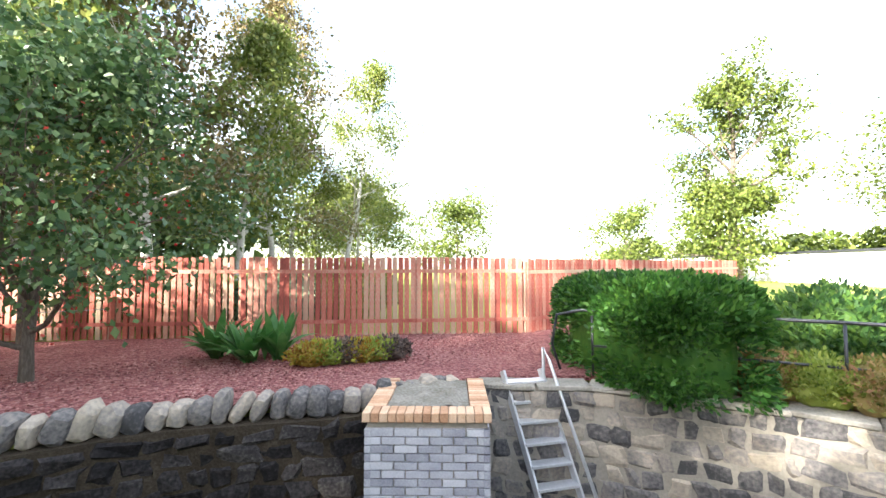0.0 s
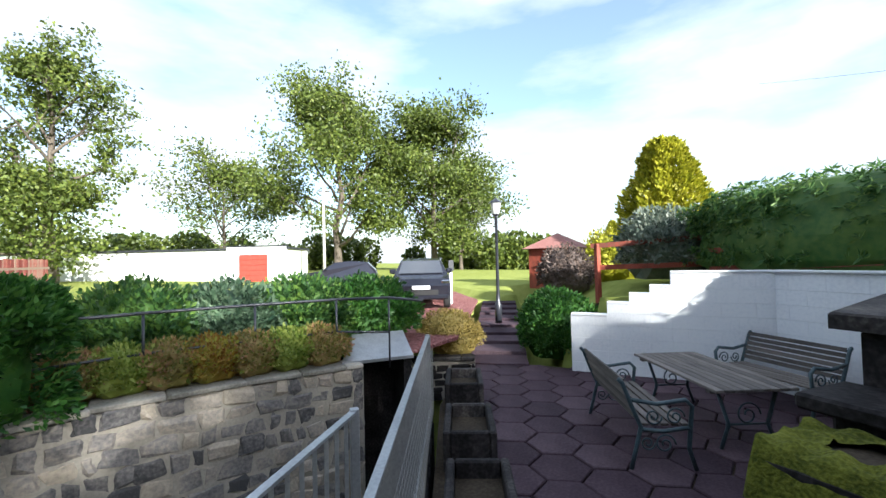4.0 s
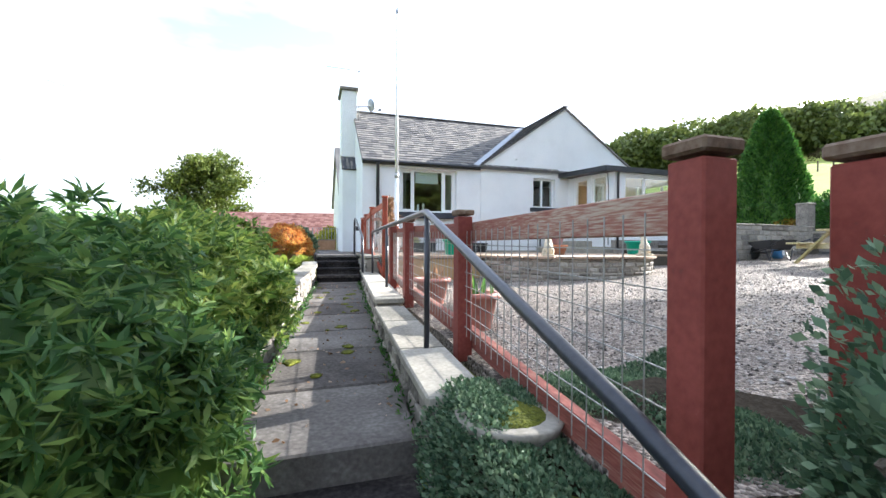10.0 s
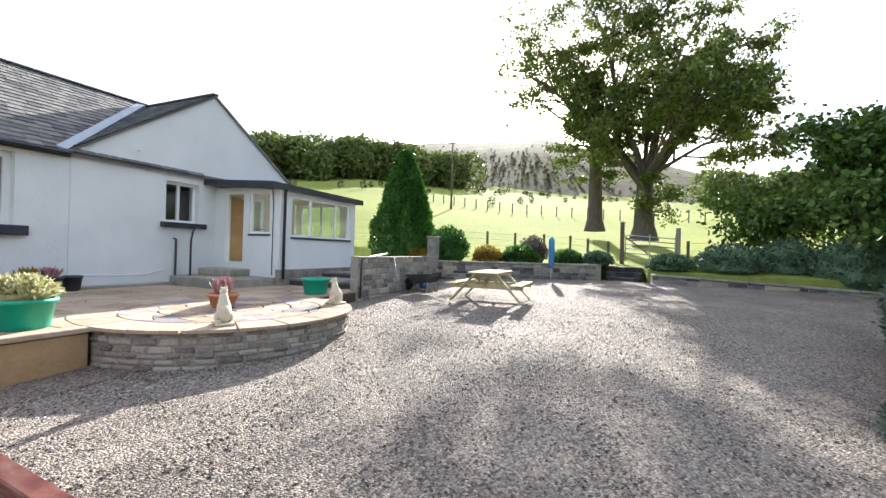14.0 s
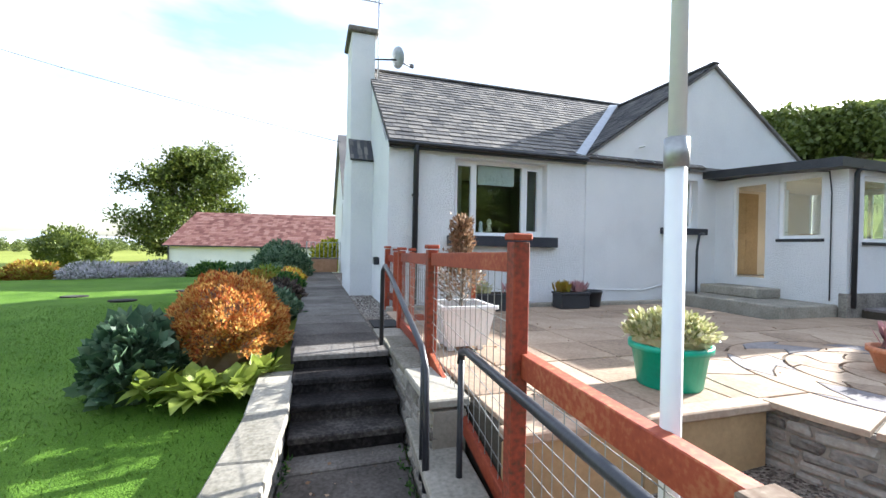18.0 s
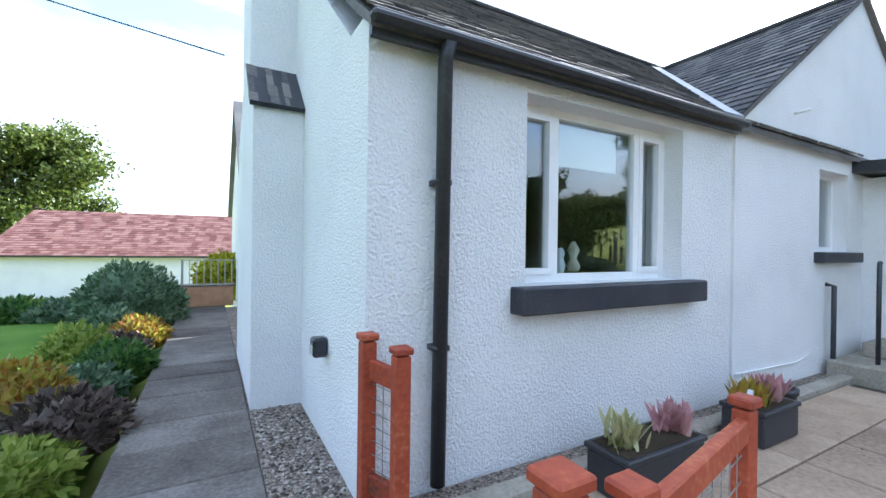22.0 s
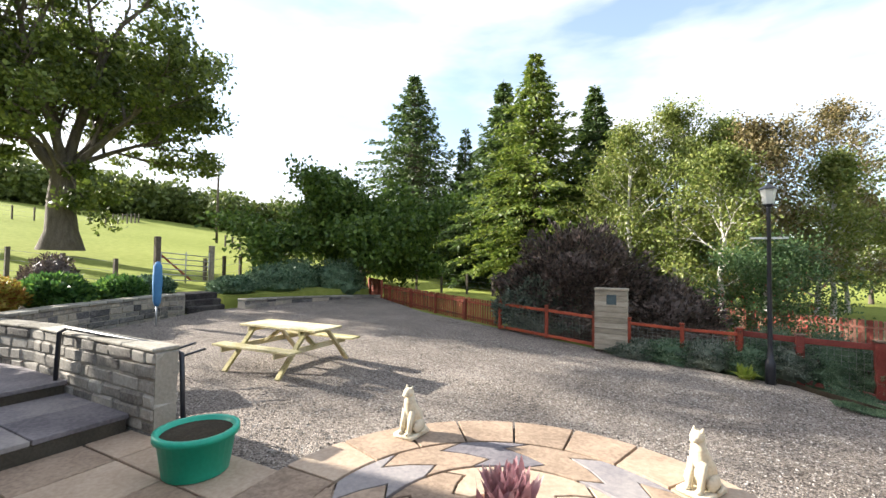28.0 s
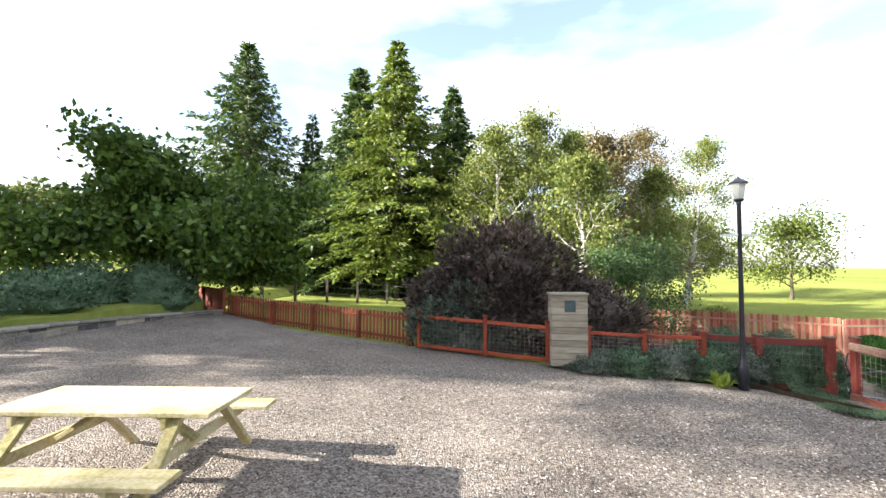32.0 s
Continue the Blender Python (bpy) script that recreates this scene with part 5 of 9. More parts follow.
# ---- trees and shrubs ----
def grow(rng, bm, seeds, p, d, length, r, depth, kids, bend=0.25, rise=0.1, gaps=(0.35, 1.0)):
    """A limb from p along d, with side limbs down to depth 0, whose points are kept as places for leaves."""
    n = 5
    pts, dirs = [p], []
    q, w = p.copy(), d.normalized()
    for k in range(n):
        w = (w + Vector(rng.normal(0, bend, 3)) * 0.5 + Vector((0, 0, rise * 0.3))).normalized()
        q = q + w * length / n
        pts.append(q.copy())
        dirs.append(w.copy())
    tube(bm, pts, r, 7 if depth > 1 else 5 if depth else 4, False, [r * (1 - 0.75 * k / n) for k in range(n + 1)])
    if depth == 0:
        seeds += [tuple(v) for v in pts[1:]]
        return
    for k in range(kids[-depth]):
        t = gaps[0] + (gaps[1] - gaps[0]) * (k + rng.random()) / kids[-depth]
        i = min(int(t * n), n - 1)
        s = pts[i].lerp(pts[i + 1], t * n - i)
        out = dirs[i] + Vector(rng.normal(0, 0.75, 3))
        grow(rng, bm, seeds, s, out, length * rng.uniform(0.4, 0.65), r * (1 - 0.6 * t) * 0.6, depth - 1, kids, bend, rise, (0.25, 1.0))


def tree(name, label, x, y, z, h, spread, material, bark=BARK, n=16000, size=0.2, seed=1, first=0.28, limbs=10, r=None, lean=(0, 0), fluff=0.55, kids=(5, 4), taper=0.7, wide=None, droop=0.1, flat=1.0):
    """A tree of trunk, limbs and twigs with leaves in clumps about the twigs."""
    rng = np.random.default_rng(seed)
    root = thing(name, label, "tree", x, y, z)
    bm, seeds = bmesh.new(), []
    r = r or h * 0.022
    top = Vector((lean[0], lean[1], h * 0.9))
    trunk = [Vector((0, 0, -0.3)), *(top * t + Vector((*rng.normal(0, 0.012 * h, 2), 0)) * math.sin(math.pi * t) for t in (0.12, 0.3, 0.5, 0.7, 0.88, 1.0))]
    tube(bm, trunk, r, 10, False, [r * 1.35, r, r * 0.85, r * 0.66, r * 0.46, r * 0.25, r * 0.08])
    for k in range(limbs):
        f = first + (0.97 - first) * (k + 0.5) / limbs
        i = min(int(f * 6), 5)
        p = top * f
        a = k * 2.4 + rng.random() * 0.8
        shape = math.sin(math.pi * min(1, (f - first) / (1 - first) * 0.78 + 0.22)) ** taper if wide is None else wide(f)
        el = radians((15 + 55 * f) * flat + rng.normal(0, 8))
        d = Vector((math.cos(a) * math.cos(el), math.sin(a) * math.cos(el), math.sin(el)))
        grow(rng, bm, seeds, p, d, spread * shape * rng.uniform(0.85, 1.15), r * (1 - 0.75 * f) * 0.62, 2, kids)
    part("trunk", bm, bark, root, "", True)
    S = np.array(seeds)
    P = S[rng.integers(0, len(S), n)] + rng.normal(0, fluff, (n, 3)) * [1, 1, 0.7]
    leaves("crown", P, size, material, root, slim=0.62, droop=droop)
    return root


def conifer(name, label, x, y, z, h, R, material, n=14000, size=0.42, seed=1, bare=0.06, droop=0.35, power=1.0, lean=0.0):
    """A spruce: tiers of drooping branches hung with needle sprays."""
    rng = np.random.default_rng(seed)
    root = thing(name, label, "tree", x, y, z)
    bm = tube(bmesh.new(), [(0, 0, -0.3), (lean * 0.4, 0, h * 0.5), (lean, 0, h)], 0.2, 8, False, [h * 0.014, h * 0.009, 0.02])
    P, D = [], []
    tiers = int(h / 0.55)
    per = max(8, n // (tiers * 14))
    for k in range(tiers):
        f = bare + (1 - bare) * (k + rng.random() * 0.6) / tiers
        zz = h * f
        L0 = R * (1 - f) ** power * rng.uniform(0.68, 1.12) * (1 - 0.18 * math.exp(-((f - bare) / 0.08) ** 2)) + 0.05
        for j in range(14):
            a = 2 * math.pi * j / 14 + k * 1.7 + rng.normal(0, 0.2)
            L = L0 * rng.uniform(0.45, 1.18)
            dr = droop * (1.1 - f)
            m_ = max(2, int(per * (1.75 * (1 - f) + 0.12)))
            t = np.sqrt(rng.uniform(0.04, 1.0, m_))
            out = np.array([math.cos(a), math.sin(a)])
            side = np.array([-out[1], out[0]])
            w = rng.normal(0, 0.2, m_) * L * (1.05 - t) + rng.normal(0, 0.06, m_)
            xy = out * (t * L)[:, None] + side * w[:, None]
            zc = zz + L * (0.12 * t - dr * t ** 2) - np.abs(rng.normal(0, 0.12, m_)) + 0.12 * (t > 0.9)
            P.append(np.c_[xy, zc])
            D.append(np.c_[out * 0.8 + side * (np.sign(w) * 0.7)[:, None], np.full(m_, -0.35)])
            if L > 0.8:
                tube(bm, [(0, 0, zz), (*(out * L * 0.5), zz + L * (0.06 - dr * 0.25)), (*(out * L * 0.95), zz + L * (0.1 - dr * 0.9))], 0.03, 4, False, [0.035, 0.025, 0.008])
    part("trunk", bm, BARK, root, "", True)
    leaves("crown", np.concatenate(P), size, material, root, np.concatenate(D), slim=0.38, jitter=0.7)
    return root


def blob_points(rng, n, rx, ry, rz, lump, power, depth, low):
    u = rng.normal(size=(n, 3))
    u /= np.linalg.norm(u, axis=1)[:, None]
    if low is not None:
        u[:, 2] = np.where(u[:, 2] < low, -u[:, 2] * 0.6, u[:, 2])
    q = np.sign(u) * np.abs(u) ** power
    f = np.array([1 + lump * noise.noise(Vector(v * 2.6)) + 0.5 * lump * noise.noise(Vector(v * 6.3 + 9)) for v in u])
    return q * f[:, None] * np.array([rx, ry, rz]), u, f


def shrub(name, label, x, y, z, rx, ry, rz, material, n=5000, size=0.09, seed=1, lump=0.22, power=1.0, depth=0.16, core=0.86, low=-0.25, turn=0, slim=0.5, stems=0, group="", up=0.25, core_mat=None, category="shrub", whorl=0):
    """A bush: a lumpy mass of leaves over a dark inner growth. z: its foot."""
    rng = np.random.default_rng(seed)
    root = thing(name, label, category, x, y, z, turn, group)
    P, U, f = blob_points(rng, n, rx, ry, rz, lump, power, depth, low)
    P = P * (1 - depth * rng.random(n)[:, None] ** 1.5 * 1.2)
    P[:, 2] += rz * 0.62
    P[:, 2] = np.maximum(P[:, 2], 0.02 + 0.1 * rng.random(n))
    if whorl:
        m = n // whorl
        axis = U[:m] + [0, 0, up] + rng.normal(0, 0.35, (m, 3))
        axis /= np.linalg.norm(axis, axis=1)[:, None]
        axis = np.repeat(axis, whorl, 0)
        way = np.cross(axis, rng.normal(size=axis.shape))
        way /= np.linalg.norm(way, axis=1)[:, None] + 1e-9
        lift = rng.uniform(-0.25, 0.9, (m * whorl, 1))
        leaves("leaves", np.repeat(P[:m], whorl, 0) - axis * rng.uniform(0, size * 0.7, (m * whorl, 1)), size, material, root, way + axis * lift, slim=slim, jitter=0.15)
    else:
        leaves("leaves", P, size, material, root, U + [0, 0, up], slim=slim)
    bm = bmesh.new()
    bmesh.ops.create_icosphere(bm, subdivisions=3, radius=1)
    for v in bm.verts:
        u = v.co.normalized()
        g = 1 + lump * noise.noise(u * 2.6)
        q = Vector([math.copysign(abs(c) ** power, c) for c in u])
        v.co = Vector((q.x * rx * g * core, q.y * ry * g * core, max(q.z * rz * g * core + rz * 0.62, 0.0)))
    part("inner_growth", bm, core_mat or material, root)
    if stems:
        bm = bmesh.new()
        for k in range(stems):
            a = rng.random() * 6.28
            tube(bm, [(0.15 * math.cos(a), 0.15 * math.sin(a), 0), (rx * 0.5 * math.cos(a), ry * 0.5 * math.sin(a), rz * 0.6), (rx * 0.9 * math.cos(a), ry * 0.9 * math.sin(a), rz)], 0.015, 5)
        part("woody_growth", bm, BARK, root)
    return root


def tuft(name, label, x, y, z, n, length, spread, material, seed=1, slim=0.12, group="", category="plant", arch=0.5):
    """A clump of arching blades or fronds from one foot."""
    rng = np.random.default_rng(seed)
    root = thing(name, label, category, x, y, z, 0, group)
    for k in range(n):
        a, L = rng.random() * 6.283, length * rng.uniform(0.6, 1.15)
        o = np.array([math.cos(a), math.sin(a), 0])
        s = np.array([-o[1], o[0], 0]) * L * slim
        tilt = rng.uniform(0.25, 1.0) * spread
        V = []
        foot = np.array([*rng.normal(0, 0.05, 2), 0])
        for t, w in ((0, 0.12), (0.2, 0.75), (0.42, 1.0), (0.65, 0.85), (0.85, 0.42), (1.0, 0.03)):
            c = foot + o * L * tilt * t + np.array([0, 0, L * (t * (1.1 - 0.4 * tilt) - arch * tilt * t * t)])
            fold = np.array([0, 0, L * slim * 0.35 * w])
            V += [tuple(c - s * w + fold), tuple(c), tuple(c + s * w + fold)]
        F = [(3 * i + j, 3 * i + j + 1, 3 * i + j + 4, 3 * i + j + 3) for i in range(5) for j in range(2)]
        raw("leaf", V, F, material, root, smooth=True)
    return root


def cone_tree(name, label, x, y, z, h, R, material, n, size, seed, tip=0.12, lumps=0.24, dense=True):
    """A dense conical garden conifer of upswept sprays over a dark core."""
    rng = np.random.default_rng(seed)
    root = thing(name, label, "tree", x, y, z)
    f, a = rng.random(n) ** 0.75, rng.random(n) * 2 * math.pi
    lump = np.array([noise.noise(Vector((math.cos(t) * 2.2, math.sin(t) * 2.2, g * h * 0.9))) + 0.6 * noise.noise(Vector((math.cos(t) * 5, math.sin(t) * 5, g * h * 2.2))) for t, g in zip(a, f)])
    prof = R * (np.clip(1 - f, 0, 1) ** 0.68 * (1 - 0.25 * np.exp(-f * 9)) + tip * 0.3)
    r = prof * (1 + lumps * lump) * (1 - 0.22 * rng.random(n) ** 2)
    P = np.c_[np.cos(a) * r, np.sin(a) * r, f * h * 0.98 + 0.05 + rng.normal(0, 0.03 * h / 5, n)]
    leaves("sprays", P, size, material, root, np.c_[np.cos(a), np.sin(a), np.full(n, 0.9)], slim=0.42)
    bm = lathe(bmesh.new(), [(R * 0.80 * ((1 - t) ** 0.68 * (1 - 0.25 * math.exp(-t * 9))) + 0.01, t * h * 0.95) for t in np.linspace(0, 1, 9)], 14)
    if dense:
        part("inner_growth", bm, material, root)
        part("trunk", tube(bmesh.new(), [(0, 0, -0.3), (0, 0, h * 0.6)], 0.08, 8), BARK, root)
    else:
        twigs = tube(bmesh.new(), [(0, 0, 0), (0, 0, h)], 0.012, 6)
        for k in range(26):
            t, b = rng.random(), rng.random() * 6.28
            q = R * (1 - t) ** 0.7
            tube(twigs, [(0, 0, t * h * 0.9), (q * math.cos(b), q * math.sin(b), t * h * 0.9 + 0.15)], 0.004, 4)
        part("trunk", twigs, BARK, root)
    return root


def field_tree(name, label, x, y, z, h, material, r, fork, limbs, seed, pads, per, size, shade=0.0):
    """An old spreading tree: limbs fan out from a low fork, and leaves hang in flat separate pads about the twig ends."""
    rng = np.random.default_rng(seed)
    root = thing(name, label, "tree", x, y, z)
    bm, seeds = bmesh.new(), []
    tube(bm, [Vector((0, 0, -0.5)), Vector((0, 0, 0.5)), Vector((0.1, 0.05, fork * 0.6)), Vector((0, 0, fork + 0.3))], r, 12, False, [r * 1.6, r * 1.1, r * 0.9, r * 0.8])
    for az, el, L, rr in limbs:
        a, e = radians(az), radians(el)
        d = Vector((math.cos(a) * math.cos(e), math.sin(a) * math.cos(e), math.sin(e)))
        grow(rng, bm, seeds, Vector((0, 0, fork * rng.uniform(0.85, 1.1))), d, L, r * rr, 3, (6, 4, 3), 0.32, 0.12, (0.28, 1.0))
    part("trunk", bm, BARK, root, "", True)
    S = np.array(seeds)
    S = S[rng.permutation(len(S))[:pads]]
    n = len(S)
    wide = rng.uniform(0.35, 0.95, (n, 1))
    P = np.repeat(S, per, 0) + np.repeat(wide, per, 0) * rng.normal(0, 0.55, (n * per, 3)) * [1, 1, 0.42]
    leaves("crown", P, size, material, root, slim=0.66, droop=0.3)
    return root


# field trees to the east
field_tree("sycamore_tree", "large old broadleaf tree in the sunlit field", 33.0, 4.75, 4.8, 19.0, L_OAK, 0.62, 3.4, ((100, 66, 8.6, 0.42), (200, 48, 7.0, 0.36), (275, 58, 9.4, 0.42), (290, 34, 7.8, 0.34), (20, 55, 7.4, 0.36), (250, 78, 11.0, 0.46), (120, 20, 5.0, 0.26), (265, 12, 6.4, 0.28), (60, 30, 5.6, 0.3), (170, 74, 10.4, 0.4)), 11, 1300, 50, 0.25)
field_tree("sycamore_tree", "thinning broadleaf tree with yellowing leaves in the field", 36.0, 8.1, 5.6, 18.0, L_OAK, 0.52, 7.0, ((95, 54, 8.2, 0.4), (108, 14, 7.0, 0.26), (70, 64, 8.8, 0.4), (180, 68, 8.6, 0.36), (270, 58, 7.0, 0.34), (10, 52, 7.4, 0.32), (130, 42, 7.6, 0.34)), 14, 360, 34, 0.22)
# yew, spruces and birches beyond the yard
tree("yew_tree", "dark spreading evergreen tree over the yard corner", 21.0, -4.6, 2.1, 3.5, 5.0, L_YEW, n=64000, size=0.25, flat=0.4, seed=21, first=0.24, limbs=14, r=0.22, fluff=0.4, wide=lambda f: 1.05 - 0.55 * f, droop=0.2)
for k, (x, y, z, h, R, m) in enumerate(((28.4, -21.8, 2.6, 21.0, 11.0, L_SPRUCE), (14.5, -17.4, 1.6, 18.9, 9.6, L_SPRUCESUN), (18.2, -20.5, 1.8, 18.6, 8.8, L_SPRUCE), (10.6, -21.5, 1.4, 17.4, 7.2, L_SPRUCE), (23.5, -24.0, 2.2, 15.5, 4.2, L_SPRUCE), (31.5, -27.0, 2.6, 18.5, 4.6, L_SPRUCE), (27.0, -15.5, 2.6, 8.0, 3.6, L_YEW), (36.0, -20.0, 3.0, 9.0, 4.0, L_YEW))):
    conifer("spruce_tree", "tall spruce with drooping green branches" if m is not L_SPRUCESUN else "tall spruce, yellow-green with sunlight put into its colour", x, y, z, h, R, m, 32000 if k < 4 else 10000, 0.42, 30 + k, 0.12 if k == 1 else 0.05)
for k, (x, y, h, s, lean) in enumerate(((7.2, -13.4, 12.2, 2.7, (0.3, 0)), (5.0, -14.6, 13.4, 2.9, (0, 0.3)), (2.6, -15.4, 12.8, 2.7, (-0.2, 0)), (0.6, -13.8, 11.6, 2.5, (0.3, 0.2)), (-1.8, -15.9, 10.0, 2.3, (-1.1, 0.4)), (4.2, -18.0, 12.5, 2.8, (0, 0)), (9.0, -15.5, 9.5, 2.6, (0, 0)), (7.0, -18.0, 11.0, 2.8, (0, 0)), (-9.1, -25.0, 15.0, 3.0, (-2.2, 0)), (-3.9, -20.5, 14.5, 3.0, (0, 0)), (3.0, -11.0, 9.5, 2.4, (0, 0)), (-6.5, -27.0, 9.0, 3.0, (0, 0)), (-12.5, -31.0, 7.5, 3.0, (0, 0)))):
    tree("birch_tree", "slender silver birch with light green leaves", x, y, 0.9 if k != 4 else 0.6, h, s, L_BIRCH if k not in (3, 9) else L_DRY, BIRCHBARK, 12000, 0.18, 50 + k, 0.16, 17, 0.14, lean, 0.32, (5, 3), droop=0.5)
cone_tree("cypress_tree", "dense upright conical evergreen by the bed wall", 17.5, 14.7, 2.6, 4.9, 1.5, L_HEDGE, 22000, 0.15, 71)
# burn-side and road trees to the west
for k, (x, y, z, h, s, m, n) in enumerate(((-45.0, 6.5, 0.4, 18.0, 8.0, L_OAK, 36000), (-43.0, 16.5, 0.4, 16.5, 7.0, L_OAK, 32000), (-43.0, -16.5, 0.4, 19.0, 5.6, L_OAK, 11000), (-42.0, -17.5, 0.3, 8.0, 4.2, L_OAK, 9000), (-52, -5, 0.4, 11.0, 6.0, L_OAK, 9000), (-48, 22, 0.4, 10.0, 6.0, L_OAK, 9000), (-30, -42, 0.3, 8.0, 5.0, L_OAK, 7000), (-22, -50, 0.4, 9.0, 5.5, L_OAK, 7000), (-14, -46, 0.4, 8.5, 5.0, L_BIRCH, 7000), (-50, -32, 0.3, 7, 5, L_OAK, 6000))):
    tree("roadside_tree", "tall leafy broadleaf tree beyond the road" if k < 2 else "ragged broadleaf tree with gaps in the crown" if k == 2 else "broadleaf tree in the distance", x, y, z, h, s, m, n=n, size=0.36, seed=80 + k, first=0.14 if k != 2 else 0.3, limbs=14, fluff=0.8 if k != 2 else 0.45)
tree("valley_tree", "round broadleaf tree beside the farm road", -15.0, 76.0, 0.0, 14.5, 6.3, L_OAK, n=36000, size=0.45, seed=97, first=0.1, limbs=16, fluff=0.7)
cone_tree("golden_conifer", "bright golden conifer behind the hedge", -10.6, 13.2, 0.6, 4.9, 1.4, L_YELLOW, 14000, 0.2, 98, 0.7, 0.45)
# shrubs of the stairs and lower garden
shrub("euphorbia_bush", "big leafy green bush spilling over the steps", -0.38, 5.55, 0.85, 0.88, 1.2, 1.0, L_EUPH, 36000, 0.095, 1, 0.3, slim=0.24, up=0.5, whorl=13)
shrub("euphorbia_bush", "leafy green bush leaning over the path wall, coloured as sunlit", -0.06, 7.35, 1.28, 0.70, 1.5, 0.80, L_EUPHSUN, 32000, 0.09, 6, 0.32, slim=0.26, up=0.5, core=0.78, whorl=13)
shrub("laurel_hedge", "dense clipped dark green hedge above the white wall", -3.3, 8.9, 1.05, 3.4, 1.1, 1.05, L_EUPH, 34000, 0.12, 2, 0.14, 0.6, turn=-8, slim=0.24, category="hedge", up=0.5, whorl=11)
shrub("laurel_hedge", "dense dark green hedge sloping down", -6.8, 10.6, 0.8, 2.2, 1.2, 0.85, L_EUPH, 16000, 0.12, 3, 0.16, 0.7, turn=-12, slim=0.24, category="hedge", up=0.5, whorl=11)
rngc = np.random.default_rng(5)
n = 125000
u, v = rngc.random(n), rngc.random(n)
yy = 0.9 + 4.5 * v
edge = np.interp(yy, (0.9, 3.0, 5.4), (1.33, 1.22, 1.52))
top = np.interp(yy, (0.9, 3.0, 5.4), (0.55, 1.12, 1.55))
base = np.interp(yy, (0.9, 3.0, 5.4), (-0.1, 0.5, 1.2))
xx = edge + 1.6 * u ** 1.4 - 0.16 * (u < 0.35) * rngc.random(n)
rise = np.where(u < 0.22, base + (top - base) * (u / 0.22) ** 0.7, top + np.interp(yy, (0.9, 1.8, 3.4, 4.2, 5.4), (0.45, 0.75, 0.6, 0.15, 0.05)) * ((u - 0.22) / 0.78) ** 0.6)
lum = np.array([0.10 * noise.noise((a * 1.7, b * 1.7, 0)) for a, b in zip(xx, yy)])
root = thing("cotoneaster_bank", "dense small-leaved evergreen cover on the bank beside the steps", "ground cover")
for q in range(6):
    pick = (v >= q / 6) & (v < (q + 1) / 6)
    leaves("foliage", np.c_[xx, yy, rise + lum][pick], 0.029, L_COTON, root, np.c_[np.where(u < 0.22, -1.0, -0.2), np.zeros(n), np.full(n, 0.8)][pick], slim=0.6)
tagged(part("soil_bank", prism(bmesh.new(), [(1.38, 0.9), (1.30, 3.0), (1.62, 5.3), (2.6, 5.0), (3.6, 3.6), (3.4, 0.9)], -0.5, lambda x, y: float(np.interp(y, (0.9, 3.0, 5.4), (0.38, 0.96, 1.4))) + 0.25 * (x - 1.4)), SOIL), "dark soil bank under the evergreen cover", "bank", kind="structure")
for k, (x, y, z, rx, ry, rz) in enumerate(((2.05, 3.35, 1.35, 0.45, 0.5, 0.62), (2.7, 3.25, 1.35, 0.7, 0.5, 0.72), (3.6, 2.95, 1.4, 0.7, 0.5, 0.7), (2.2, 2.4, 1.0, 0.55, 0.7, 0.72))):
    shrub("cotoneaster_shrub", "wiry evergreen shrub growing through the red fence", x, y, z, rx, ry, rz, L_COTON, 26000, 0.028, 10 + k, 0.35, slim=0.6, stems=7)
for k in range(5):
    shrub("fence_shrub", "trailing dark evergreen shrub along the yard fence", 3.3 + 0.75 * k, 3.25 - 0.04 * k, 1.5, 0.66, 0.5, 0.5 - 0.04 * k, L_COTON if k % 2 else L_GREY, 4200, 0.07, 20 + k, 0.3, slim=0.35, stems=3, group="shrubs along the yard fence")
tuft("weed_clump", "bright green weeds at the gravel edge", 4.2, 4.0, 1.6, 60, 0.35, 1.0, L_HOSTA, 3)
shrub("purple_smoke_bush", "large dark purple-leaved bush behind the pillar", 8.3, 0.55, 1.4, 2.15, 1.5, 2.15, L_DARK, 20000, 0.17, 31, 0.42, slim=0.42, core=0.7)
shrub("silver_shrub", "grey-green variegated shrub under the purple bush", 9.3, 1.4, 1.5, 1.2, 0.8, 1.25, L_GREY, 9000, 0.12, 32, 0.35, slim=0.5, core=0.75)
shrub("purple_smoke_bush", "dark arching bush beside the yard fence", 5.9, 0.2, 1.0, 1.7, 1.2, 1.5, L_DARK, 9000, 0.15, 33, 0.25, slim=0.42)
for k in range(6):
    shrub("undergrowth_bush", "rough green undergrowth below the birches", 6.5 - 2.2 * k, -13.6 + 0.5 * k - 0.5 * (k % 3), 0.0, 1.5, 1.3, 0.8 + 0.15 * (k % 2), (L_OAK, L_COTON, L_BIRCH)[k % 3], 4500, 0.16, 40 + k, 0.3, group="undergrowth")
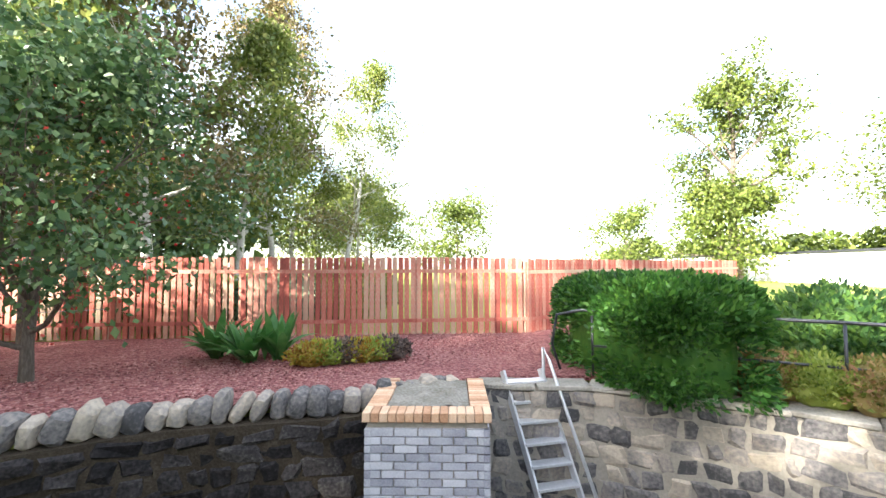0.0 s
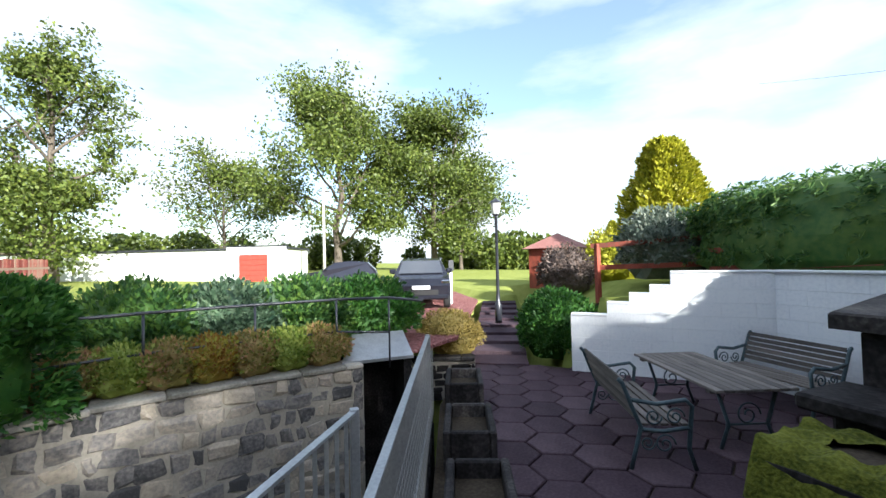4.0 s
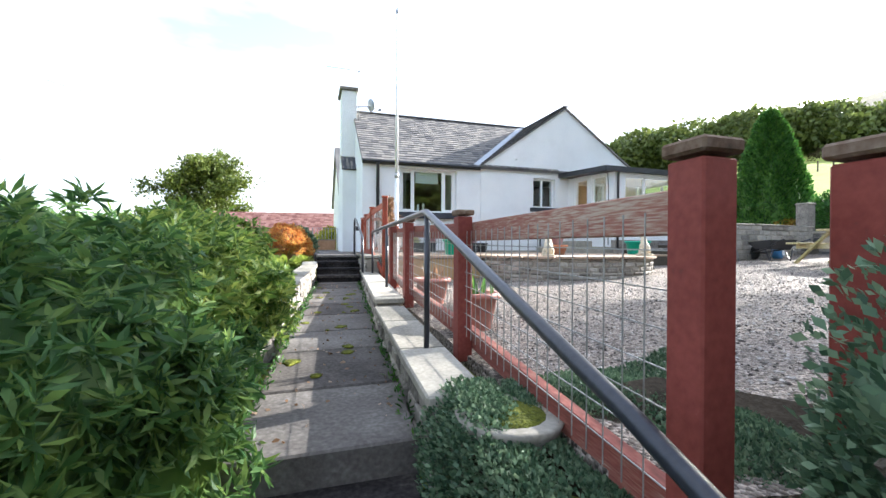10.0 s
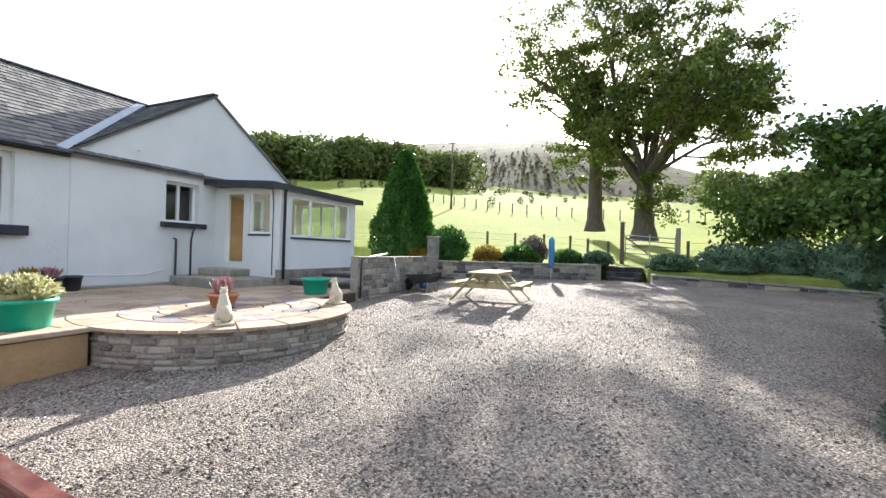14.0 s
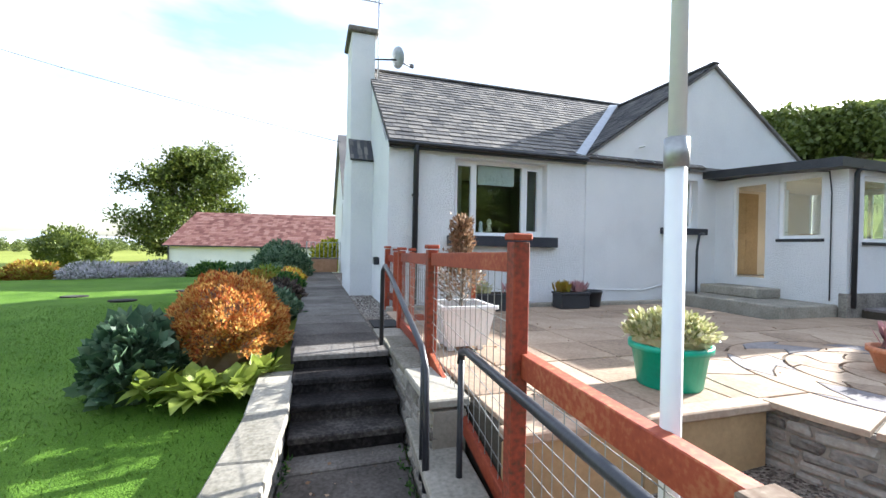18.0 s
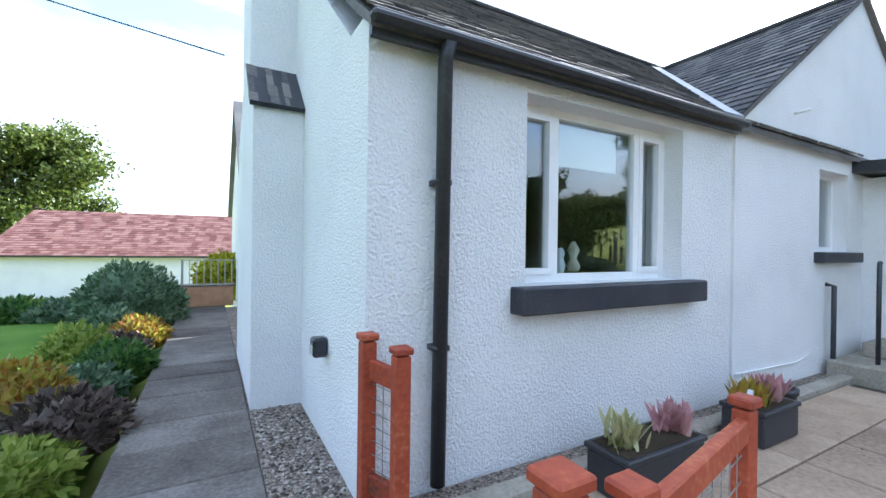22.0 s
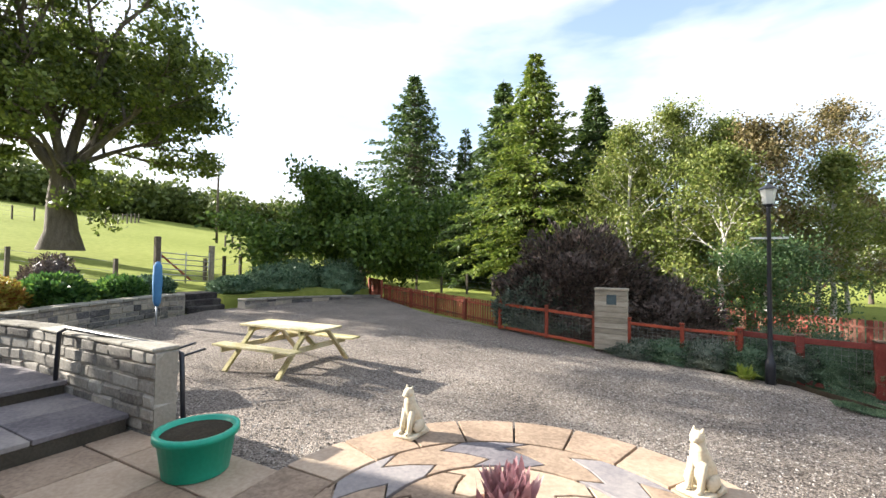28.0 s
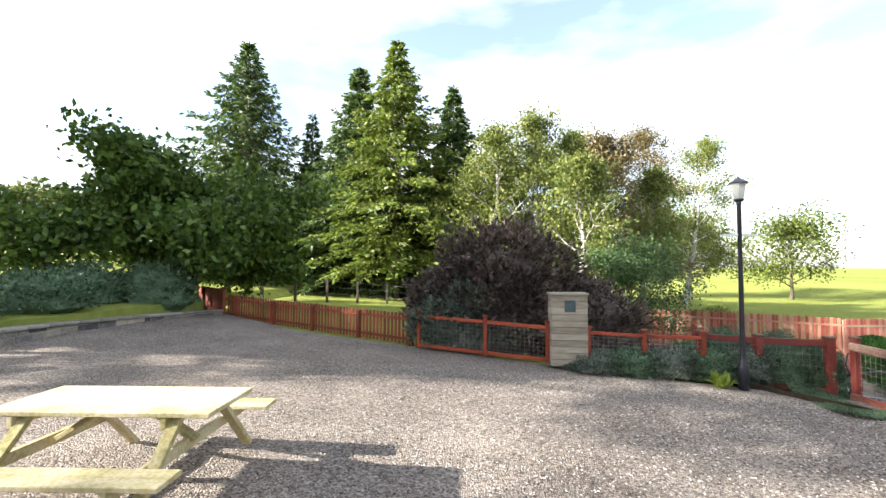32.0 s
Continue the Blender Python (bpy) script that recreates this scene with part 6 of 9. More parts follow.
# east beds
for k, (x, y, z, rx, ry, rz, m, s, lab) in enumerate(((17.6, 12.6, 2.65, 0.8, 0.8, 0.95, L_HEDGE, 0.12, "rounded bright green shrub"), (20.2, 9.6, 2.7, 0.62, 0.62, 0.78, L_DARK, 0.08, "round dark red clipped bush"), (18.6, 11.2, 2.65, 0.6, 0.6, 0.5, L_AUTUMN, 0.09, "reddish green bush"), (19.1, 9.9, 2.65, 0.9, 0.7, 0.5, L_LAUREL, 0.14, "broad green leafy shrub"), (19.9, 8.1, 2.62, 0.8, 0.6, 0.45, L_LAUREL, 0.13, "low green shrub on the bank"), (20.6, 6.9, 2.7, 0.9, 0.6, 0.4, L_COTON, 0.1, "low dark shrub on the bank"), (20.2, 4.2, 2.6, 0.9, 0.8, 0.42, L_COTON, 0.1, "low dark shrub on the bank"), (20.4, 2.2, 2.5, 1.3, 1.1, 0.75, L_COTON, 0.12, "dark evergreen shrub on the bank"), (21.2, 0.2, 2.4, 1.4, 1.1, 0.95, L_COTON, 0.12, "dark evergreen shrub on the bank"), (20.0, -1.3, 2.2, 1.5, 1.3, 1.1, L_COTON, 0.12, "dark evergreen shrub on the bank"), (16.9, 13.6, 2.65, 0.5, 0.5, 0.4, L_AUTUMN, 0.08, "small reddish bush"))):
    shrub("bed_shrub", lab + " in the raised bed", x, y, z, rx, ry, rz, m, 3200, s, 60 + k, 0.22, group="shrubs of the raised bed")
# house path bed and lawn side
shrub("spirea_bush", "orange and gold leaved spirea bush beside the path", 0.22, 15.1, 1.85, 0.62, 0.78, 0.62, L_ORANGE, 24000, 0.05, 80, 0.22, slim=0.4, stems=10, up=0.6, core_mat=L_BROWN)
for k, (x, y) in enumerate(((0.45, 14.15), (0.12, 14.0), (0.62, 14.45), (-0.25, 14.2))):
    tuft("hosta_plant", "broad-leaved yellow-green hosta in the bed", x, y, 1.80, 60, 0.36, 1.15, L_HOSTA, 90 + k, 0.22, "hostas by the steps", arch=0.55)
shrub("hydrangea_bush", "dark green leafy bush at the lawn edge", -0.55, 14.7, 1.6, 0.42, 0.5, 0.5, L_COTON, 1800, 0.16, 95, 0.25, slim=0.7)
for k in range(14):
    shrub("bed_plant", "low mixed border plant beside the path", 0.25 + 0.3 * math.sin(k * 2.1), 16.6 + 0.72 * k, 1.9, 0.42, 0.42, 0.26 + 0.08 * (k % 3), (L_AUTUMN, L_COTON, L_LAUREL, L_HOSTA, L_DARK)[k % 5], 1200, 0.1, 100 + k, 0.3, group="border plants beside the path")
shrub("round_bush", "round dark green bush at the end of the border", 0.1, 26.0, 1.7, 1.0, 1.0, 1.0, L_COTON, 5000, 0.12, 120, 0.15)
shrub("golden_shrub", "yellow-green shrub by the end railing", 2.2, 30.5, 2.0, 1.1, 1.0, 0.9, L_YELLOW, 3000, 0.15, 121, 0.2)
for k, (x, y, m, r) in enumerate(((-6.4, 28.0, L_LAV, 1.2), (-4.6, 29.0, L_LAV, 1.1), (-10.6, 27.5, L_AUTUMN, 1.3), (-8.6, 28.6, L_AUTUMN, 0.9), (-2.6, 28.5, L_LAUREL, 1.0), (-1.2, 27.6, L_COTON, 0.9), (-13, 27.0, L_HOSTA, 1.2))):
    shrub("border_shrub", "low flowering shrub at the far lawn edge", x, y, 1.5, r, r * 0.8, 0.55, m, 3000, 0.14, 130 + k, 0.25, group="shrubs at the lawn edge")
shrub("roadside_bush", "tall olive-green bush beside the far lane", -22.4, 61.3, -0.6, 3.0, 2.4, 3.0, L_OAK, 6000, 0.3, 140, 0.35, slim=0.5)
# burn side
shrub("privet_hedge", "thick clipped bright green hedge on the wall", -5.50, -3.15, -0.1, 0.80, 1.72, 0.92, L_HEDGE, 30000, 0.095, 150, 0.07, 0.5, core=0.78, turn=-26, category="hedge", slim=0.45)
for k in range(4):
    shrub("mixed_hedge", "dark mixed hedge behind the railing", -7.1 - 0.25 * k, -1.4 + 1.15 * k, -0.1, 0.8, 0.98, 0.80 - 0.04 * (k % 2), (L_LAUREL, L_COTON, L_LAUREL, L_HEDGE)[k], 6500, 0.1, 155 + k, 0.26, group="hedge behind the railing", category="hedge")
for k in range(7):
    shrub("spirea_edging", "low bronze and lime edging shrub above the wall", -5.85 - 0.09 * k, -1.7 + 0.46 * k, -0.04, 0.42, 0.42, 0.34, (L_MIXED, L_HOSTA, L_MIXED, L_AUTUMN)[k % 4], 2200, 0.065, 165 + k, 0.25, group="edging shrubs above the wall")
shrub("golden_spirea", "rounded golden bush beside the lower path", -8.05, 3.8, -0.5, 0.78, 0.7, 0.55, L_SPIREA, 9000, 0.05, 175, 0.15)
tree("rowan_tree", "low bushy rowan with red berries by the fence", 1.7, -7.4, 0.0, 4.3, 2.3, L_ROWAN, n=16000, size=0.12, seed=180, first=0.08, limbs=16, r=0.07, fluff=0.3, kids=(6, 5))
rngr = np.random.default_rng(4)
u3 = rngr.normal(size=(420, 3))
u3 *= (rngr.random((420, 1)) ** 0.33) / np.linalg.norm(u3, axis=1)[:, None]
berries = leaves("rowan_berries", u3 * [2.2, 2.0, 1.9] + [1.7, -7.4, 2.3], 0.055, L_RED, None, slim=0.9)
tagged(berries, "clusters of small red berries on the rowan", "berries", kind="stuff")
for k, (x, y) in enumerate(((-0.95, -7.0), (-0.55, -7.6), (-1.4, -6.95))):
    tuft("fern", "green arching fern by the fence", x, y, 0.0, 46, 0.95, 0.95, L_FERN, 185 + k, 0.07, "ferns by the fence")
for k in range(6):
    shrub("bed_flower", "low red and lime bedding plant", -1.75 - 0.24 * k, -6.25 + 0.05 * k, 0.0, 0.34, 0.34, 0.2, (L_AUTUMN, L_HOSTA, L_DARK)[k % 3], 900, 0.08, 190 + k, 0.3, group="bedding plants by the fence")
# ivy on the lower garden's bank
shrub("ivy_bank", "ivy spilling down the bank beside the white wall", -7.4, 6.1, -0.65, 0.95, 0.8, 0.85, L_HEDGE, 8000, 0.09, 200, 0.2, low=-0.4, category="ivy")
shrub("climber", "pale variegated climber over the red pergola", -7.2, 9.0, 0.9, 1.1, 1.0, 1.0, L_GREY, 6000, 0.11, 201, 0.25)
shrub("purple_shrub", "purple-brown bush above the lower path", -11.2, 9.3, 0.2, 0.95, 0.9, 1.0, L_DARK, 4000, 0.1, 202, 0.2)
shrub("lime_shrub", "lime green shrub behind the pergola", -11.5, 11.6, 0.4, 1.2, 1.1, 1.2, L_YELLOW, 3500, 0.14, 203, 0.3)
cone_tree("golden_conifer", "small young golden conifer", -14.5, 14.5, 0.4, 2.6, 0.55, L_YELLOW, 2500, 0.14, 204)

# ---- far land ----
def woods(name, label, pts, n, h, material, seed, spread=4.0, per=620):
    rng = np.random.default_rng(seed)
    P = [np.array(p, float) for p in pts]
    V = []
    for k in range(n):
        i = rng.integers(0, len(P) - 1)
        c = P[i] + (P[i + 1] - P[i]) * rng.random() + rng.normal(0, spread, 2)
        z = pasture(float(c[0]), float(c[1]))
        hh = h * rng.uniform(0.6, 1.15)
        u = rng.normal(size=(per, 3))
        u /= np.linalg.norm(u, axis=1)[:, None]
        V.append(u * [hh * 0.45, hh * 0.45, hh * 0.5] * rng.uniform(0.75, 1.05, (per, 1)) + [c[0], c[1], z + hh * 0.5])
    ob = leaves(name, np.concatenate(V), h * 0.1 + 0.1, material, slim=0.7)
    return tagged(ob, label, "woods", kind="stuff")


woods("woods", "dark line of trees along the top of the field", [(44, 112), (60, 98), (85, 85), (105, 68), (118, 54)], 190, 10.0, L_WOOD, 1)
woods("woods", "distant mixed wood beyond the sloping field", [(105, -12), (88, -40), (62, -62), (42, -74)], 170, 7.5, L_WOOD, 2)
woods("woods", "dark spruce wood behind the garden", [(36, -34), (22, -33), (12, -31), (4, -36)], 60, 9.0, L_SPRUCE, 3)
woods("woods", "hedgerow trees across the valley", [(-160, 120), (-120, 190), (-60, 240), (-20, 260)], 170, 5.0, L_WOOD, 4, 20, 300)
woods("woods", "bushes and hedges across the road", [(-60, -40), (-62, -10), (-56, 20), (-46, 40)], 60, 5.0, L_OAK, 5)
woods("woods", "moor gorse and bracken on the high hill", [(110, 90), (150, 85), (175, 60), (190, 30)], 620, 1.5, L_MOOR, 6, 36, 110)

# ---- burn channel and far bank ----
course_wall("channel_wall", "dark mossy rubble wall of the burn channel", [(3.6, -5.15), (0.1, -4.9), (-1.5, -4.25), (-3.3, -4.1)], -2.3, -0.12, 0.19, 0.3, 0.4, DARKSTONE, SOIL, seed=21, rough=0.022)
course_wall("channel_wall", "grey rubble wall of the burn channel with flat copings", [(-3.35, -4.15), (-3.75, -3.75), (-4.5, -3.2), (-5.1, -2.1), (-5.6, -1.1), (-5.95, 0.2), (-6.15, 1.6)], -2.3, -0.07, 0.2, 0.27, 0.4, RUBBLE, MORTAR, cope=COPING, seed=22, rough=0.02, cope_t=0.06, cope_len=0.75, cope_w=0.42)
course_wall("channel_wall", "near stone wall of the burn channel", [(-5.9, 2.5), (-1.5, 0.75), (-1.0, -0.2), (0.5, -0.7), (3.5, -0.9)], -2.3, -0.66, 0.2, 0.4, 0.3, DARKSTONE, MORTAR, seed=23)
rs = np.random.default_rng(6)
for k in range(34):
    t = k / 33
    x, y = np.interp(t, (0, 0.5, 0.75, 1), (3.3, 0.1, -1.4, -2.9)), np.interp(t, (0, 0.5, 0.75, 1), (-5.1, -4.9, -4.3, -4.12))
    bm = bmesh.new()
    bmesh.ops.create_icosphere(bm, subdivisions=2, radius=1)
    w, h, d = rs.uniform(0.07, 0.13), rs.uniform(0.13, 0.2), rs.uniform(0.12, 0.18)
    for v in bm.verts:
        q = Vector([math.copysign(abs(c) ** 0.7, c) for c in v.co])
        v.co = Vector((q.x * w, q.y * d, q.z * h)) * (1 + 0.2 * noise.noise(v.co * 1.5 + Vector((k * 3.0, 0, 0))))
    st = tagged(part("coping_stone", bm, RUBBLE), "upright rounded grey stone along the wall top", "stone", "upright coping stones")
    st.matrix_world = Matrix.Translation((x, y, -0.12 + h * 0.7)) @ Matrix.Rotation(radians(-25 + rs.normal(0, 10)), 4, "Z") @ Matrix.Rotation(radians(rs.normal(-14, 10)), 4, "Y")
sheet("red_gravel_bank", [(5.5, -12.8), (5.5, -5.3), (0.2, -5.0), (-1.6, -4.35), (-3.4, -4.25), (-4.7, -3.4), (-6.15, -1.0), (-6.4, 0.4), (-6.5, 2.6), (-7.2, 3.65), (-13.5, 7.2), (-22, 9), (-22, -6), (-13, -7.1), (-6.9, -7.0), (-1.2, -10.0)], lambda x, y: 0.0 + 0.02 * noise.noise((x * 0.8, y * 0.8, 0)), REDGRAVEL, "loose red gravel covering the far bank and drive", "gravel", 1.0, 0.06)
pl = thing("brick_plinth", "square brick plinth with buff brick rim and pale stone infill", "plinth", -1.92, -3.1, -2.3, -35)
part("plinth_core", cube(-0.58, 0.58, -1.2, -0.04, 0, 2.32), MORTAR, pl)
nb = 0
for r in range(10, 30):
    z = r * 0.078
    for side in range(3):
        L = 1.2 if side == 0 else 1.25
        s = -0.11 * (r % 2)
        while s < L - 0.03:
            a, b = max(s, 0), min(s + 0.225, L)
            s += 0.23
            if b - a < 0.05 or z > 2.24:
                continue
            if side == 0:
                bm = cube(-0.6 + a + 0.004, -0.6 + b - 0.004, -0.06, 0.0, z, z + 0.068, 0.004)
            else:
                sx = -1 if side == 1 else 1
                bm = cube(min(sx * 0.6, sx * 0.54), max(sx * 0.6, sx * 0.54), -1.24 + a + 0.004, -1.24 + b - 0.004, z, z + 0.068, 0.004)
            part("brick", bm, GREYBRICK, pl)
for k in range(15):
    part("rim_brick", cube(-0.62 + k * 0.083 + 0.003, -0.62 + (k + 1) * 0.083 - 0.003, -0.2, 0.02, 2.32, 2.41, 0.006), BRICK, pl)
for k in range(13):
    for sx in (-1, 1):
        part("rim_brick", cube(min(sx * 0.62, sx * 0.42), max(sx * 0.62, sx * 0.42), -1.28 + k * 0.083 + 0.003, -1.28 + (k + 1) * 0.083 - 0.003, 2.32, 2.41, 0.006), BRICK, pl)
bm = bmesh.new()
bmesh.ops.create_grid(bm, x_segments=14, y_segments=14, size=1)
for v in bm.verts:
    v.co = Vector((v.co.x * 0.41, -0.72 + v.co.y * 0.5, 2.40 + 0.04 * noise.noise(v.co * 3)))
part("stone_infill", bm, COPING, pl, "pale rough cement infill")
lad = thing("step_ladder", "aluminium step ladder with handrail down into the channel", "ladder")
T, B = Vector((-3.8, -3.7, 0.0)), Vector((-3.7, -2.58, -2.2))
ax = (B - T).normalized()
sd = Vector((-0.94, 0.34, 0)).normalized()
for s in (-0.27, 0.27):
    part("stile", bar(bmesh.new(), T + sd * s - ax * 0.15, B + sd * s, 0.03, 0.09), ALU, lad)
for k in range(10):
    c = T + (B - T) * (k / 10)
    ob = part("tread", cube(-0.26, 0.26, -0.08, 0.08, -0.018, 0.018, 0.004), ALU, lad)
    ob.matrix_basis = Matrix.Translation(c) @ Matrix.Rotation(math.atan2(sd.y, sd.x), 4, "Z")
part("ladder_rail", tube(bmesh.new(), [T + sd * 0.27 + Vector((0, 0, 0.05)), T + sd * 0.27 + Vector((0, 0, 0.42)), T + sd * 0.27 + ax * 0.25 + Vector((0, 0, 0.5)), B + sd * 0.27 + Vector((0, 0, 0.55))], 0.022, 8), ALU, lad, "", True)
wl = [(-4.75, -3.35), (-5.35, -2.1), (-5.85, -1.0), (-6.15, 0.2), (-6.3, 1.3)]
handrail("wall_railing", "black iron two-bar railing along the channel wall", [(-4.55, -3.75, 0.05), (-4.5, -3.85, 0.4), (-4.55, -3.8, 0.82), (-4.7, -3.5, 0.9), *((x, y, 0.9) for x, y in wl), (-5.9, 2.0, 0.92), (-5.4, 2.35, 0.9)], [(x, y, -0.05, 0.9) for x, y in wl], 0.02)
handrail("wall_railing", "black iron lower bar along the channel wall", [(x, y, 0.42) for x, y in wl] + [(-5.9, 2.0, 0.42)], [(-5.9, 2.0, -0.1, 0.92)], 0.016)
sl = thing("sluice_box", "dark stone sluice box with a pale tilted lid", "sluice")
for y0, y1 in ((1.38, 1.5), (2.28, 2.4)):
    part("side_stone", prism(bmesh.new(), [(-6.15, y0), (-6.15, y1), (-6.9, y1), (-6.9, y0)], -2.3, lambda x, y: -0.05 + (-6.15 - x) * 0.32), DARKSTONE, sl)
part("back_stone", cube(-6.98, -6.88, 1.38, 2.4, -2.3, -0.1), DARKSTONE, sl)
lid_top = lambda x, y: (-6.1 - x) * 0.32
part("lid", prism(bmesh.new(), [(-6.08, 1.34), (-6.88, 1.62), (-6.88, 2.48), (-6.08, 2.42)], lambda x, y: lid_top(x, y) - 0.03, lambda x, y: lid_top(x, y) + 0.015), GALV, sl, "pale grey metal lid")


def bar_railing(name, label, p, q, z0, z1, n, flat=0.05):
    root = thing(name, label, "railing")
    p, q = Vector((*p, 0)), Vector((*q, 0))
    for z in (z1, z0 + 0.08):
        part("rail", bar(bmesh.new(), (p.x, p.y, z), (q.x, q.y, z), flat, 0.02), GALV, root)
    for k in range(n + 1):
        c = p.lerp(q, k / n)
        part("bar", cube(c.x - 0.012, c.x + 0.012, c.y - 0.012, c.y + 0.012, z0, z1 - 0.01), GALV, root)
    for c in (p, q):
        part("end_post", cube(c.x - 0.03, c.x + 0.03, c.y - 0.03, c.y + 0.03, z0 - 0.1, z1 + 0.02, 0.004), GALV, root)
    return root


bar_railing("steel_railing", "grey galvanised bar railing above the channel", (-1.2, 0.62), (-5.3, 2.38), -0.62, 0.42, 36)
bar_railing("steel_gate", "grey galvanised gate standing open above the channel", (-1.6, 0.15), (-2.83, 0.97), -0.7, 0.42, 11)
mesh_net = thing("wire_netting", "pale wire netting fixed to the railing", "netting")
bm = bmesh.new()
for k in range(40):
    t = k / 39
    x, y = -1.4 - 3.8 * t, 0.78 + 1.63 * t
    bar(bm, (x, y, -0.55), (x, y, 0.3), 0.003, 0.003, (1, 0.3, 0))
for k in range(12):
    bar(bm, (-1.4, 0.78, -0.55 + k * 0.075), (-5.2, 2.41, -0.55 + k * 0.075), 0.003, 0.003)
part("net", bm, WIRE, mesh_net)
# bush growth and rubble in the channel
for k, (x, y) in enumerate(((-2.6, -2.0), (-3.4, -1.2), (-3.9, 0.2), (-1.2, -3.2), (-4.6, -0.6), (0.4, -3.8))):
    shrub("channel_weeds", "low green weeds on the channel floor", x, y, -2.25, 0.55, 0.5, 0.22, (L_COTON, L_HEDGE)[k % 2], 1300, 0.1, 210 + k, 0.3, group="weeds in the channel")

# ---- lower paving ----
pav = thing("hex_paving", "dark purple hexagonal paving of the lower patio", "paving", kind="structure")
part("paving_bed", prism(bmesh.new(), [(-0.2, 0.9), (-1.3, 0.85), (-5.6, 2.65), (-7.6, 4.0), (-6.9, 5.2), (-4.2, 7.45), (-0.4, 7.4)], -1.2, -0.64), SOIL, pav)
hm, hr = None, 0.31
for i in range(16):
    for j in range(15):
        x, y = -8.0 + i * hr * 1.5, 0.9 + (j + 0.5 * (i % 2)) * hr * 1.732
        if y < 0.95 - 0.43 * (x + 1.3) + 0.25 or x > -0.45 or y > 7.3 or y > 12.2 + 1.02 * x + 0.0 or (x < -6.9 and y < 3.4 - 0.5 * (x + 6.9)):
            continue
        if hm is None:
            ob = part("hex_paver", prism(bmesh.new(), [((hr - 0.012) * math.cos(a), (hr - 0.012) * math.sin(a)) for a in np.radians(np.arange(0, 360, 60))], -0.05, 0.0, 0.01), HEXSLAB, pav)
            hm = ob.data
        else:
            ob = new("hex_paver", hm)
            ob.parent = pav
        ob.matrix_basis = Matrix.Translation((x, y, -0.60 + 0.005 * math.sin(i * 5 + j * 3)))
lp = thing("lower_path", "dark flagstone path leading to the drive", "path", kind="structure")
for k in range(9):
    a, b = k / 9, (k + 1) / 9 - 0.006
    P = [(-7.1 - 6.2 * t, 4.45 + 3.5 * t, -0.60 + 0.58 * t) for t in (a, b)]
    (x0, y0, z0), (x1, y1, z1) = P
    part("flag", prism(bmesh.new(), [(x0 + 0.3, y0 + 0.5), (x1 + 0.3, y1 + 0.5), (x1 - 0.3, y1 - 0.5), (x0 - 0.3, y0 - 0.5)], lambda x, y: -1.0, lambda x, y, z=(z0 + z1) / 2: z, 0.01), HEXSLAB, lp)
course_wall("kerb_wall", "low mossy stone kerb wall under the golden bush", [(-7.62, 2.3), (-7.45, 3.5), (-7.2, 4.0)], -1.2, -0.46, 0.13, 0.3, 0.24, DARKSTONE, cope=DARKSTONE, seed=31, cope_len=0.5)
ww = thing("white_block_wall", "white painted block wall stepping down to the path", "wall", kind="structure")
d = Vector((2.2, 2.07, 0)).normalized()
for s0, s1, top in ((0.0, 0.62, 0.40), (0.62, 0.98, 0.62), (0.98, 1.3, 0.78), (1.3, 1.62, 0.92), (1.62, 3.02, 1.15)):
    z, r = -0.65, 0
    while z < top - 0.02:
        h = min(0.22, top - z)
        s = s0 - 0.0
        while s < s1 - 0.01:
            w = min(0.46 if (r + int(s / 0.46)) % 2 or s > s0 else 0.23, s1 - s)
            ob = part("block", cube(s + 0.0003, s + w - 0.0003, -0.09, 0.09, z + 0.001, z + h - 0.001, 0.003), WHITEWALL, ww)
            ob.matrix_basis = Matrix.Translation((-6.2, 5.5, 0)) @ Matrix.Rotation(math.atan2(d.y, d.x), 4, "Z")
            s += w
        z, r = z + h, r + 1
    part("cap", cube(s0, s1, -0.105, 0.105, top, top + 0.035, 0.006), WHITEWALL, ww).matrix_basis = Matrix.Translation((-6.2, 5.5, 0)) @ Matrix.Rotation(math.atan2(d.y, d.x), 4, "Z")
z, r = -0.65, 0
while z < 1.13:
    h = min(0.22, 1.15 - z)
    s = -4.0 - 0.23 * (r % 2)
    while s < -1.7:
        a, b = max(s, -3.98), min(s + 0.46, -1.7)
        if b - a > 0.04:
            part("block", cube(a + 0.0003, b - 0.0003, 7.50, 7.66, z + 0.001, z + h - 0.001, 0.003), WHITEWALL, ww)
        s += 0.46
    z, r = z + h, r + 1
part("cap", cube(-4.0, -1.7, 7.46, 7.7, 1.15, 1.185, 0.006), WHITEWALL, ww)
sw = thing("stone_bench_wall", "broad dark slab-topped stone wall by the steps", "wall", kind="structure")
bench_x = lambda y: -1.24 - 0.25 * (y - 3.25)
for k in range(4):
    z0, z1 = -0.6 + k * 0.42, -0.6 + (k + 1) * 0.42
    for y0, y1 in ((3.33, 4.3), (4.3, 5.4), (5.4, 6.4), (6.4, 7.4)):
        part("stone", prism(bmesh.new(), [(bench_x(y0) + 0.12, y0 + 0.006), (-0.55, y0 + 0.006), (-0.55, y1 - 0.006), (bench_x(y1) + 0.12, y1 - 0.006)], z0 + 0.006, min(z1, 1.03) - 0.006, 0.012), DARKSTONE, sw)
for y0, y1 in ((3.25, 4.7), (4.7, 6.1), (6.1, 7.45)):
    part("slab", prism(bmesh.new(), [(bench_x(y0), y0 + 0.004), (-0.42, y0 + 0.004), (-0.42, y1 - 0.004), (bench_x(y1), y1 - 0.004)], 1.03, 1.12, 0.012), DARKSTONE, sw)
part("step_stone", cube(-1.1, -0.45, 2.95, 3.26, -0.6, 0.68, 0.02), DARKSTONE, sw)
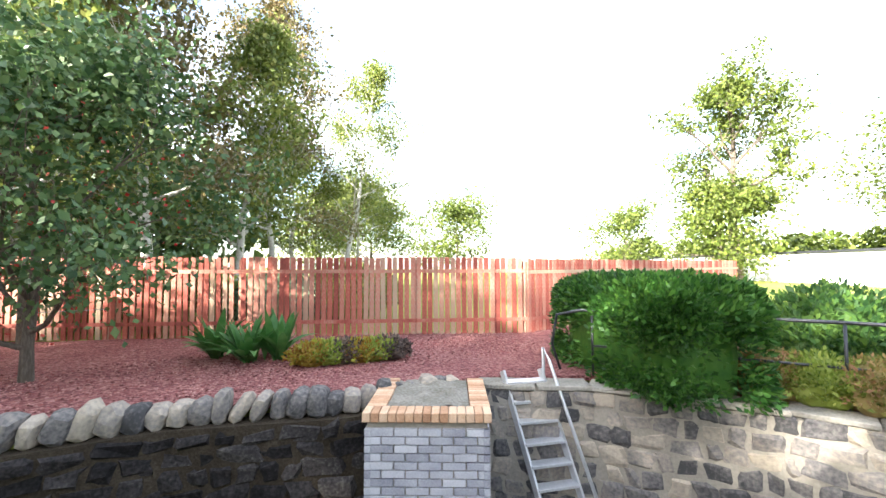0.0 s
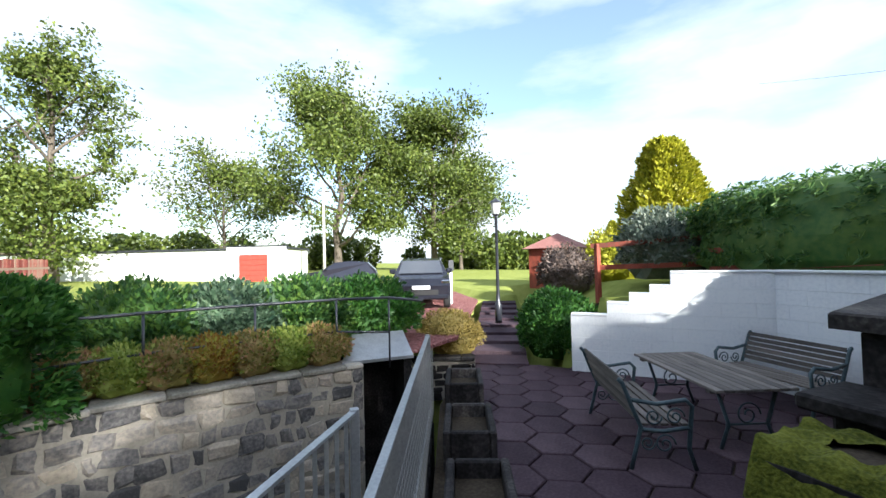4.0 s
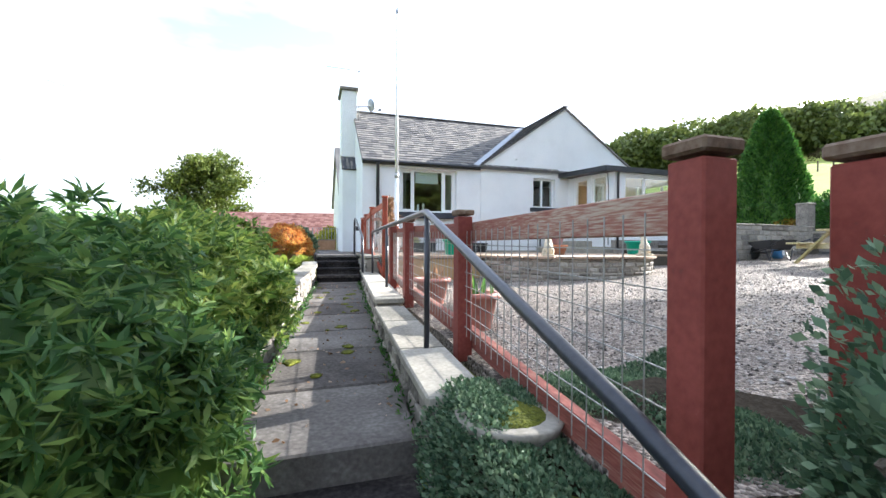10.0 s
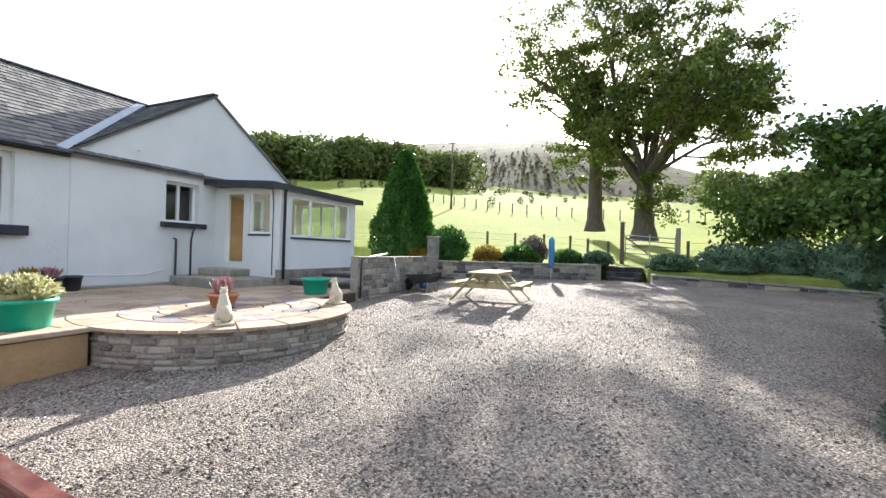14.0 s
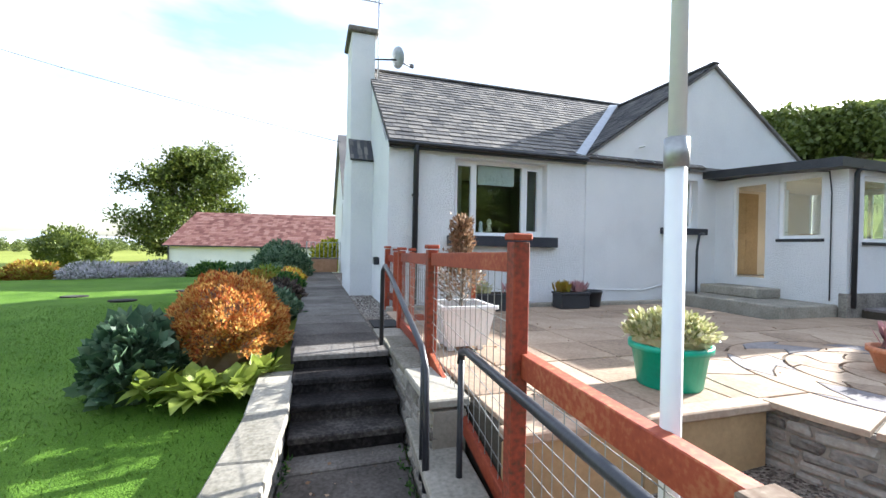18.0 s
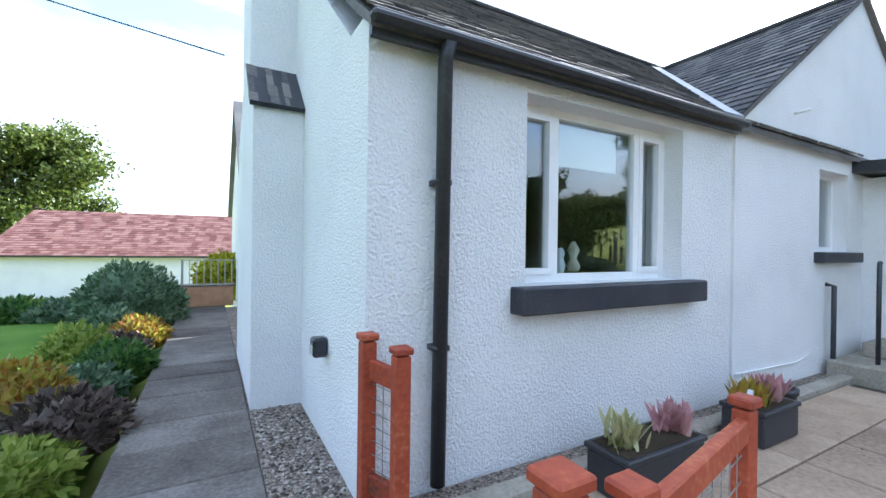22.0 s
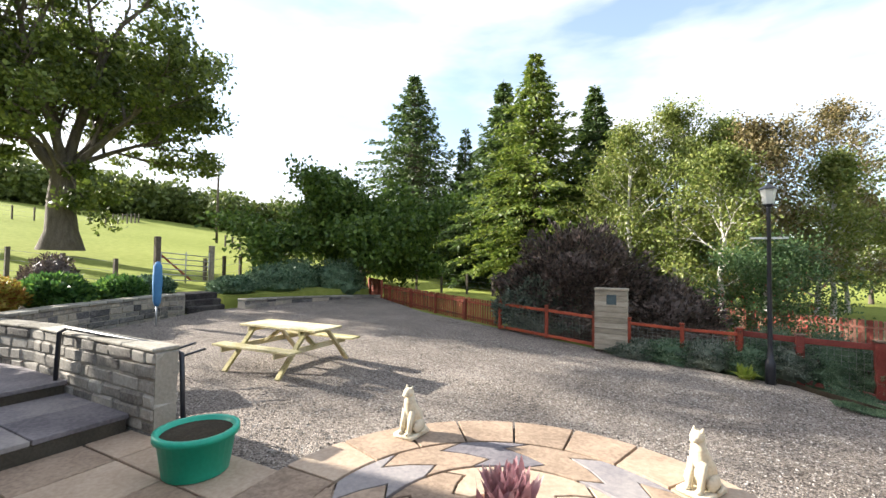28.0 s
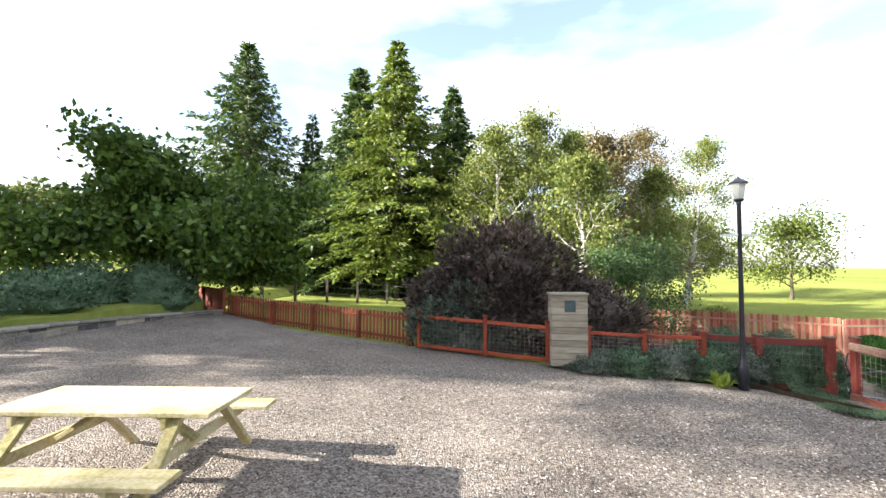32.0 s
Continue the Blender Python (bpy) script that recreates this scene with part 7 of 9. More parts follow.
part("step_slab", cube(-1.2, -0.42, 2.85, 3.28, 0.68, 0.76, 0.015), DARKSTONE, sw)
mp = thing("mossy_planter", "moss-covered stone planter with a round hole", "planter", -0.80, 2.60, -0.6, 3)
part("planter_body", cube(-0.30, 0.30, -0.24, 0.22, 0, 1.23, 0.04), DARKSTONE, mp)
bm = bmesh.new()
bmesh.ops.create_grid(bm, x_segments=28, y_segments=28, size=1)
bmesh.ops.delete(bm, geom=[f for f in bm.faces if f.calc_center_median().length < 0.38], context="FACES")
for v in bm.verts:
    e = max(abs(v.co.x), abs(v.co.y))
    v.co = Vector((v.co.x * 0.335, v.co.y * 0.255 - 0.01, 1.262 + 0.04 * noise.noise(v.co * 4) - 0.25 * max(0, e - 0.86) / 0.14))
part("moss_cover", bm, MOSS, mp, "bright green moss", True)
part("hole_soil", lathe(bmesh.new(), ((0.12, 1.1), (0.12, 1.236)), 18), SOIL, mp)
tagged(part("moss_strip", prism(bmesh.new(), [(-0.56, 1.9), (-0.1, 1.9), (-0.1, 5.6), (-0.56, 5.6)], -0.8, lambda x, y: 0.02 + 0.16 * (y - 1.9)), MOSS_SHADE), "mossy soil strip between post and steps", "moss", kind="structure")
tagged(part("soil_bed", cube(-0.1, 0.29, 4.82, 5.475, 0.2, 1.0, 0.03), SOIL), "dark soil behind the top pier", "bed", kind="structure")
tagged(part("soil_bed", cube(-1.2, 0.1, 5.2, 8.6, 0.2, 1.0, 0.05), SOIL), "dark planting bed above the wall", "bed", kind="structure")
tagged(part("soil_bed", prism(bmesh.new(), [(-3.95, 7.67), (-1.1, 7.67), (-0.6, 10.5), (-9, 13), (-9.5, 8.4), (-7.6, 6.6)], -0.5, lambda x, y: 1.02 if x > -4.3 else float(np.interp(x, (-9, -4.3), (0.1, 0.95)))), SOIL), "dark planting bed behind the white wall", "bed", kind="structure")
rf = thing("rail_barrier", "red stained post with two rails beside the steps", "fence")
part("post", cube(-0.41, -0.31, 2.67, 2.77, 0.0, 1.80, 0.006), REDWOOD, rf)
part("post", cube(-0.64, -0.54, 4.4, 4.5, 0.4, 1.95, 0.006), REDWOOD, rf)
part("rail", bar(bmesh.new(), (-0.28, 2.66, 1.71), (-0.54, 4.75, 1.89), 0.045, 0.15, bev=0.005), ORANGEWOOD, rf)
part("rail", bar(bmesh.new(), (-0.28, 2.66, 1.17), (-0.54, 4.75, 1.42), 0.045, 0.13, bev=0.005), ORANGEWOOD, rf)


def scroll(bm, c, r, turns, t, plane, flip=1, seg=22):
    """A flat iron spiral about c in the plane of two axes."""
    u, v = (Vector(a) for a in plane)
    pts = []
    for k in range(seg + 1):
        a = 2 * math.pi * turns * k / seg * flip
        rr = r * (1 - 0.8 * k / seg)
        pts.append(Vector(c) + u * math.cos(a) * rr + v * math.sin(a) * rr)
    tube(bm, pts, t, 5)


def garden_bench(x, y, z, turn, L):
    b = thing("garden_bench", "green cast-iron bench with weathered wooden slats", "bench", x, y, z, turn, "cast-iron benches")
    for s in (-L / 2, L / 2):
        e = bmesh.new()
        tube(e, [(s, -0.30, 0.0), (s, -0.25, 0.2), (s, -0.20, 0.40), (s, -0.28, 0.60), (s, -0.36, 0.82), (s, -0.40, 0.86)], 0.022, 6)
        tube(e, [(s, 0.30, 0.0), (s, 0.24, 0.2), (s, 0.26, 0.42), (s, 0.28, 0.60), (s, 0.22, 0.66), (s, -0.05, 0.62), (s, -0.28, 0.66)], 0.022, 6)
        tube(e, [(s, -0.22, 0.38), (s, 0.0, 0.36), (s, 0.27, 0.40)], 0.02, 6)
        for cy, cz, r, f in ((0.12, 0.5, 0.09, 1), (-0.08, 0.5, 0.08, -1), (0.02, 0.24, 0.1, 1), (-0.14, 0.25, 0.07, -1)):
            scroll(e, (s, cy, cz), r, 1.6, 0.009, ((0, 1, 0), (0, 0, 1)), f)
        part("iron_end", e, VERDI, b, "scrolled green iron end", True)
    for k in range(5):
        part("seat_slat", cube(-L / 2 + 0.02, L / 2 - 0.02, -0.19 + k * 0.094, -0.12 + k * 0.094, 0.405, 0.43, 0.004), SHADEDWOOD, b)
    for k in range(6):
        part("back_slat", bar(bmesh.new(), (-L / 2 + 0.02, -0.235 - 0.022 * k, 0.5 + k * 0.066), (L / 2 - 0.02, -0.235 - 0.022 * k, 0.5 + k * 0.066), 0.02, 0.052), SHADEDWOOD, b)
    return b


garden_bench(-3.55, 4.22, -0.6, -26, 1.45)
garden_bench(-3.55, 6.72, -0.6, 172, 1.3)
tb = thing("garden_table", "weathered slatted table on iron legs", "table", -3.52, 5.32, -0.6, -20)
for k in range(9):
    part("slat", cube(-0.86, 0.86, -0.44 + k * 0.098, -0.352 + k * 0.098, 0.63, 0.66, 0.004), SHADEDWOOD, tb)
for sx in (-0.7, 0.7):
    part("batten", cube(sx - 0.04, sx + 0.04, -0.42, 0.42, 0.59, 0.629), SHADEDWOOD, tb)
    e = bmesh.new()
    for sy in (-0.3, 0.3):
        tube(e, [(sx, sy, 0.0), (sx, sy * 0.7, 0.25), (sx, sy * 1.05, 0.59)], 0.02, 6)
    scroll(e, (sx, 0, 0.35), 0.14, 1.5, 0.01, ((0, 1, 0), (0, 0, 1)))
    tube(e, [(sx, -0.24, 0.25), (sx, 0.24, 0.25)], 0.012, 5)
    part("leg_frame", e, VERDI, tb, "", True)
for k, (x, y, a) in enumerate(((-3.95, 2.35, 66), (-5.4, 2.95, 66), (-2.7, 1.85, 66))):
    t = thing("stone_trough", "old dark stone trough standing on the paving", "trough", x, y, -0.6, a, "stone troughs")
    part("trough_base", cube(-0.26, 0.26, -0.42, 0.42, 0.0, 0.12, 0.02), DARKSTONE, t)
    for x0, x1, y0, y1 in ((-0.26, -0.19, -0.42, 0.42), (0.19, 0.26, -0.42, 0.42), (-0.19, 0.19, -0.42, -0.35), (-0.19, 0.19, 0.35, 0.42)):
        part("trough_side", cube(x0, x1, y0, y1, 0.121, 0.4, 0.015), DARKSTONE, t)
    part("soil_fill", cube(-0.188, 0.188, -0.348, 0.348, 0.12, 0.26), SOIL, t)


def street_lamp(x, y, z, h, arm=True):
    l = thing("street_lamp", "black Victorian style lantern post", "lamp post", x, y, z)
    part("pole", lathe(bmesh.new(), ((0.09, 0), (0.09, 0.5), (0.06, 0.55), (0.045, 0.8), (0.038, h - 0.55), (0.05, h - 0.53), (0.03, h - 0.48))), IRON, l, "", True)
    if arm:
        part("ladder_bar", cube(-0.32, 0.32, -0.018, 0.018, h - 1.16, h - 1.12), ALU, l)
    part("lantern_base", lathe(bmesh.new(), ((0.05, h - 0.5), (0.1, h - 0.46), (0.1, h - 0.44)), 6), IRON, l)
    part("lantern_glass", lathe(bmesh.new(), ((0.09, h - 0.44), (0.145, h - 0.14)), 6), LAMPGLASS, l, "pale lantern glass")
    part("lantern_cap", lathe(bmesh.new(), ((0.18, h - 0.14), (0.17, h - 0.12), (0.05, h - 0.04), (0.02, h - 0.02), (0.015, h)), 6), IRON, l)
    return l


street_lamp(-9.75, 5.95, -0.25, 3.35, False)
street_lamp(3.77, 3.96, 1.5, 4.16)


def car(x, y, z, turn, label):
    c = thing("parked_car", label, "car", x, y, z, turn)
    prof = [(-1.95, 0.42), (-1.98, 0.72), (-1.8, 0.92), (-0.95, 1.04), (-0.35, 1.46), (0.5, 1.54), (1.45, 1.46), (1.88, 1.02), (1.98, 0.75), (1.95, 0.38)]
    bm = bmesh.new()
    rows = []
    for w, sc in ((-0.86, 0.93), (-0.8, 1.0), (0.8, 1.0), (0.86, 0.93)):
        rows.append([bm.verts.new((px * (0.985 if abs(w) > 0.82 else 1), w * (1 - 0.22 * max(0, (pz - 0.95) / 0.6)), 0.3 + (pz - 0.3) * (sc if pz > 1.3 else 1))) for px, pz in prof])
    for a, b in zip(rows, rows[1:]):
        for k in range(len(prof) - 1):
            bm.faces.new((a[k], a[k + 1], b[k + 1], b[k]))
        bm.faces.new((a[-1], a[0], b[0], b[-1]))
    bm.faces.new(rows[0][::-1]), bm.faces.new(rows[-1])
    bmesh.ops.recalc_face_normals(bm, faces=bm.faces[:])
    part("body", bm, CARPAINT, c)
    v = bmesh.new()
    q = [v.verts.new(p) for p in ((-0.99, -0.70, 1.07), (-0.99, 0.70, 1.07), (-0.40, 0.60, 1.455), (-0.40, -0.60, 1.455))]
    v.faces.new(q)
    part("windscreen", v, DARKGLASS, c, "dark windscreen")
    for sy in (-1, 1):
        part("headlight", cube(-1.93, -1.72, sy * 0.72 - 0.12, sy * 0.72 + 0.12, 0.72, 0.88, 0.03), CHROME, c, "clear headlight")
        part("mirror", cube(-0.78, -0.66, min(sy * 0.8, sy * 1.0), max(sy * 0.8, sy * 1.0), 1.05, 1.2, 0.03), CARPAINT, c)
        for wx in (-1.25, 1.25):
            w = part("wheel", lathe(bmesh.new(), ((0.12, -0.1), (0.3, -0.1), (0.32, -0.06), (0.32, 0.06), (0.3, 0.1), (0.12, 0.1)), 22), RUBBER, c)
            w.matrix_basis = Matrix.Translation((wx, sy * 0.78, 0.32)) @ Matrix.Rotation(radians(90), 4, "X")
            rim = part("rim", lathe(bmesh.new(), ((0.2, -0.115), (0.18, 0.115)), 14), CHROME, w)
    part("grille", cube(-2.0, -1.9, -0.5, 0.5, 0.45, 0.6, 0.01), RUBBER, c)
    part("number_plate", cube(-2.012, -1.96, -0.26, 0.26, 0.62, 0.73, 0.004), WHITEPOT, c, "plain pale number plate")
    part("bumper", cube(-2.0, -1.85, -0.8, 0.8, 0.33, 0.46, 0.03), CARPAINT, c)
    return c


car(-13.3, 5.0, 0.0, 161, "dark grey hatchback parked on the red drive facing the garden")
car(-24.0, 3.9, 0.0, 75, "second dark car parked behind the hedge")
gb = thing("long_garage", "long low white garage with a red door", "garage")
g0, g1 = Vector((-52.0, -30.0, 0)), Vector((-38.6, 1.3, 0))
gd = (g1 - g0).normalized()
gm = Matrix.Translation(g1) @ Matrix.Rotation(math.atan2(gd.y, gd.x), 4, "Z")
for nm, bm, m in (("wall", cube(-34, 0, 0, 5, 0, 2.75), WHITEWALL), ("roof", cube(-34.1, 0.15, -0.15, 5.1, 2.76, 2.95), BLACKPAINT), ("end_block", cube(-5.2, -0.02, -0.25, -0.003, 0, 3.0), WHITEWALL), ("roof_edge", cube(-5.3, 0.1, -0.3, 0.0, 3.0, 3.12), BLACKPAINT), ("door", cube(-4.1, -1.6, -0.31, -0.253, 0, 2.35, 0.02), REDPAINT)):
    part(nm, bm, m, gb).matrix_basis = gm
for k in range(5):
    part("door_panel", cube(-4.05, -1.65, -0.33, -0.312, 0.1 + k * 0.45, 0.5 + k * 0.45, 0.02), REDPAINT, gb).matrix_basis = gm
hut = thing("summerhouse", "small red-brown timber summerhouse with tiled roof", "shed", -14.5, 11.5, 0.2, 30)
part("wall", cube(-0.9, 0.9, -0.9, 0.9, 0, 1.7), REDWOOD, hut)
bm = bmesh.new()
q = [bm.verts.new(p) for p in ((-1.1, -1.1, 1.65), (1.1, -1.1, 1.65), (1.1, 1.1, 1.65), (-1.1, 1.1, 1.65), (0, 0, 2.3))]
bm.faces.new(q[3::-1])
for k in range(4):
    bm.faces.new((q[k], q[(k + 1) % 4], q[4]))
part("roof", bm, REDTILE, hut)
part("window_pane", cube(-0.3, 0.3, -0.93, -0.9, 0.8, 1.4), GLASS, hut)
pg = thing("pergola", "red stained timber pergola behind the white wall", "pergola")
for x, y, h in ((-7.6, 7.4, 1.75), (-6.0, 9.0, 1.85), (-4.4, 8.3, 1.75)):
    part("post", cube(x - 0.05, x + 0.05, y - 0.05, y + 0.05, 0.3, h), REDWOOD, pg)
for a, b in (((-7.7, 7.3, 1.7), (-5.9, 9.1, 1.82)), ((-6.2, 9.1, 1.8), (-4.2, 8.2, 1.75)), ((-7.6, 7.4, 1.2), (-6.0, 9.0, 1.25)), ((-5.6, 8.4, 1.15), (-2.0, 7.9, 1.35)), ((-5.6, 8.4, 1.5), (-2.0, 7.9, 1.75))):
    part("beam", bar(bmesh.new(), a, b, 0.05, 0.11), REDWOOD, pg)


def pole(name, label, x, y, z, h, r=0.12, material=BARK, box_=False):
    p = thing(name, label, "pole", x, y, z)
    part("shaft", tube(bmesh.new(), [(0, 0, -0.4), (0, 0, h)], r, 10, True, [r, r * 0.7]), material, p, "", True)
    if box_:
        part("transformer", cube(-0.3, 0.3, -0.25, 0.25, h - 1.6, h - 0.7, 0.05), GALV, p)
    part("cross_arm", cube(-0.05, 0.05, -0.5, 0.5, h - 0.25, h - 0.15), BARK, p)
    return p


pole("telegraph_pole", "pale wooden telegraph pole by the road", -35.5, 4.1, 0.2, 7.4, 0.13, BIRCHBARK)
pole("telegraph_pole", "weathered power pole with a small transformer in the field", 48.2, -13.9, pasture(48.2, -13.9), 14.66 - pasture(48.2, -13.9), 0.14, BARK, True)
pole("telegraph_pole", "weathered wooden pole on the hillside", 52.0, 27.0, pasture(52, 27), 17.67 - pasture(52, 27), 0.14)
pt = thing("white_post", "white marker post beside the drive", "post", -12.9, 5.9, -0.05)
part("post_body", cube(-0.05, 0.05, -0.05, 0.05, 0, 1.5, 0.01), UPVC, pt)
part("post_sign", cube(0.06, 0.08, -0.09, 0.09, 1.15, 1.5), BLACKPAINT, pt)

# ---- yard and patio things ----
pt = thing("picnic_table", "weathered wooden picnic table with built-in benches", "picnic table", 11.93, 8.95, 1.98, 3.0)
for k in range(5):
    part("top_plank", cube(-0.92, 0.92, -0.36 + k * 0.146, -0.22 + k * 0.146, 0.705, 0.745, 0.006), MOSSWOOD, pt)
for s in (-0.62, 0.62):
    for w in (-1, 1):
        part("leg", bar(bmesh.new(), (s, w * 0.90, 0), (s, w * 0.26, 0.70), 0.045, 0.095, (1, 0, 0.01), 0.004), MOSSWOOD, pt)
    part("bench_bearer", cube(s + 0.046, s + 0.09, -0.92, 0.92, 0.33, 0.425, 0.004), MOSSWOOD, pt)
    part("top_bearer", cube(s + 0.046, s + 0.09, -0.36, 0.36, 0.61, 0.704, 0.004), MOSSWOOD, pt)
    part("brace", bar(bmesh.new(), (s * 0.98, 0, 0.40), (s * 0.25, 0, 0.69), 0.09, 0.045, (0, 0, 1), 0.004), MOSSWOOD, pt)
for w in (-1, 1):
    for k in range(2):
        part("bench_plank", cube(-0.92, 0.92, w * 0.8 - 0.13 + k * 0.135, w * 0.8 - 0.005 + k * 0.135, 0.425, 0.465, 0.006), MOSSWOOD, pt)


def statue(x, y, turn, mirror=1):
    """A seated cat cast in pale stone on a small base, as one mesh."""
    bm = box(bmesh.new(), -0.12, 0.12, -0.17, 0.15, 0, 0.04, 0.008)

    def ball(c, r, sub=2):
        v = bmesh.ops.create_icosphere(bm, subdivisions=sub, radius=1)["verts"]
        for q in v:
            q.co = Vector((c[0] + q.co.x * r[0], c[1] + q.co.y * r[1], c[2] + q.co.z * r[2]))
    ball((0, 0.02, 0.15), (0.09, 0.12, 0.13), 3)
    tube(bm, [(0, 0.03, 0.12), (0, -0.01, 0.24), (0, -0.05, 0.34), (0, -0.055, 0.42)], 0.08, 12, True, [0.10, 0.085, 0.062, 0.045])
    ball((0, -0.07, 0.445), (0.052, 0.062, 0.05), 3)
    ball((0, -0.125, 0.43), (0.03, 0.03, 0.024))
    for s in (-1, 1):
        tube(bm, [(s * 0.03, -0.06, 0.475), (s * 0.036, -0.05, 0.515)], 0.02, 6, True, [0.02, 0.005])
        tube(bm, [(s * 0.045, -0.06, 0.26), (s * 0.045, -0.10, 0.14), (s * 0.045, -0.115, 0.04)], 0.028, 8, True, [0.035, 0.026, 0.03])
        ball((s * 0.045, -0.14, 0.052), (0.026, 0.04, 0.018))
        ball((s * 0.085, 0.0, 0.10), (0.035, 0.09, 0.07))
    tube(bm, [(0.05, 0.13, 0.06), (0.12, 0.08, 0.055), (0.13, -0.02, 0.05)], 0.02, 8, True, [0.025, 0.02, 0.012])
    ob = tagged(part("cat_statue", bm, STATUE, None, "", True), "pale cast-stone seated cat statue on the patio edge", "statue", "cat statues")
    ob.matrix_world = Matrix.Translation((x, y, 2.136)) @ Matrix.Rotation(radians(turn), 4, "Z")
    return ob


statue(5.44, 10.68, 150)
statue(8.04, 10.86, 175)


def tub(x, y, z, r, h, material, label, name="garden_tub", rim=0.03, soil=0.9, taper=0.82, group=""):
    t = thing(name, label, "tub" if "tub" in name else "pot", x, y, z, 0, group)
    prof = [(r * taper, 0), (r * (taper + 0.03), 0.01), (r, h - 0.05), (r + rim, h - 0.05), (r + rim, h), (r - 0.015, h), (r - 0.02, h * soil - 0.01)]
    part("body", lathe(bmesh.new(), prof, 32), material, t, "", True)
    part("soil", lathe(bmesh.new(), ((r - 0.025, h * soil - 0.06), (r - 0.02, h * soil), (r * 0.4, h * soil + 0.015)), 24), SOIL, t, "dark soil")
    return t


tub(4.08, 12.45, 2.13, 0.30, 0.36, GREENPLASTIC, "green plastic tub with a pale flowering plant", group="green tubs")
tub(9.25, 12.40, 2.13, 0.30, 0.36, GREENPLASTIC, "green plastic tub filled with bare soil", group="green tubs")
shrub("cream_plant", "bushy cream-flowered plant growing in the tub", 4.08, 12.45, 2.42, 0.33, 0.33, 0.2, L_CREAM, 1600, 0.06, 301, 0.3, low=0.0, up=0.7, category="plant")
tub(6.57, 12.12, 2.137, 0.235, 0.24, TERRA, "terracotta coloured pot with pink heather", "plant_pot", 0.025, 0.85, 0.7)
tuft("pink_heather", "pink flowering heather growing in the pot", 6.57, 12.12, 2.34, 260, 0.30, 0.55, L_PINK, 302, 0.10, arch=0.1)
for k, (x, y) in enumerate(((2.38, 7.0), (2.46, 8.85))):
    tub(x, y, gravel_z(x, y) + 0.0, 0.20 + 0.03 * k, 0.36, PINKPOT, "faded pink plastic flower pot on the gravel", "plant_pot", 0.03, 0.8, 0.7, "pink flower pots")
    tuft("withered_plant", "thin withered stems in the pot", x, y, gravel_z(x, y) + 0.28, 26, 0.28, 0.6, L_BROWN if k else L_LAUREL, 310 + k, 0.05, "withered pot plants", arch=0.2)
wp = thing("white_planter", "white ribbed square planter with a dead conifer", "planter", 2.78, 14.15, 2.13)
bm = bmesh.new()
lo = [bm.verts.new((sx * 0.23, sy * 0.23, 0.05)) for sx, sy in ((-1, -1), (1, -1), (1, 1), (-1, 1))]
hi = [bm.verts.new((sx * 0.31, sy * 0.31, 0.5)) for sx, sy in ((-1, -1), (1, -1), (1, 1), (-1, 1))]
inn = [bm.verts.new((sx * 0.27, sy * 0.27, 0.5)) for sx, sy in ((-1, -1), (1, -1), (1, 1), (-1, 1))]
dn = [bm.verts.new((sx * 0.26, sy * 0.26, 0.4)) for sx, sy in ((-1, -1), (1, -1), (1, 1), (-1, 1))]
bm.faces.new(lo[::-1]), bm.faces.new(dn)
for a, b in ((lo, hi), (hi, inn), (inn, dn)):
    for k in range(4):
        bm.faces.new((a[k], a[(k + 1) % 4], b[(k + 1) % 4], b[k]))
part("planter_body", bm, WHITEPOT, wp)
for side in range(4):
    for k in range(6):
        u = -0.8 + 1.6 * k / 5
        bm = bar(bmesh.new(), (u * 0.23, -0.236, 0.07), (u * 0.30, -0.308, 0.46), 0.035, 0.012, (0, -1, 0))
        part("rib", bm, WHITEPOT, wp).matrix_basis = Matrix.Rotation(side * math.pi / 2, 4, "Z")
part("planter_rim", box(bmesh.new(), -0.33, 0.33, -0.33, -0.3, 0.46, 0.505, 0.006), WHITEPOT, wp)
for sx in (-1, 1):
    for sy in (-1, 1):
        part("foot", cube(sx * 0.17 - 0.03, sx * 0.17 + 0.03, sy * 0.17 - 0.03, sy * 0.17 + 0.03, 0, 0.05), WHITEPOT, wp)
part("soil", cube(-0.262, 0.262, -0.262, 0.262, 0.36, 0.42), SOIL, wp)
dc = thing("dead_conifer", "dry brown conifer standing in the white planter", "tree", 2.78, 14.15, 2.5)
rng = np.random.default_rng(320)
part("trunk", tube(bmesh.new(), [(0, 0, 0), (0.02, -0.01, 0.6), (-0.02, 0.02, 1.1)], 0.014, 6, True, [0.022, 0.014, 0.005]), BARK, dc)
P, N = [], []
for k in range(46):
    f = (k / 46) ** 0.8
    a, L = k * 2.4 + rng.random(), (0.32 if f < 0.4 else 0.16) * (1 - 0.8 * f) * (0.75 + 0.5 * rng.random()) + 0.04
    base, d = Vector((0, 0, 0.06 + 0.98 * f)), Vector((math.cos(a), math.sin(a), 0.75 + 0.5 * f))
    tip = base + d.normalized() * L * 1.25
    part("twig", tube(bmesh.new(), [base, base.lerp(tip, 0.5) - Vector((0, 0, 0.02)), tip], 0.005, 4), BARK, dc)
    for j in range(64):
        q = base.lerp(tip, 0.25 + 0.78 * rng.random())
        w = rng.normal(0, 0.028, 3)
        P.append(q + Vector(w))
        N.append(d + Vector(w) * 14)
leaves("sprays", np.array(P), 0.055, L_BROWN, dc, np.array(N), slim=0.4)


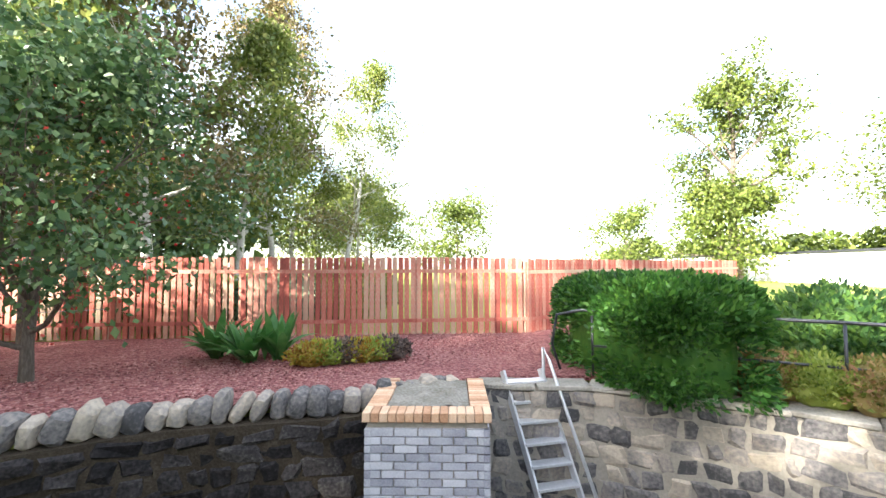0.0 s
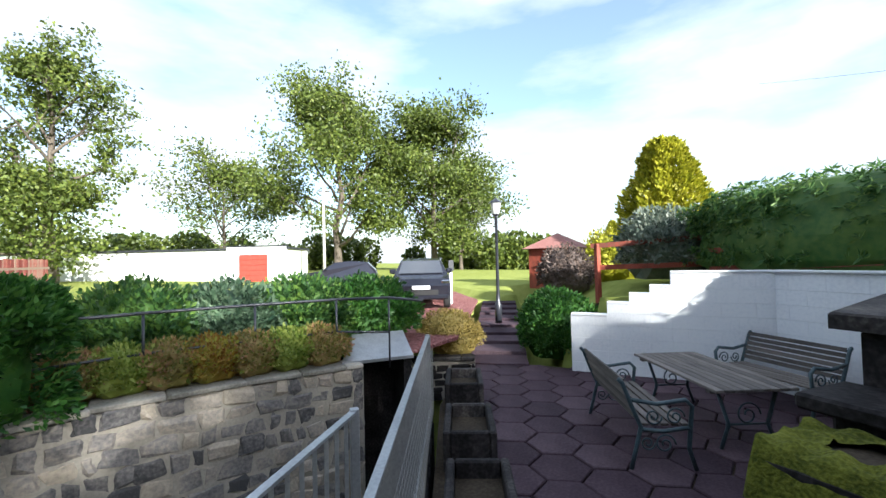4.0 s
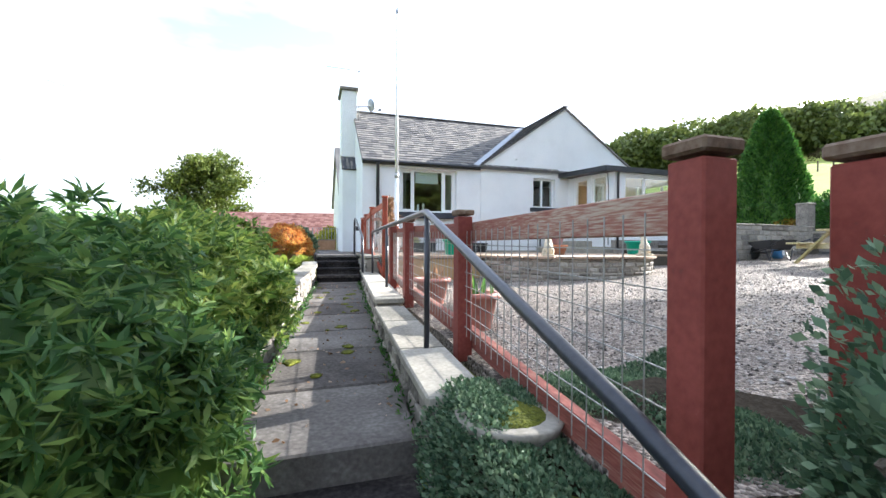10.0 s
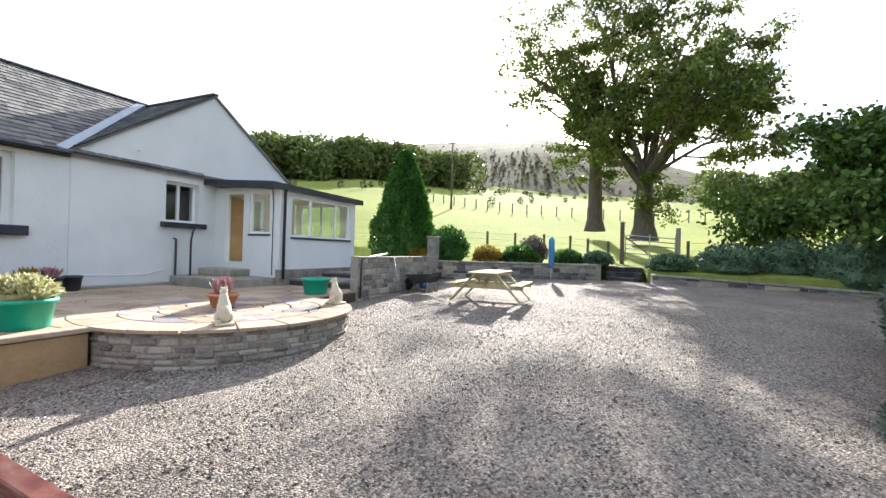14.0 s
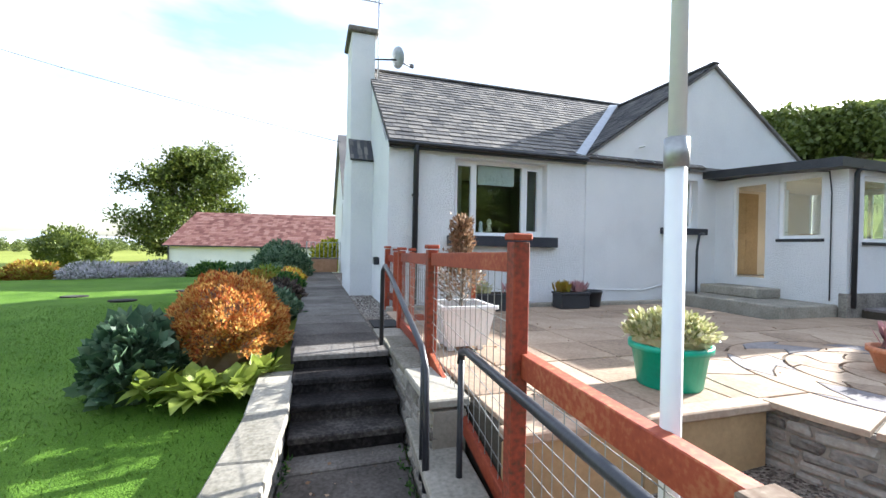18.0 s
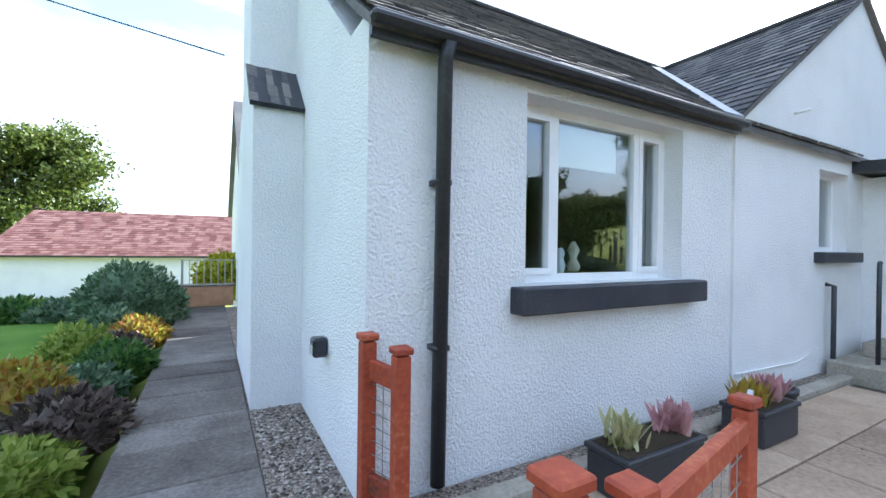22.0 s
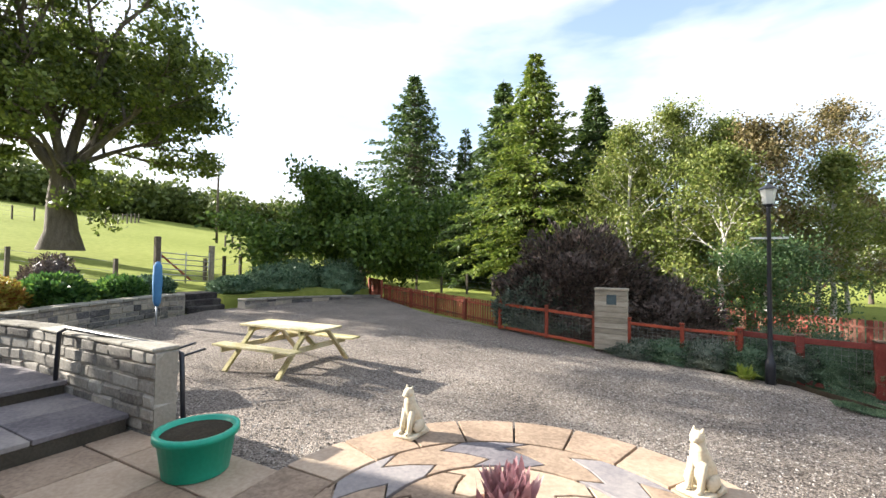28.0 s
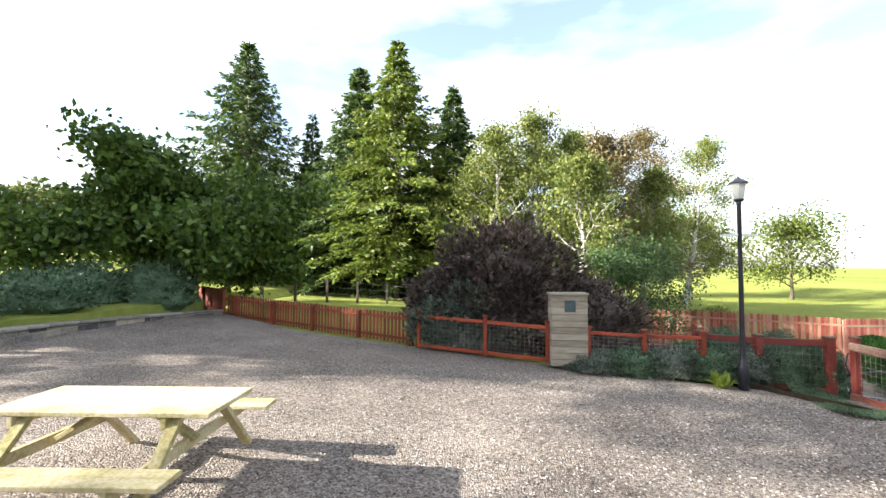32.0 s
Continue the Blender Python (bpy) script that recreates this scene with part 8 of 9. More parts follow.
def trough_planter(x, y, L, turn=0, plants=2):
    t = thing("black_planter", "dark plastic rectangular planter by the house wall", "planter", x, y, 2.13, turn, "dark planters by the wall")
    part("body", cube(-L / 2, L / 2, -0.17, 0.17, 0, 0.27, 0.012), DARKPOT, t)
    part("rim", cube(-L / 2 - 0.015, L / 2 + 0.015, -0.185, 0.185, 0.27, 0.31, 0.008), DARKPOT, t)
    part("soil", cube(-L / 2 + 0.03, L / 2 - 0.03, -0.15, 0.15, 0.31, 0.314), SOIL, t)
    return t


trough_planter(4.35, 16.62, 0.85)
trough_planter(5.95, 16.62, 0.62)
tub(6.55, 16.75, 2.13, 0.17, 0.32, DARKPOT, "small dark plastic pot by the house wall", "plant_pot", 0.015, 0.8, 0.8)
for k, (x, y, m, nm) in enumerate(((4.1, 16.62, L_CREAM, "yellow"), (4.65, 16.62, L_PINK, "mauve"), (5.78, 16.62, L_AUTUMN, "orange"), (6.1, 16.62, L_PINK, "pink"))):
    tuft("heather", f"{nm} heather growing in the dark planter", x, y, 2.42, 110, 0.24, 0.6, m, 330 + k, 0.10, "heathers in planters", arch=0.15)
fp = thing("flagpole", "tall white flagpole beside the path fence", "flagpole", 2.32, 10.74, 1.4)
part("lower_shaft", tube(bmesh.new(), [(0, 0, 0), (0, 0, 2.2)], 0.034, 12), UPVC, fp, "", True)
part("joint_sleeve", tube(bmesh.new(), [(0, 0, 2.16), (0, 0, 2.26)], 0.04, 12), GALV, fp, "", True)
part("upper_shaft", lathe(bmesh.new(), ((0.030, 2.2), (0.024, 3.7), (0.017, 5.15)), 12), UPVC, fp, "", True)
part("finial", lathe(bmesh.new(), ((0.01, 5.13), (0.028, 5.17), (0.032, 5.2), (0.012, 5.25)), 12), GALV, fp, "", True)
wb = thing("wheelbarrow", "black wheelbarrow with a red wheel by the wall", "wheelbarrow", 12.6, 11.24, 1.98, 160)
bm = bmesh.new()
lo = [bm.verts.new(p) for p in ((-0.22, -0.3, 0.3), (0.22, -0.3, 0.3), (0.25, 0.3, 0.3), (-0.25, 0.3, 0.3))]
hi = [bm.verts.new(p) for p in ((-0.28, -0.55, 0.5), (0.28, -0.55, 0.5), (0.34, 0.42, 0.55), (-0.34, 0.42, 0.55))]
bm.faces.new(lo)
for k in range(4):
    bm.faces.new((lo[k], lo[(k + 1) % 4], hi[(k + 1) % 4], hi[k]))
bmesh.ops.solidify(bm, geom=bm.faces[:], thickness=0.012)
part("tray", bm, DARKPOT, wb)
for s in (-1, 1):
    part("handle", tube(bmesh.new(), [(s * 0.1, -0.7, 0.2), (s * 0.24, 0.1, 0.3), (s * 0.3, 0.6, 0.5), (s * 0.31, 0.85, 0.56)], 0.018, 8), IRON, wb, "", True)
    part("leg", tube(bmesh.new(), [(s * 0.24, 0.1, 0.3), (s * 0.26, 0.3, 0.0), (s * 0.24, 0.38, 0.32)], 0.015, 6), IRON, wb, "", True)
w = part("wheel", lathe(bmesh.new(), ((0.1, -0.045), (0.17, -0.045), (0.19, 0), (0.17, 0.045), (0.1, 0.045)), 20), RUBBER, wb)
w.matrix_basis = Matrix.Translation((0, -0.68, 0.19)) @ Matrix.Rotation(radians(90), 4, "Y")
part("hub", lathe(bmesh.new(), ((0.1, -0.03), (0.11, 0), (0.1, 0.03)), 14), REDPAINT, w, "red wheel hub")
bg = thing("fertiliser_bag", "blue and white plastic sack beside the wheelbarrow", "bag", 13.5, 11.7, 2.0, 20)
bm = bmesh.new()
bmesh.ops.create_icosphere(bm, subdivisions=3, radius=1)
for v in bm.verts:
    q = Vector([math.copysign(abs(c) ** 0.6, c) for c in v.co])
    v.co = Vector((q.x * 0.2, q.y * 0.12, 0.2 + q.z * 0.2)) * (1 + 0.1 * noise.noise(v.co * 3))
part("sack", bm, BLUECLOTH, bg, "", True)
part("label_panel", cube(-0.09, 0.09, -0.14, -0.125, 0.12, 0.3, 0.01), WHITEPOT, bg, "white panel")
sp = thing("garden_spade", "grey handled spade leaning on the wall", "spade", 11.9, 11.75, 1.95)
part("shaft", tube(bmesh.new(), [(0, -0.15, 0.0), (0, 0.12, 1.0)], 0.016, 8), GALV, sp, "", True)
part("handle", tube(bmesh.new(), [(-0.06, 0.12, 1.0), (0.06, 0.12, 1.0)], 0.014, 8), DARKPOT, sp, "", True)
rd = thing("rotary_dryer", "folded rotary clothes dryer in a blue cover", "clothes dryer", 17.5, 8.35, 2.0)
part("mast", tube(bmesh.new(), [(0, 0, 0), (0, 0, 0.8)], 0.022, 8), GALV, rd, "", True)
bm = bmesh.new()
tube(bm, [(0, 0, 0.68), (0, 0, 0.8), (0.01, 0, 1.3), (0, 0, 1.75), (0, 0, 1.86)], 0.1, 12, True, [0.05, 0.10, 0.12, 0.10, 0.03])
for v in bm.verts:
    v.co.xy *= 1 + 0.22 * noise.noise(v.co * 9)
part("cover", bm, BLUECLOTH, rd, "blue fabric cover", True)
fg = thing("field_gate", "galvanised five-bar field gate between wooden posts", "gate")
A, B = Vector((22.04, 5.96, 0)), Vector((22.28, 3.72, 0))
for c, top in ((A, 4.75), (B, 4.5)):
    part("gate_post", cube(c.x - 0.09, c.x + 0.09, c.y - 0.09, c.y + 0.09, 2.5, top, 0.02), BARK if c is A else GREYWOOD, fg, "weathered wooden gate post")
for k in range(6):
    z = 3.05 + 0.2 * k
    part("bar", tube(bmesh.new(), [A.lerp(B, 0.06) + Vector((0, 0, z + 0.12)), A.lerp(B, 0.95) + Vector((0, 0, z - 0.03))], 0.02, 6), GALV, fg, "", True)
for t in (0.06, 0.5, 0.95):
    p = A.lerp(B, t)
    part("upright", tube(bmesh.new(), [p + Vector((0, 0, 3.0)), p + Vector((0, 0, 4.2))], 0.022, 6), GALV, fg, "", True)
part("brace", bar(bmesh.new(), (22.05, 5.85, 4.1), (22.2, 4.6, 3.1), 0.03, 0.06), REDWOOD, fg, "red painted brace")


def wire_fence(name, label, pts, n, h=1.05):
    root = thing(name, label, "fence")
    P = [Vector((x, y, pasture(x, y))) for x, y in pts]
    seg = [(b - a).length for a, b in zip(P, P[1:])]
    tot = sum(seg)
    posts = []
    for k in range(n + 1):
        s = tot * k / n
        for a, b, L in zip(P, P[1:], seg):
            if s <= L + 1e-4:
                c = a.lerp(b, s / L)
                break
            s -= L
        c.z = pasture(c.x, c.y)
        posts.append(c)
    me = None
    for c in posts:
        if me is None:
            ob = part("post", cube(-0.06, 0.06, -0.06, 0.06, -0.4, h + 0.1), BARK, root)
            me = ob.data
        else:
            ob = new("post", me)
            ob.parent = root
        ob.location = c
    bm = bmesh.new()
    for a, b in zip(posts, posts[1:]):
        for f in (0.3, 0.65, 0.98):
            bar(bm, a + Vector((0, 0, h * f)), b + Vector((0, 0, h * f)), 0.012, 0.012)
    part("wire", bm, WIRE, root)
    return root


wire_fence("field_fence", "wooden post and wire field fence", [(20.5, 24), (26, 15), (26.5, 9), (23.5, 6.6)], 12)
wire_fence("field_fence", "wooden post and wire field fence", [(23.5, 3.2), (27, -3), (32, -9), (44, -12)], 16)
wire_fence("field_fence", "line of fence posts across the upper field", [(60, 40), (56, 20), (58, 0), (62, -10), (72, -18)], 34, 1.2)
wire_fence("field_fence", "wooden post and rail fence by the woods", [(22, -9), (14, -12), (4, -10), (-4, -13)], 16)

# ---- house details ----
def porch_frame(name, label, a, b, z0, z1, bars, axis, at, parent):
    w = thing(name, label, "window", kind="structure")
    t, bm = 0.065, bmesh.new()
    P = (lambda u0, u1, z_, z__: box(bm, u0, u1, at, at + 0.07, z_, z__)) if axis == "x" else (lambda u0, u1, z_, z__: box(bm, at, at + 0.07, u0, u1, z_, z__))
    P(a + t, b - t, z0, z0 + t), P(a + t, b - t, z1 - t, z1)
    for u in (a, *bars, b - t):
        P(u, u + t, z0, z1)
    part("window_frame", bm, UPVC, w, "white plastic frame")
    ed = [a, *bars, b]
    for c, d in zip(ed, ed[1:]):
        g = cube(c + 0.02, d - 0.01, at + 0.03, at + 0.042, z0 + 0.03, z1 - 0.03) if axis == "x" else cube(at + 0.03, at + 0.042, c + 0.02, d - 0.01, z0 + 0.03, z1 - 0.03)
        part("pane", g, GLASS, w).visible_shadow = False
    s = cube(a - 0.03, b + 0.03, at - 0.09, at + 0.06, z0 - 0.06, z0 - 0.003, 0.006) if axis == "x" else cube(at - 0.07, at + 0.06, a - 0.03, b + 0.03, z0 - 0.06, z0 - 0.003, 0.006)
    part("window_sill", s, BLACKPAINT, w, "thin black sill")
    return w


porch_frame("window_3", "long white framed porch window in three panes", 10.74, 13.50, 3.50, 4.70, (11.55, 12.75), "x", PY0 + 0.05, porch)
porch_frame("window_4", "white framed porch side window", 15.00, 15.80, 3.56, 4.80, (), "y", PX0 + 0.05, porch)
porch_frame("window_5", "white framed window at the porch end", 15.1, 17.0, 3.5, 4.74, (16.0,), "y", PX1 - 0.15, porch)
dr = thing("door_1", "white glazed porch door standing open inwards", "door", PX0 + 0.12, 16.08, DOOR_Z, 8, kind="structure")
bm = bmesh.new()
for q in ((0, 0.1, 0, 1.94), (0.64, 0.74, 0, 1.94), (0.1, 0.64, 1.84, 1.94), (0.1, 0.64, 0, 0.16), (0.1, 0.64, 0.85, 0.95)):
    box(bm, q[0], q[1], -0.02, 0.03, q[2], q[3])
part("door_frame", bm, UPVC, dr)
part("pane", cube(0.09, 0.65, 0.0, 0.012, 0.1, 1.88), GLASS, dr).visible_shadow = False
part("door_handle", tube(bmesh.new(), [(0.68, -0.06, 1.0), (0.58, -0.06, 1.0)], 0.012, 8), CHROME, dr, "chrome handle", True)
bm = bmesh.new()
for q in ((16.02, 16.07, DOOR_Z, 4.80), (16.73, 16.78, DOOR_Z, 4.80)):
    box(bm, PX0 + 0.03, PX0 + 0.1, q[0], q[1], q[2], q[3])
box(bm, PX0 + 0.03, PX0 + 0.1, 16.07, 16.73, 4.74, 4.80)
part("door_frame", bm, UPVC, porch)
part("inner_back", cube(PX0 + 0.3, PX1 - 0.3, FY - 0.05, FY - 0.04, DOOR_Z, 4.78), CREAM, porch)
bm = cube(PX0 + 0.42, PX0 + 1.32, FY - 0.09, FY - 0.055, DOOR_Z, DOOR_Z + 1.98, 0.004)
for z0, z1 in ((0.12, 0.85), (1.0, 1.86)):
    for x0 in (0.52, 0.90):
        box(bm, PX0 + x0, PX0 + x0 + 0.31, FY - 0.1, FY - 0.088, DOOR_Z + z0, DOOR_Z + z1, 0.004)
part("inner_door", bm, TANWOOD, porch, "brown panelled house door inside the porch")
rad = thing("radiator", "cream panel radiator under the porch window", "radiator", 13.45, 15.6, DOOR_Z + 0.12)
part("panel", cube(0, 0.1, -0.1, 1.1, 0, 0.55, 0.02), CREAM, rad)
for k in range(12):
    part("fin", cube(-0.008, 0.0, -0.06 + k * 0.095, -0.02 + k * 0.095, 0.03, 0.52), CREAM, rad)
ch = thing("porch_chair", "orange-brown wooden chair inside the porch", "chair", 11.0, 15.5, DOOR_Z)
part("seat", cube(-0.22, 0.22, -0.22, 0.22, 0.42, 0.46, 0.01), TANWOOD, ch)
for sx in (-0.19, 0.19):
    for sy in (-0.19, 0.19):
        part("leg", cube(sx - 0.02, sx + 0.02, sy - 0.02, sy + 0.02, 0, 0.42), TANWOOD, ch)
part("backrest", cube(-0.24, 0.24, 0.18, 0.21, 0.72, 0.96, 0.02), TANWOOD, ch)
for sx in (-0.19, 0.19):
    part("back_post", cube(sx - 0.02, sx + 0.02, 0.17, 0.21, 0.46, 0.78), TANWOOD, ch)
mt = tagged(part("doormat", cube(1.98, 2.42, 15.5, 16.05, 2.105, 2.125, 0.004), RUBBER), "black rubber doormat on the flags", "mat")
bm = bmesh.new()
tube(bm, [(PX0 - 0.02, 16.9, 4.98), (PX0 - 0.03, 16.2, 4.93), (PX0 - 0.02, 15.2, 4.86), (PX0 - 0.02, 14.9, 4.8), (PX0 - 0.02, 14.86, 4.4), (PX0 - 0.02, 14.86, 2.4)], 0.012, 6)
part("cable", bm, IRON, porch, "black cable clipped to the wall", True)
part("porch_downpipe", tube(bmesh.new(), [(PX0 + 0.12, PY0 - 0.12, 4.85), (PX0 + 0.12, PY0 - 0.06, 4.72), (PX0 + 0.12, PY0 - 0.05, 2.3)], 0.04, 10), BLACKPAINT, porch, "black downpipe", True)
part("cable", tube(bmesh.new(), [(6.7, FY - 0.045, 2.42), (8.2, FY - 0.045, 2.38), (8.8, FY - 0.045, 2.5)], 0.012, 6), UPVC, house, "white cable along the wall", True)
part("overflow_pipe", tube(bmesh.new(), [(8.05, FY - 0.03, 5.55), (8.05, FY - 0.2, 5.55)], 0.02, 8), UPVC, house, "short white overflow pipe", True)
part("waste_pipe", tube(bmesh.new(), [(9.05, FY - 0.02, 3.35), (9.05, FY - 0.12, 3.33), (9.05, FY - 0.12, 2.5), (9.05, FY - 0.12, 2.2)], 0.03, 8), BLACKPAINT, house, "black waste pipe", True)
wlm = thing("wall_lamp", "small black wall lamp on the house side", "lamp", 2.45, 18.25, 2.95)
part("lamp_body", cube(-0.12, 0.0, -0.07, 0.07, -0.08, 0.08, 0.02), IRON, wlm)
part("lamp_face", cube(-0.125, -0.118, -0.05, 0.05, -0.06, 0.02), LAMPGLASS, wlm)
an = thing("tv_aerial", "metal television aerial on the chimney", "aerial", 2.60, 19.9, 7.55)
part("mast", tube(bmesh.new(), [(0, 0, -0.5), (0, 0, 1.75)], 0.02, 8), GALV, an, "", True)
part("boom", tube(bmesh.new(), [(0.1, 0.0, 1.65), (-1.2, 0.2, 1.75)], 0.014, 6), GALV, an, "", True)
for k in range(9):
    x = 0.05 - k * 0.14
    part("element", tube(bmesh.new(), [(x, -0.1, 1.66 - 0.0 * k), (x - 0.02, 0.12, 1.67)], 0.005, 5), GALV, an)
ds = thing("satellite_dish", "grey satellite dish bracketed to the chimney", "satellite dish", 2.88, 19.6, 7.8, 20)
bm = bmesh.new()
bmesh.ops.create_uvsphere(bm, u_segments=20, v_segments=10, radius=1)
bmesh.ops.delete(bm, geom=[v for v in bm.verts if v.co.z > -0.75], context="VERTS")
for v in bm.verts:
    v.co = Vector((v.co.x * 0.42, v.co.y * 0.48, (v.co.z + 1) * 0.35))
bmesh.ops.solidify(bm, geom=bm.faces[:], thickness=0.01)
d_ = part("dish", bm, LEAD, ds, "", True)
d_.matrix_basis = Matrix.Translation((0.1, 0, 0)) @ Matrix.Rotation(radians(75), 4, "Y")
part("bracket", tube(bmesh.new(), [(-0.35, 0.2, -0.1), (0.1, 0, -0.05), (0.5, -0.05, -0.12)], 0.02, 6), IRON, ds, "", True)
part("receiver", cube(0.48, 0.58, -0.08, -0.02, -0.14, -0.06), IRON, ds)
orn = tagged(part("window_ornament", lathe(bmesh.new(), ((0.05, 3.58), (0.07, 3.62), (0.03, 3.7), (0.06, 3.78), (0.02, 3.86)), 12, 4.62, FY + 0.36), STATUE, None, "", True), "small pale ornament on the window ledge", "ornament")
# rear wing, end of the path, barn and distance
rw = thing("rear_wing", "white rendered rear wing with slate roof", "house wing")
wall_holes("wing_wall", 25.5, 33.0, 1.2, 5.3, 2.3, 2.7, [(26.4, 26.9, 3.6, 5.0), (27.2, 27.7, 3.6, 5.0)], "white roughcast wall", RENDER, rw, (29.2, 8.1), axis="x")
part("wing_front", cube(2.71, 9, 25.5, 25.9, 1.2, 5.3), RENDER, rw)
bm = bmesh.new()
for y0 in (25.1, 33.3):
    v = [bm.verts.new(p) for p in ((2.15, y0, 5.0), (9, y0, 5.0), (9, 29.2, 8.25), (2.15, 29.2, 8.25))]
    w = [bm.verts.new((p.co.x, p.co.y, p.co.z - 0.12)) for p in v]
    for q in ((v[0], v[1], v[2], v[3]), (w[3], w[2], w[1], w[0]), (v[0], v[3], w[3], w[0]), (v[1], v[0], w[0], w[1])):
        bm.faces.new(q)
bmesh.ops.recalc_face_normals(bm, faces=bm.faces[:])
part("wing_roof", bm, SLATE, rw)
part("pane", cube(2.5, 2.52, 26.42, 26.88, 3.62, 4.98), DARKGLASS, rw)
part("pane", cube(2.5, 2.52, 27.22, 27.68, 3.62, 4.98), DARKGLASS, rw)
bp = thing("brick_planter", "low buff brick wall at the path end", "wall", 0.85, 27.8, 2.1)
part("wall_base", cube(-0.9, 1.3, 0, 0.25, 0, 0.55, 0.01), BRICK, bp)
part("wall_cap", cube(-0.95, 1.35, -0.03, 0.28, 0.55, 0.6, 0.01), COPING, bp)
bar_railing("end_railing", "black iron railing at the end of the path", (0.9, 28.3), (2.3, 28.3), 2.1, 3.35, 8)
bn = thing("barn", "long white barn with a red tiled roof", "barn", -11.0, 52.0, 0.0, -9)
part("wall", cube(0, 24, 0, 7, -0.5, 3.0), WHITEWALL, bn)
bm = bmesh.new()
q = [bm.verts.new(p) for p in ((-0.3, -0.4, 2.95), (24.3, -0.4, 2.95), (24.3, 3.5, 6.1), (-0.3 + 1.2, 3.5, 6.1), (24.3, 7.4, 2.95), (-0.3, 7.4, 2.95))]
for f in ((0, 1, 2, 3), (3, 2, 4, 5), (0, 3, 5), (1, 4, 2), (5, 4, 1, 0)):
    bm.faces.new([q[i] for i in f])
bmesh.ops.recalc_face_normals(bm, faces=bm.faces[:])
part("roof_deck", bm, REDTILE, bn)
slate_plane("roof_tiles", (-0.3, -0.45, 2.93), (24.3, -0.45, 2.93), (24.3, 3.5, 6.12), (0.9, 3.5, 6.12), 20, bn, 0.45, REDTILE, 41)
part("gutter", cube(-0.35, 24.3, -0.5, -0.38, 2.82, 2.95), BLACKPAINT, bn)
part("downpipe", tube(bmesh.new(), [(0.05, -0.1, 2.85), (0.05, -0.1, 0)], 0.06, 8), BLACKPAINT, bn)
rd_ = sheet("farm_road", [(-14.5, 34), (-11.8, 34), (-15, 60), (-22, 110), (-25, 110), (-18.5, 60)], lambda x, y: max(land(x, y), pasture(x, y)) + 0.06, DARKSTONE, "narrow grey tarmac farm road", "road", 4.0, 0.1)
sheet("lawn", [(0.0, 6.3), (0.66, 14.2), (0.66, 27.0), (-16, 27.5), (-16, 15), (-9.2, 13.2), (-0.8, 10.4)], lambda x, y: 1.50 + 0.028 * (y - 8) + 0.02 * x + 0.03 * noise.noise((x * 0.5, y * 0.5, 5)), LAWN, "smooth mown green lawn", "lawn", 1.0, 0.1)
# Thin dark discs added for the small molehill-like patches in the grass.
for k, (x, y) in enumerate(((-3.2, 21.5), (-4.6, 22.5), (-2.2, 23.0), (-5.6, 20.8))):
    tagged(part("stepping_stone", prism(bmesh.new(), [(x + 0.3 * math.cos(a), y + 0.22 * math.sin(a)) for a in np.linspace(0, 6.28, 12)[:-1]], 1.6, 1.50 + 0.028 * (y - 8) + 0.02 * x + 0.03), DARKSTONE), "small dark molehill-like patch on the lawn", "stone", "stepping stones")
# Distance haze on these hills is painted in with the blue-grey lead colour.
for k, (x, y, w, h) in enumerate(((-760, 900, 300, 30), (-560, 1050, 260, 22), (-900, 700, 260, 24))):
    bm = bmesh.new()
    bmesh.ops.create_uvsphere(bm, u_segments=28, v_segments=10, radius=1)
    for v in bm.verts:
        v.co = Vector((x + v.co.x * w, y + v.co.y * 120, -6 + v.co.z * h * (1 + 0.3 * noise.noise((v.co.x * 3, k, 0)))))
    tagged(part("distant_hill", bm, LEAD, None, "", True), "low hill on the horizon, haze painted in as blue-grey", "hill", "distant hills", kind="structure")
bm = bmesh.new()
for a, b in (((1.69, 19.0, 5.5), (-14.0, 24.3, 10.4)), ((-35.5, 4.1, 7.4), (-60, -30, 8)), ((-35.5, 4.1, 7.4), (-40, 60, 8))):
    a, b = Vector(a), Vector(b)
    tube(bm, [a.lerp(b, t) - Vector((0, 0, 0.3 * math.sin(math.pi * t))) for t in np.linspace(0, 1, 9)], 0.007, 4)
tagged(part("overhead_wire", bm, IRON), "thin black overhead wires", "wire")

# ---- loose small growth and litter ----
rg = np.random.default_rng(77)
n = 70000
gx, gy = rg.uniform(-7.5, 0.62, n), rg.uniform(8.2, 21.0, n)
near = (gx < np.interp(gy, (6.3, 14.2), (0.0, 0.66))) & (gy > 10.2 - 0.33 * (gx + 0.8)) & ((gx > -4) | (rg.random(n) < 0.5))
gx, gy = gx[near], gy[near]
gz = np.array([1.50 + 0.028 * (b - 8) + 0.02 * a + 0.03 * noise.noise((a * 0.5, b * 0.5, 5)) for a, b in zip(gx, gy)])
tagged(leaves("grass_blades", np.c_[gx, gy, gz - 0.005], 0.042, L_LAWN, None, np.c_[rg.normal(0, 0.5, (len(gx), 2)), np.full(len(gx), 1.0)], slim=0.16), "short mown blades of the lawn", "grass", kind="stuff")


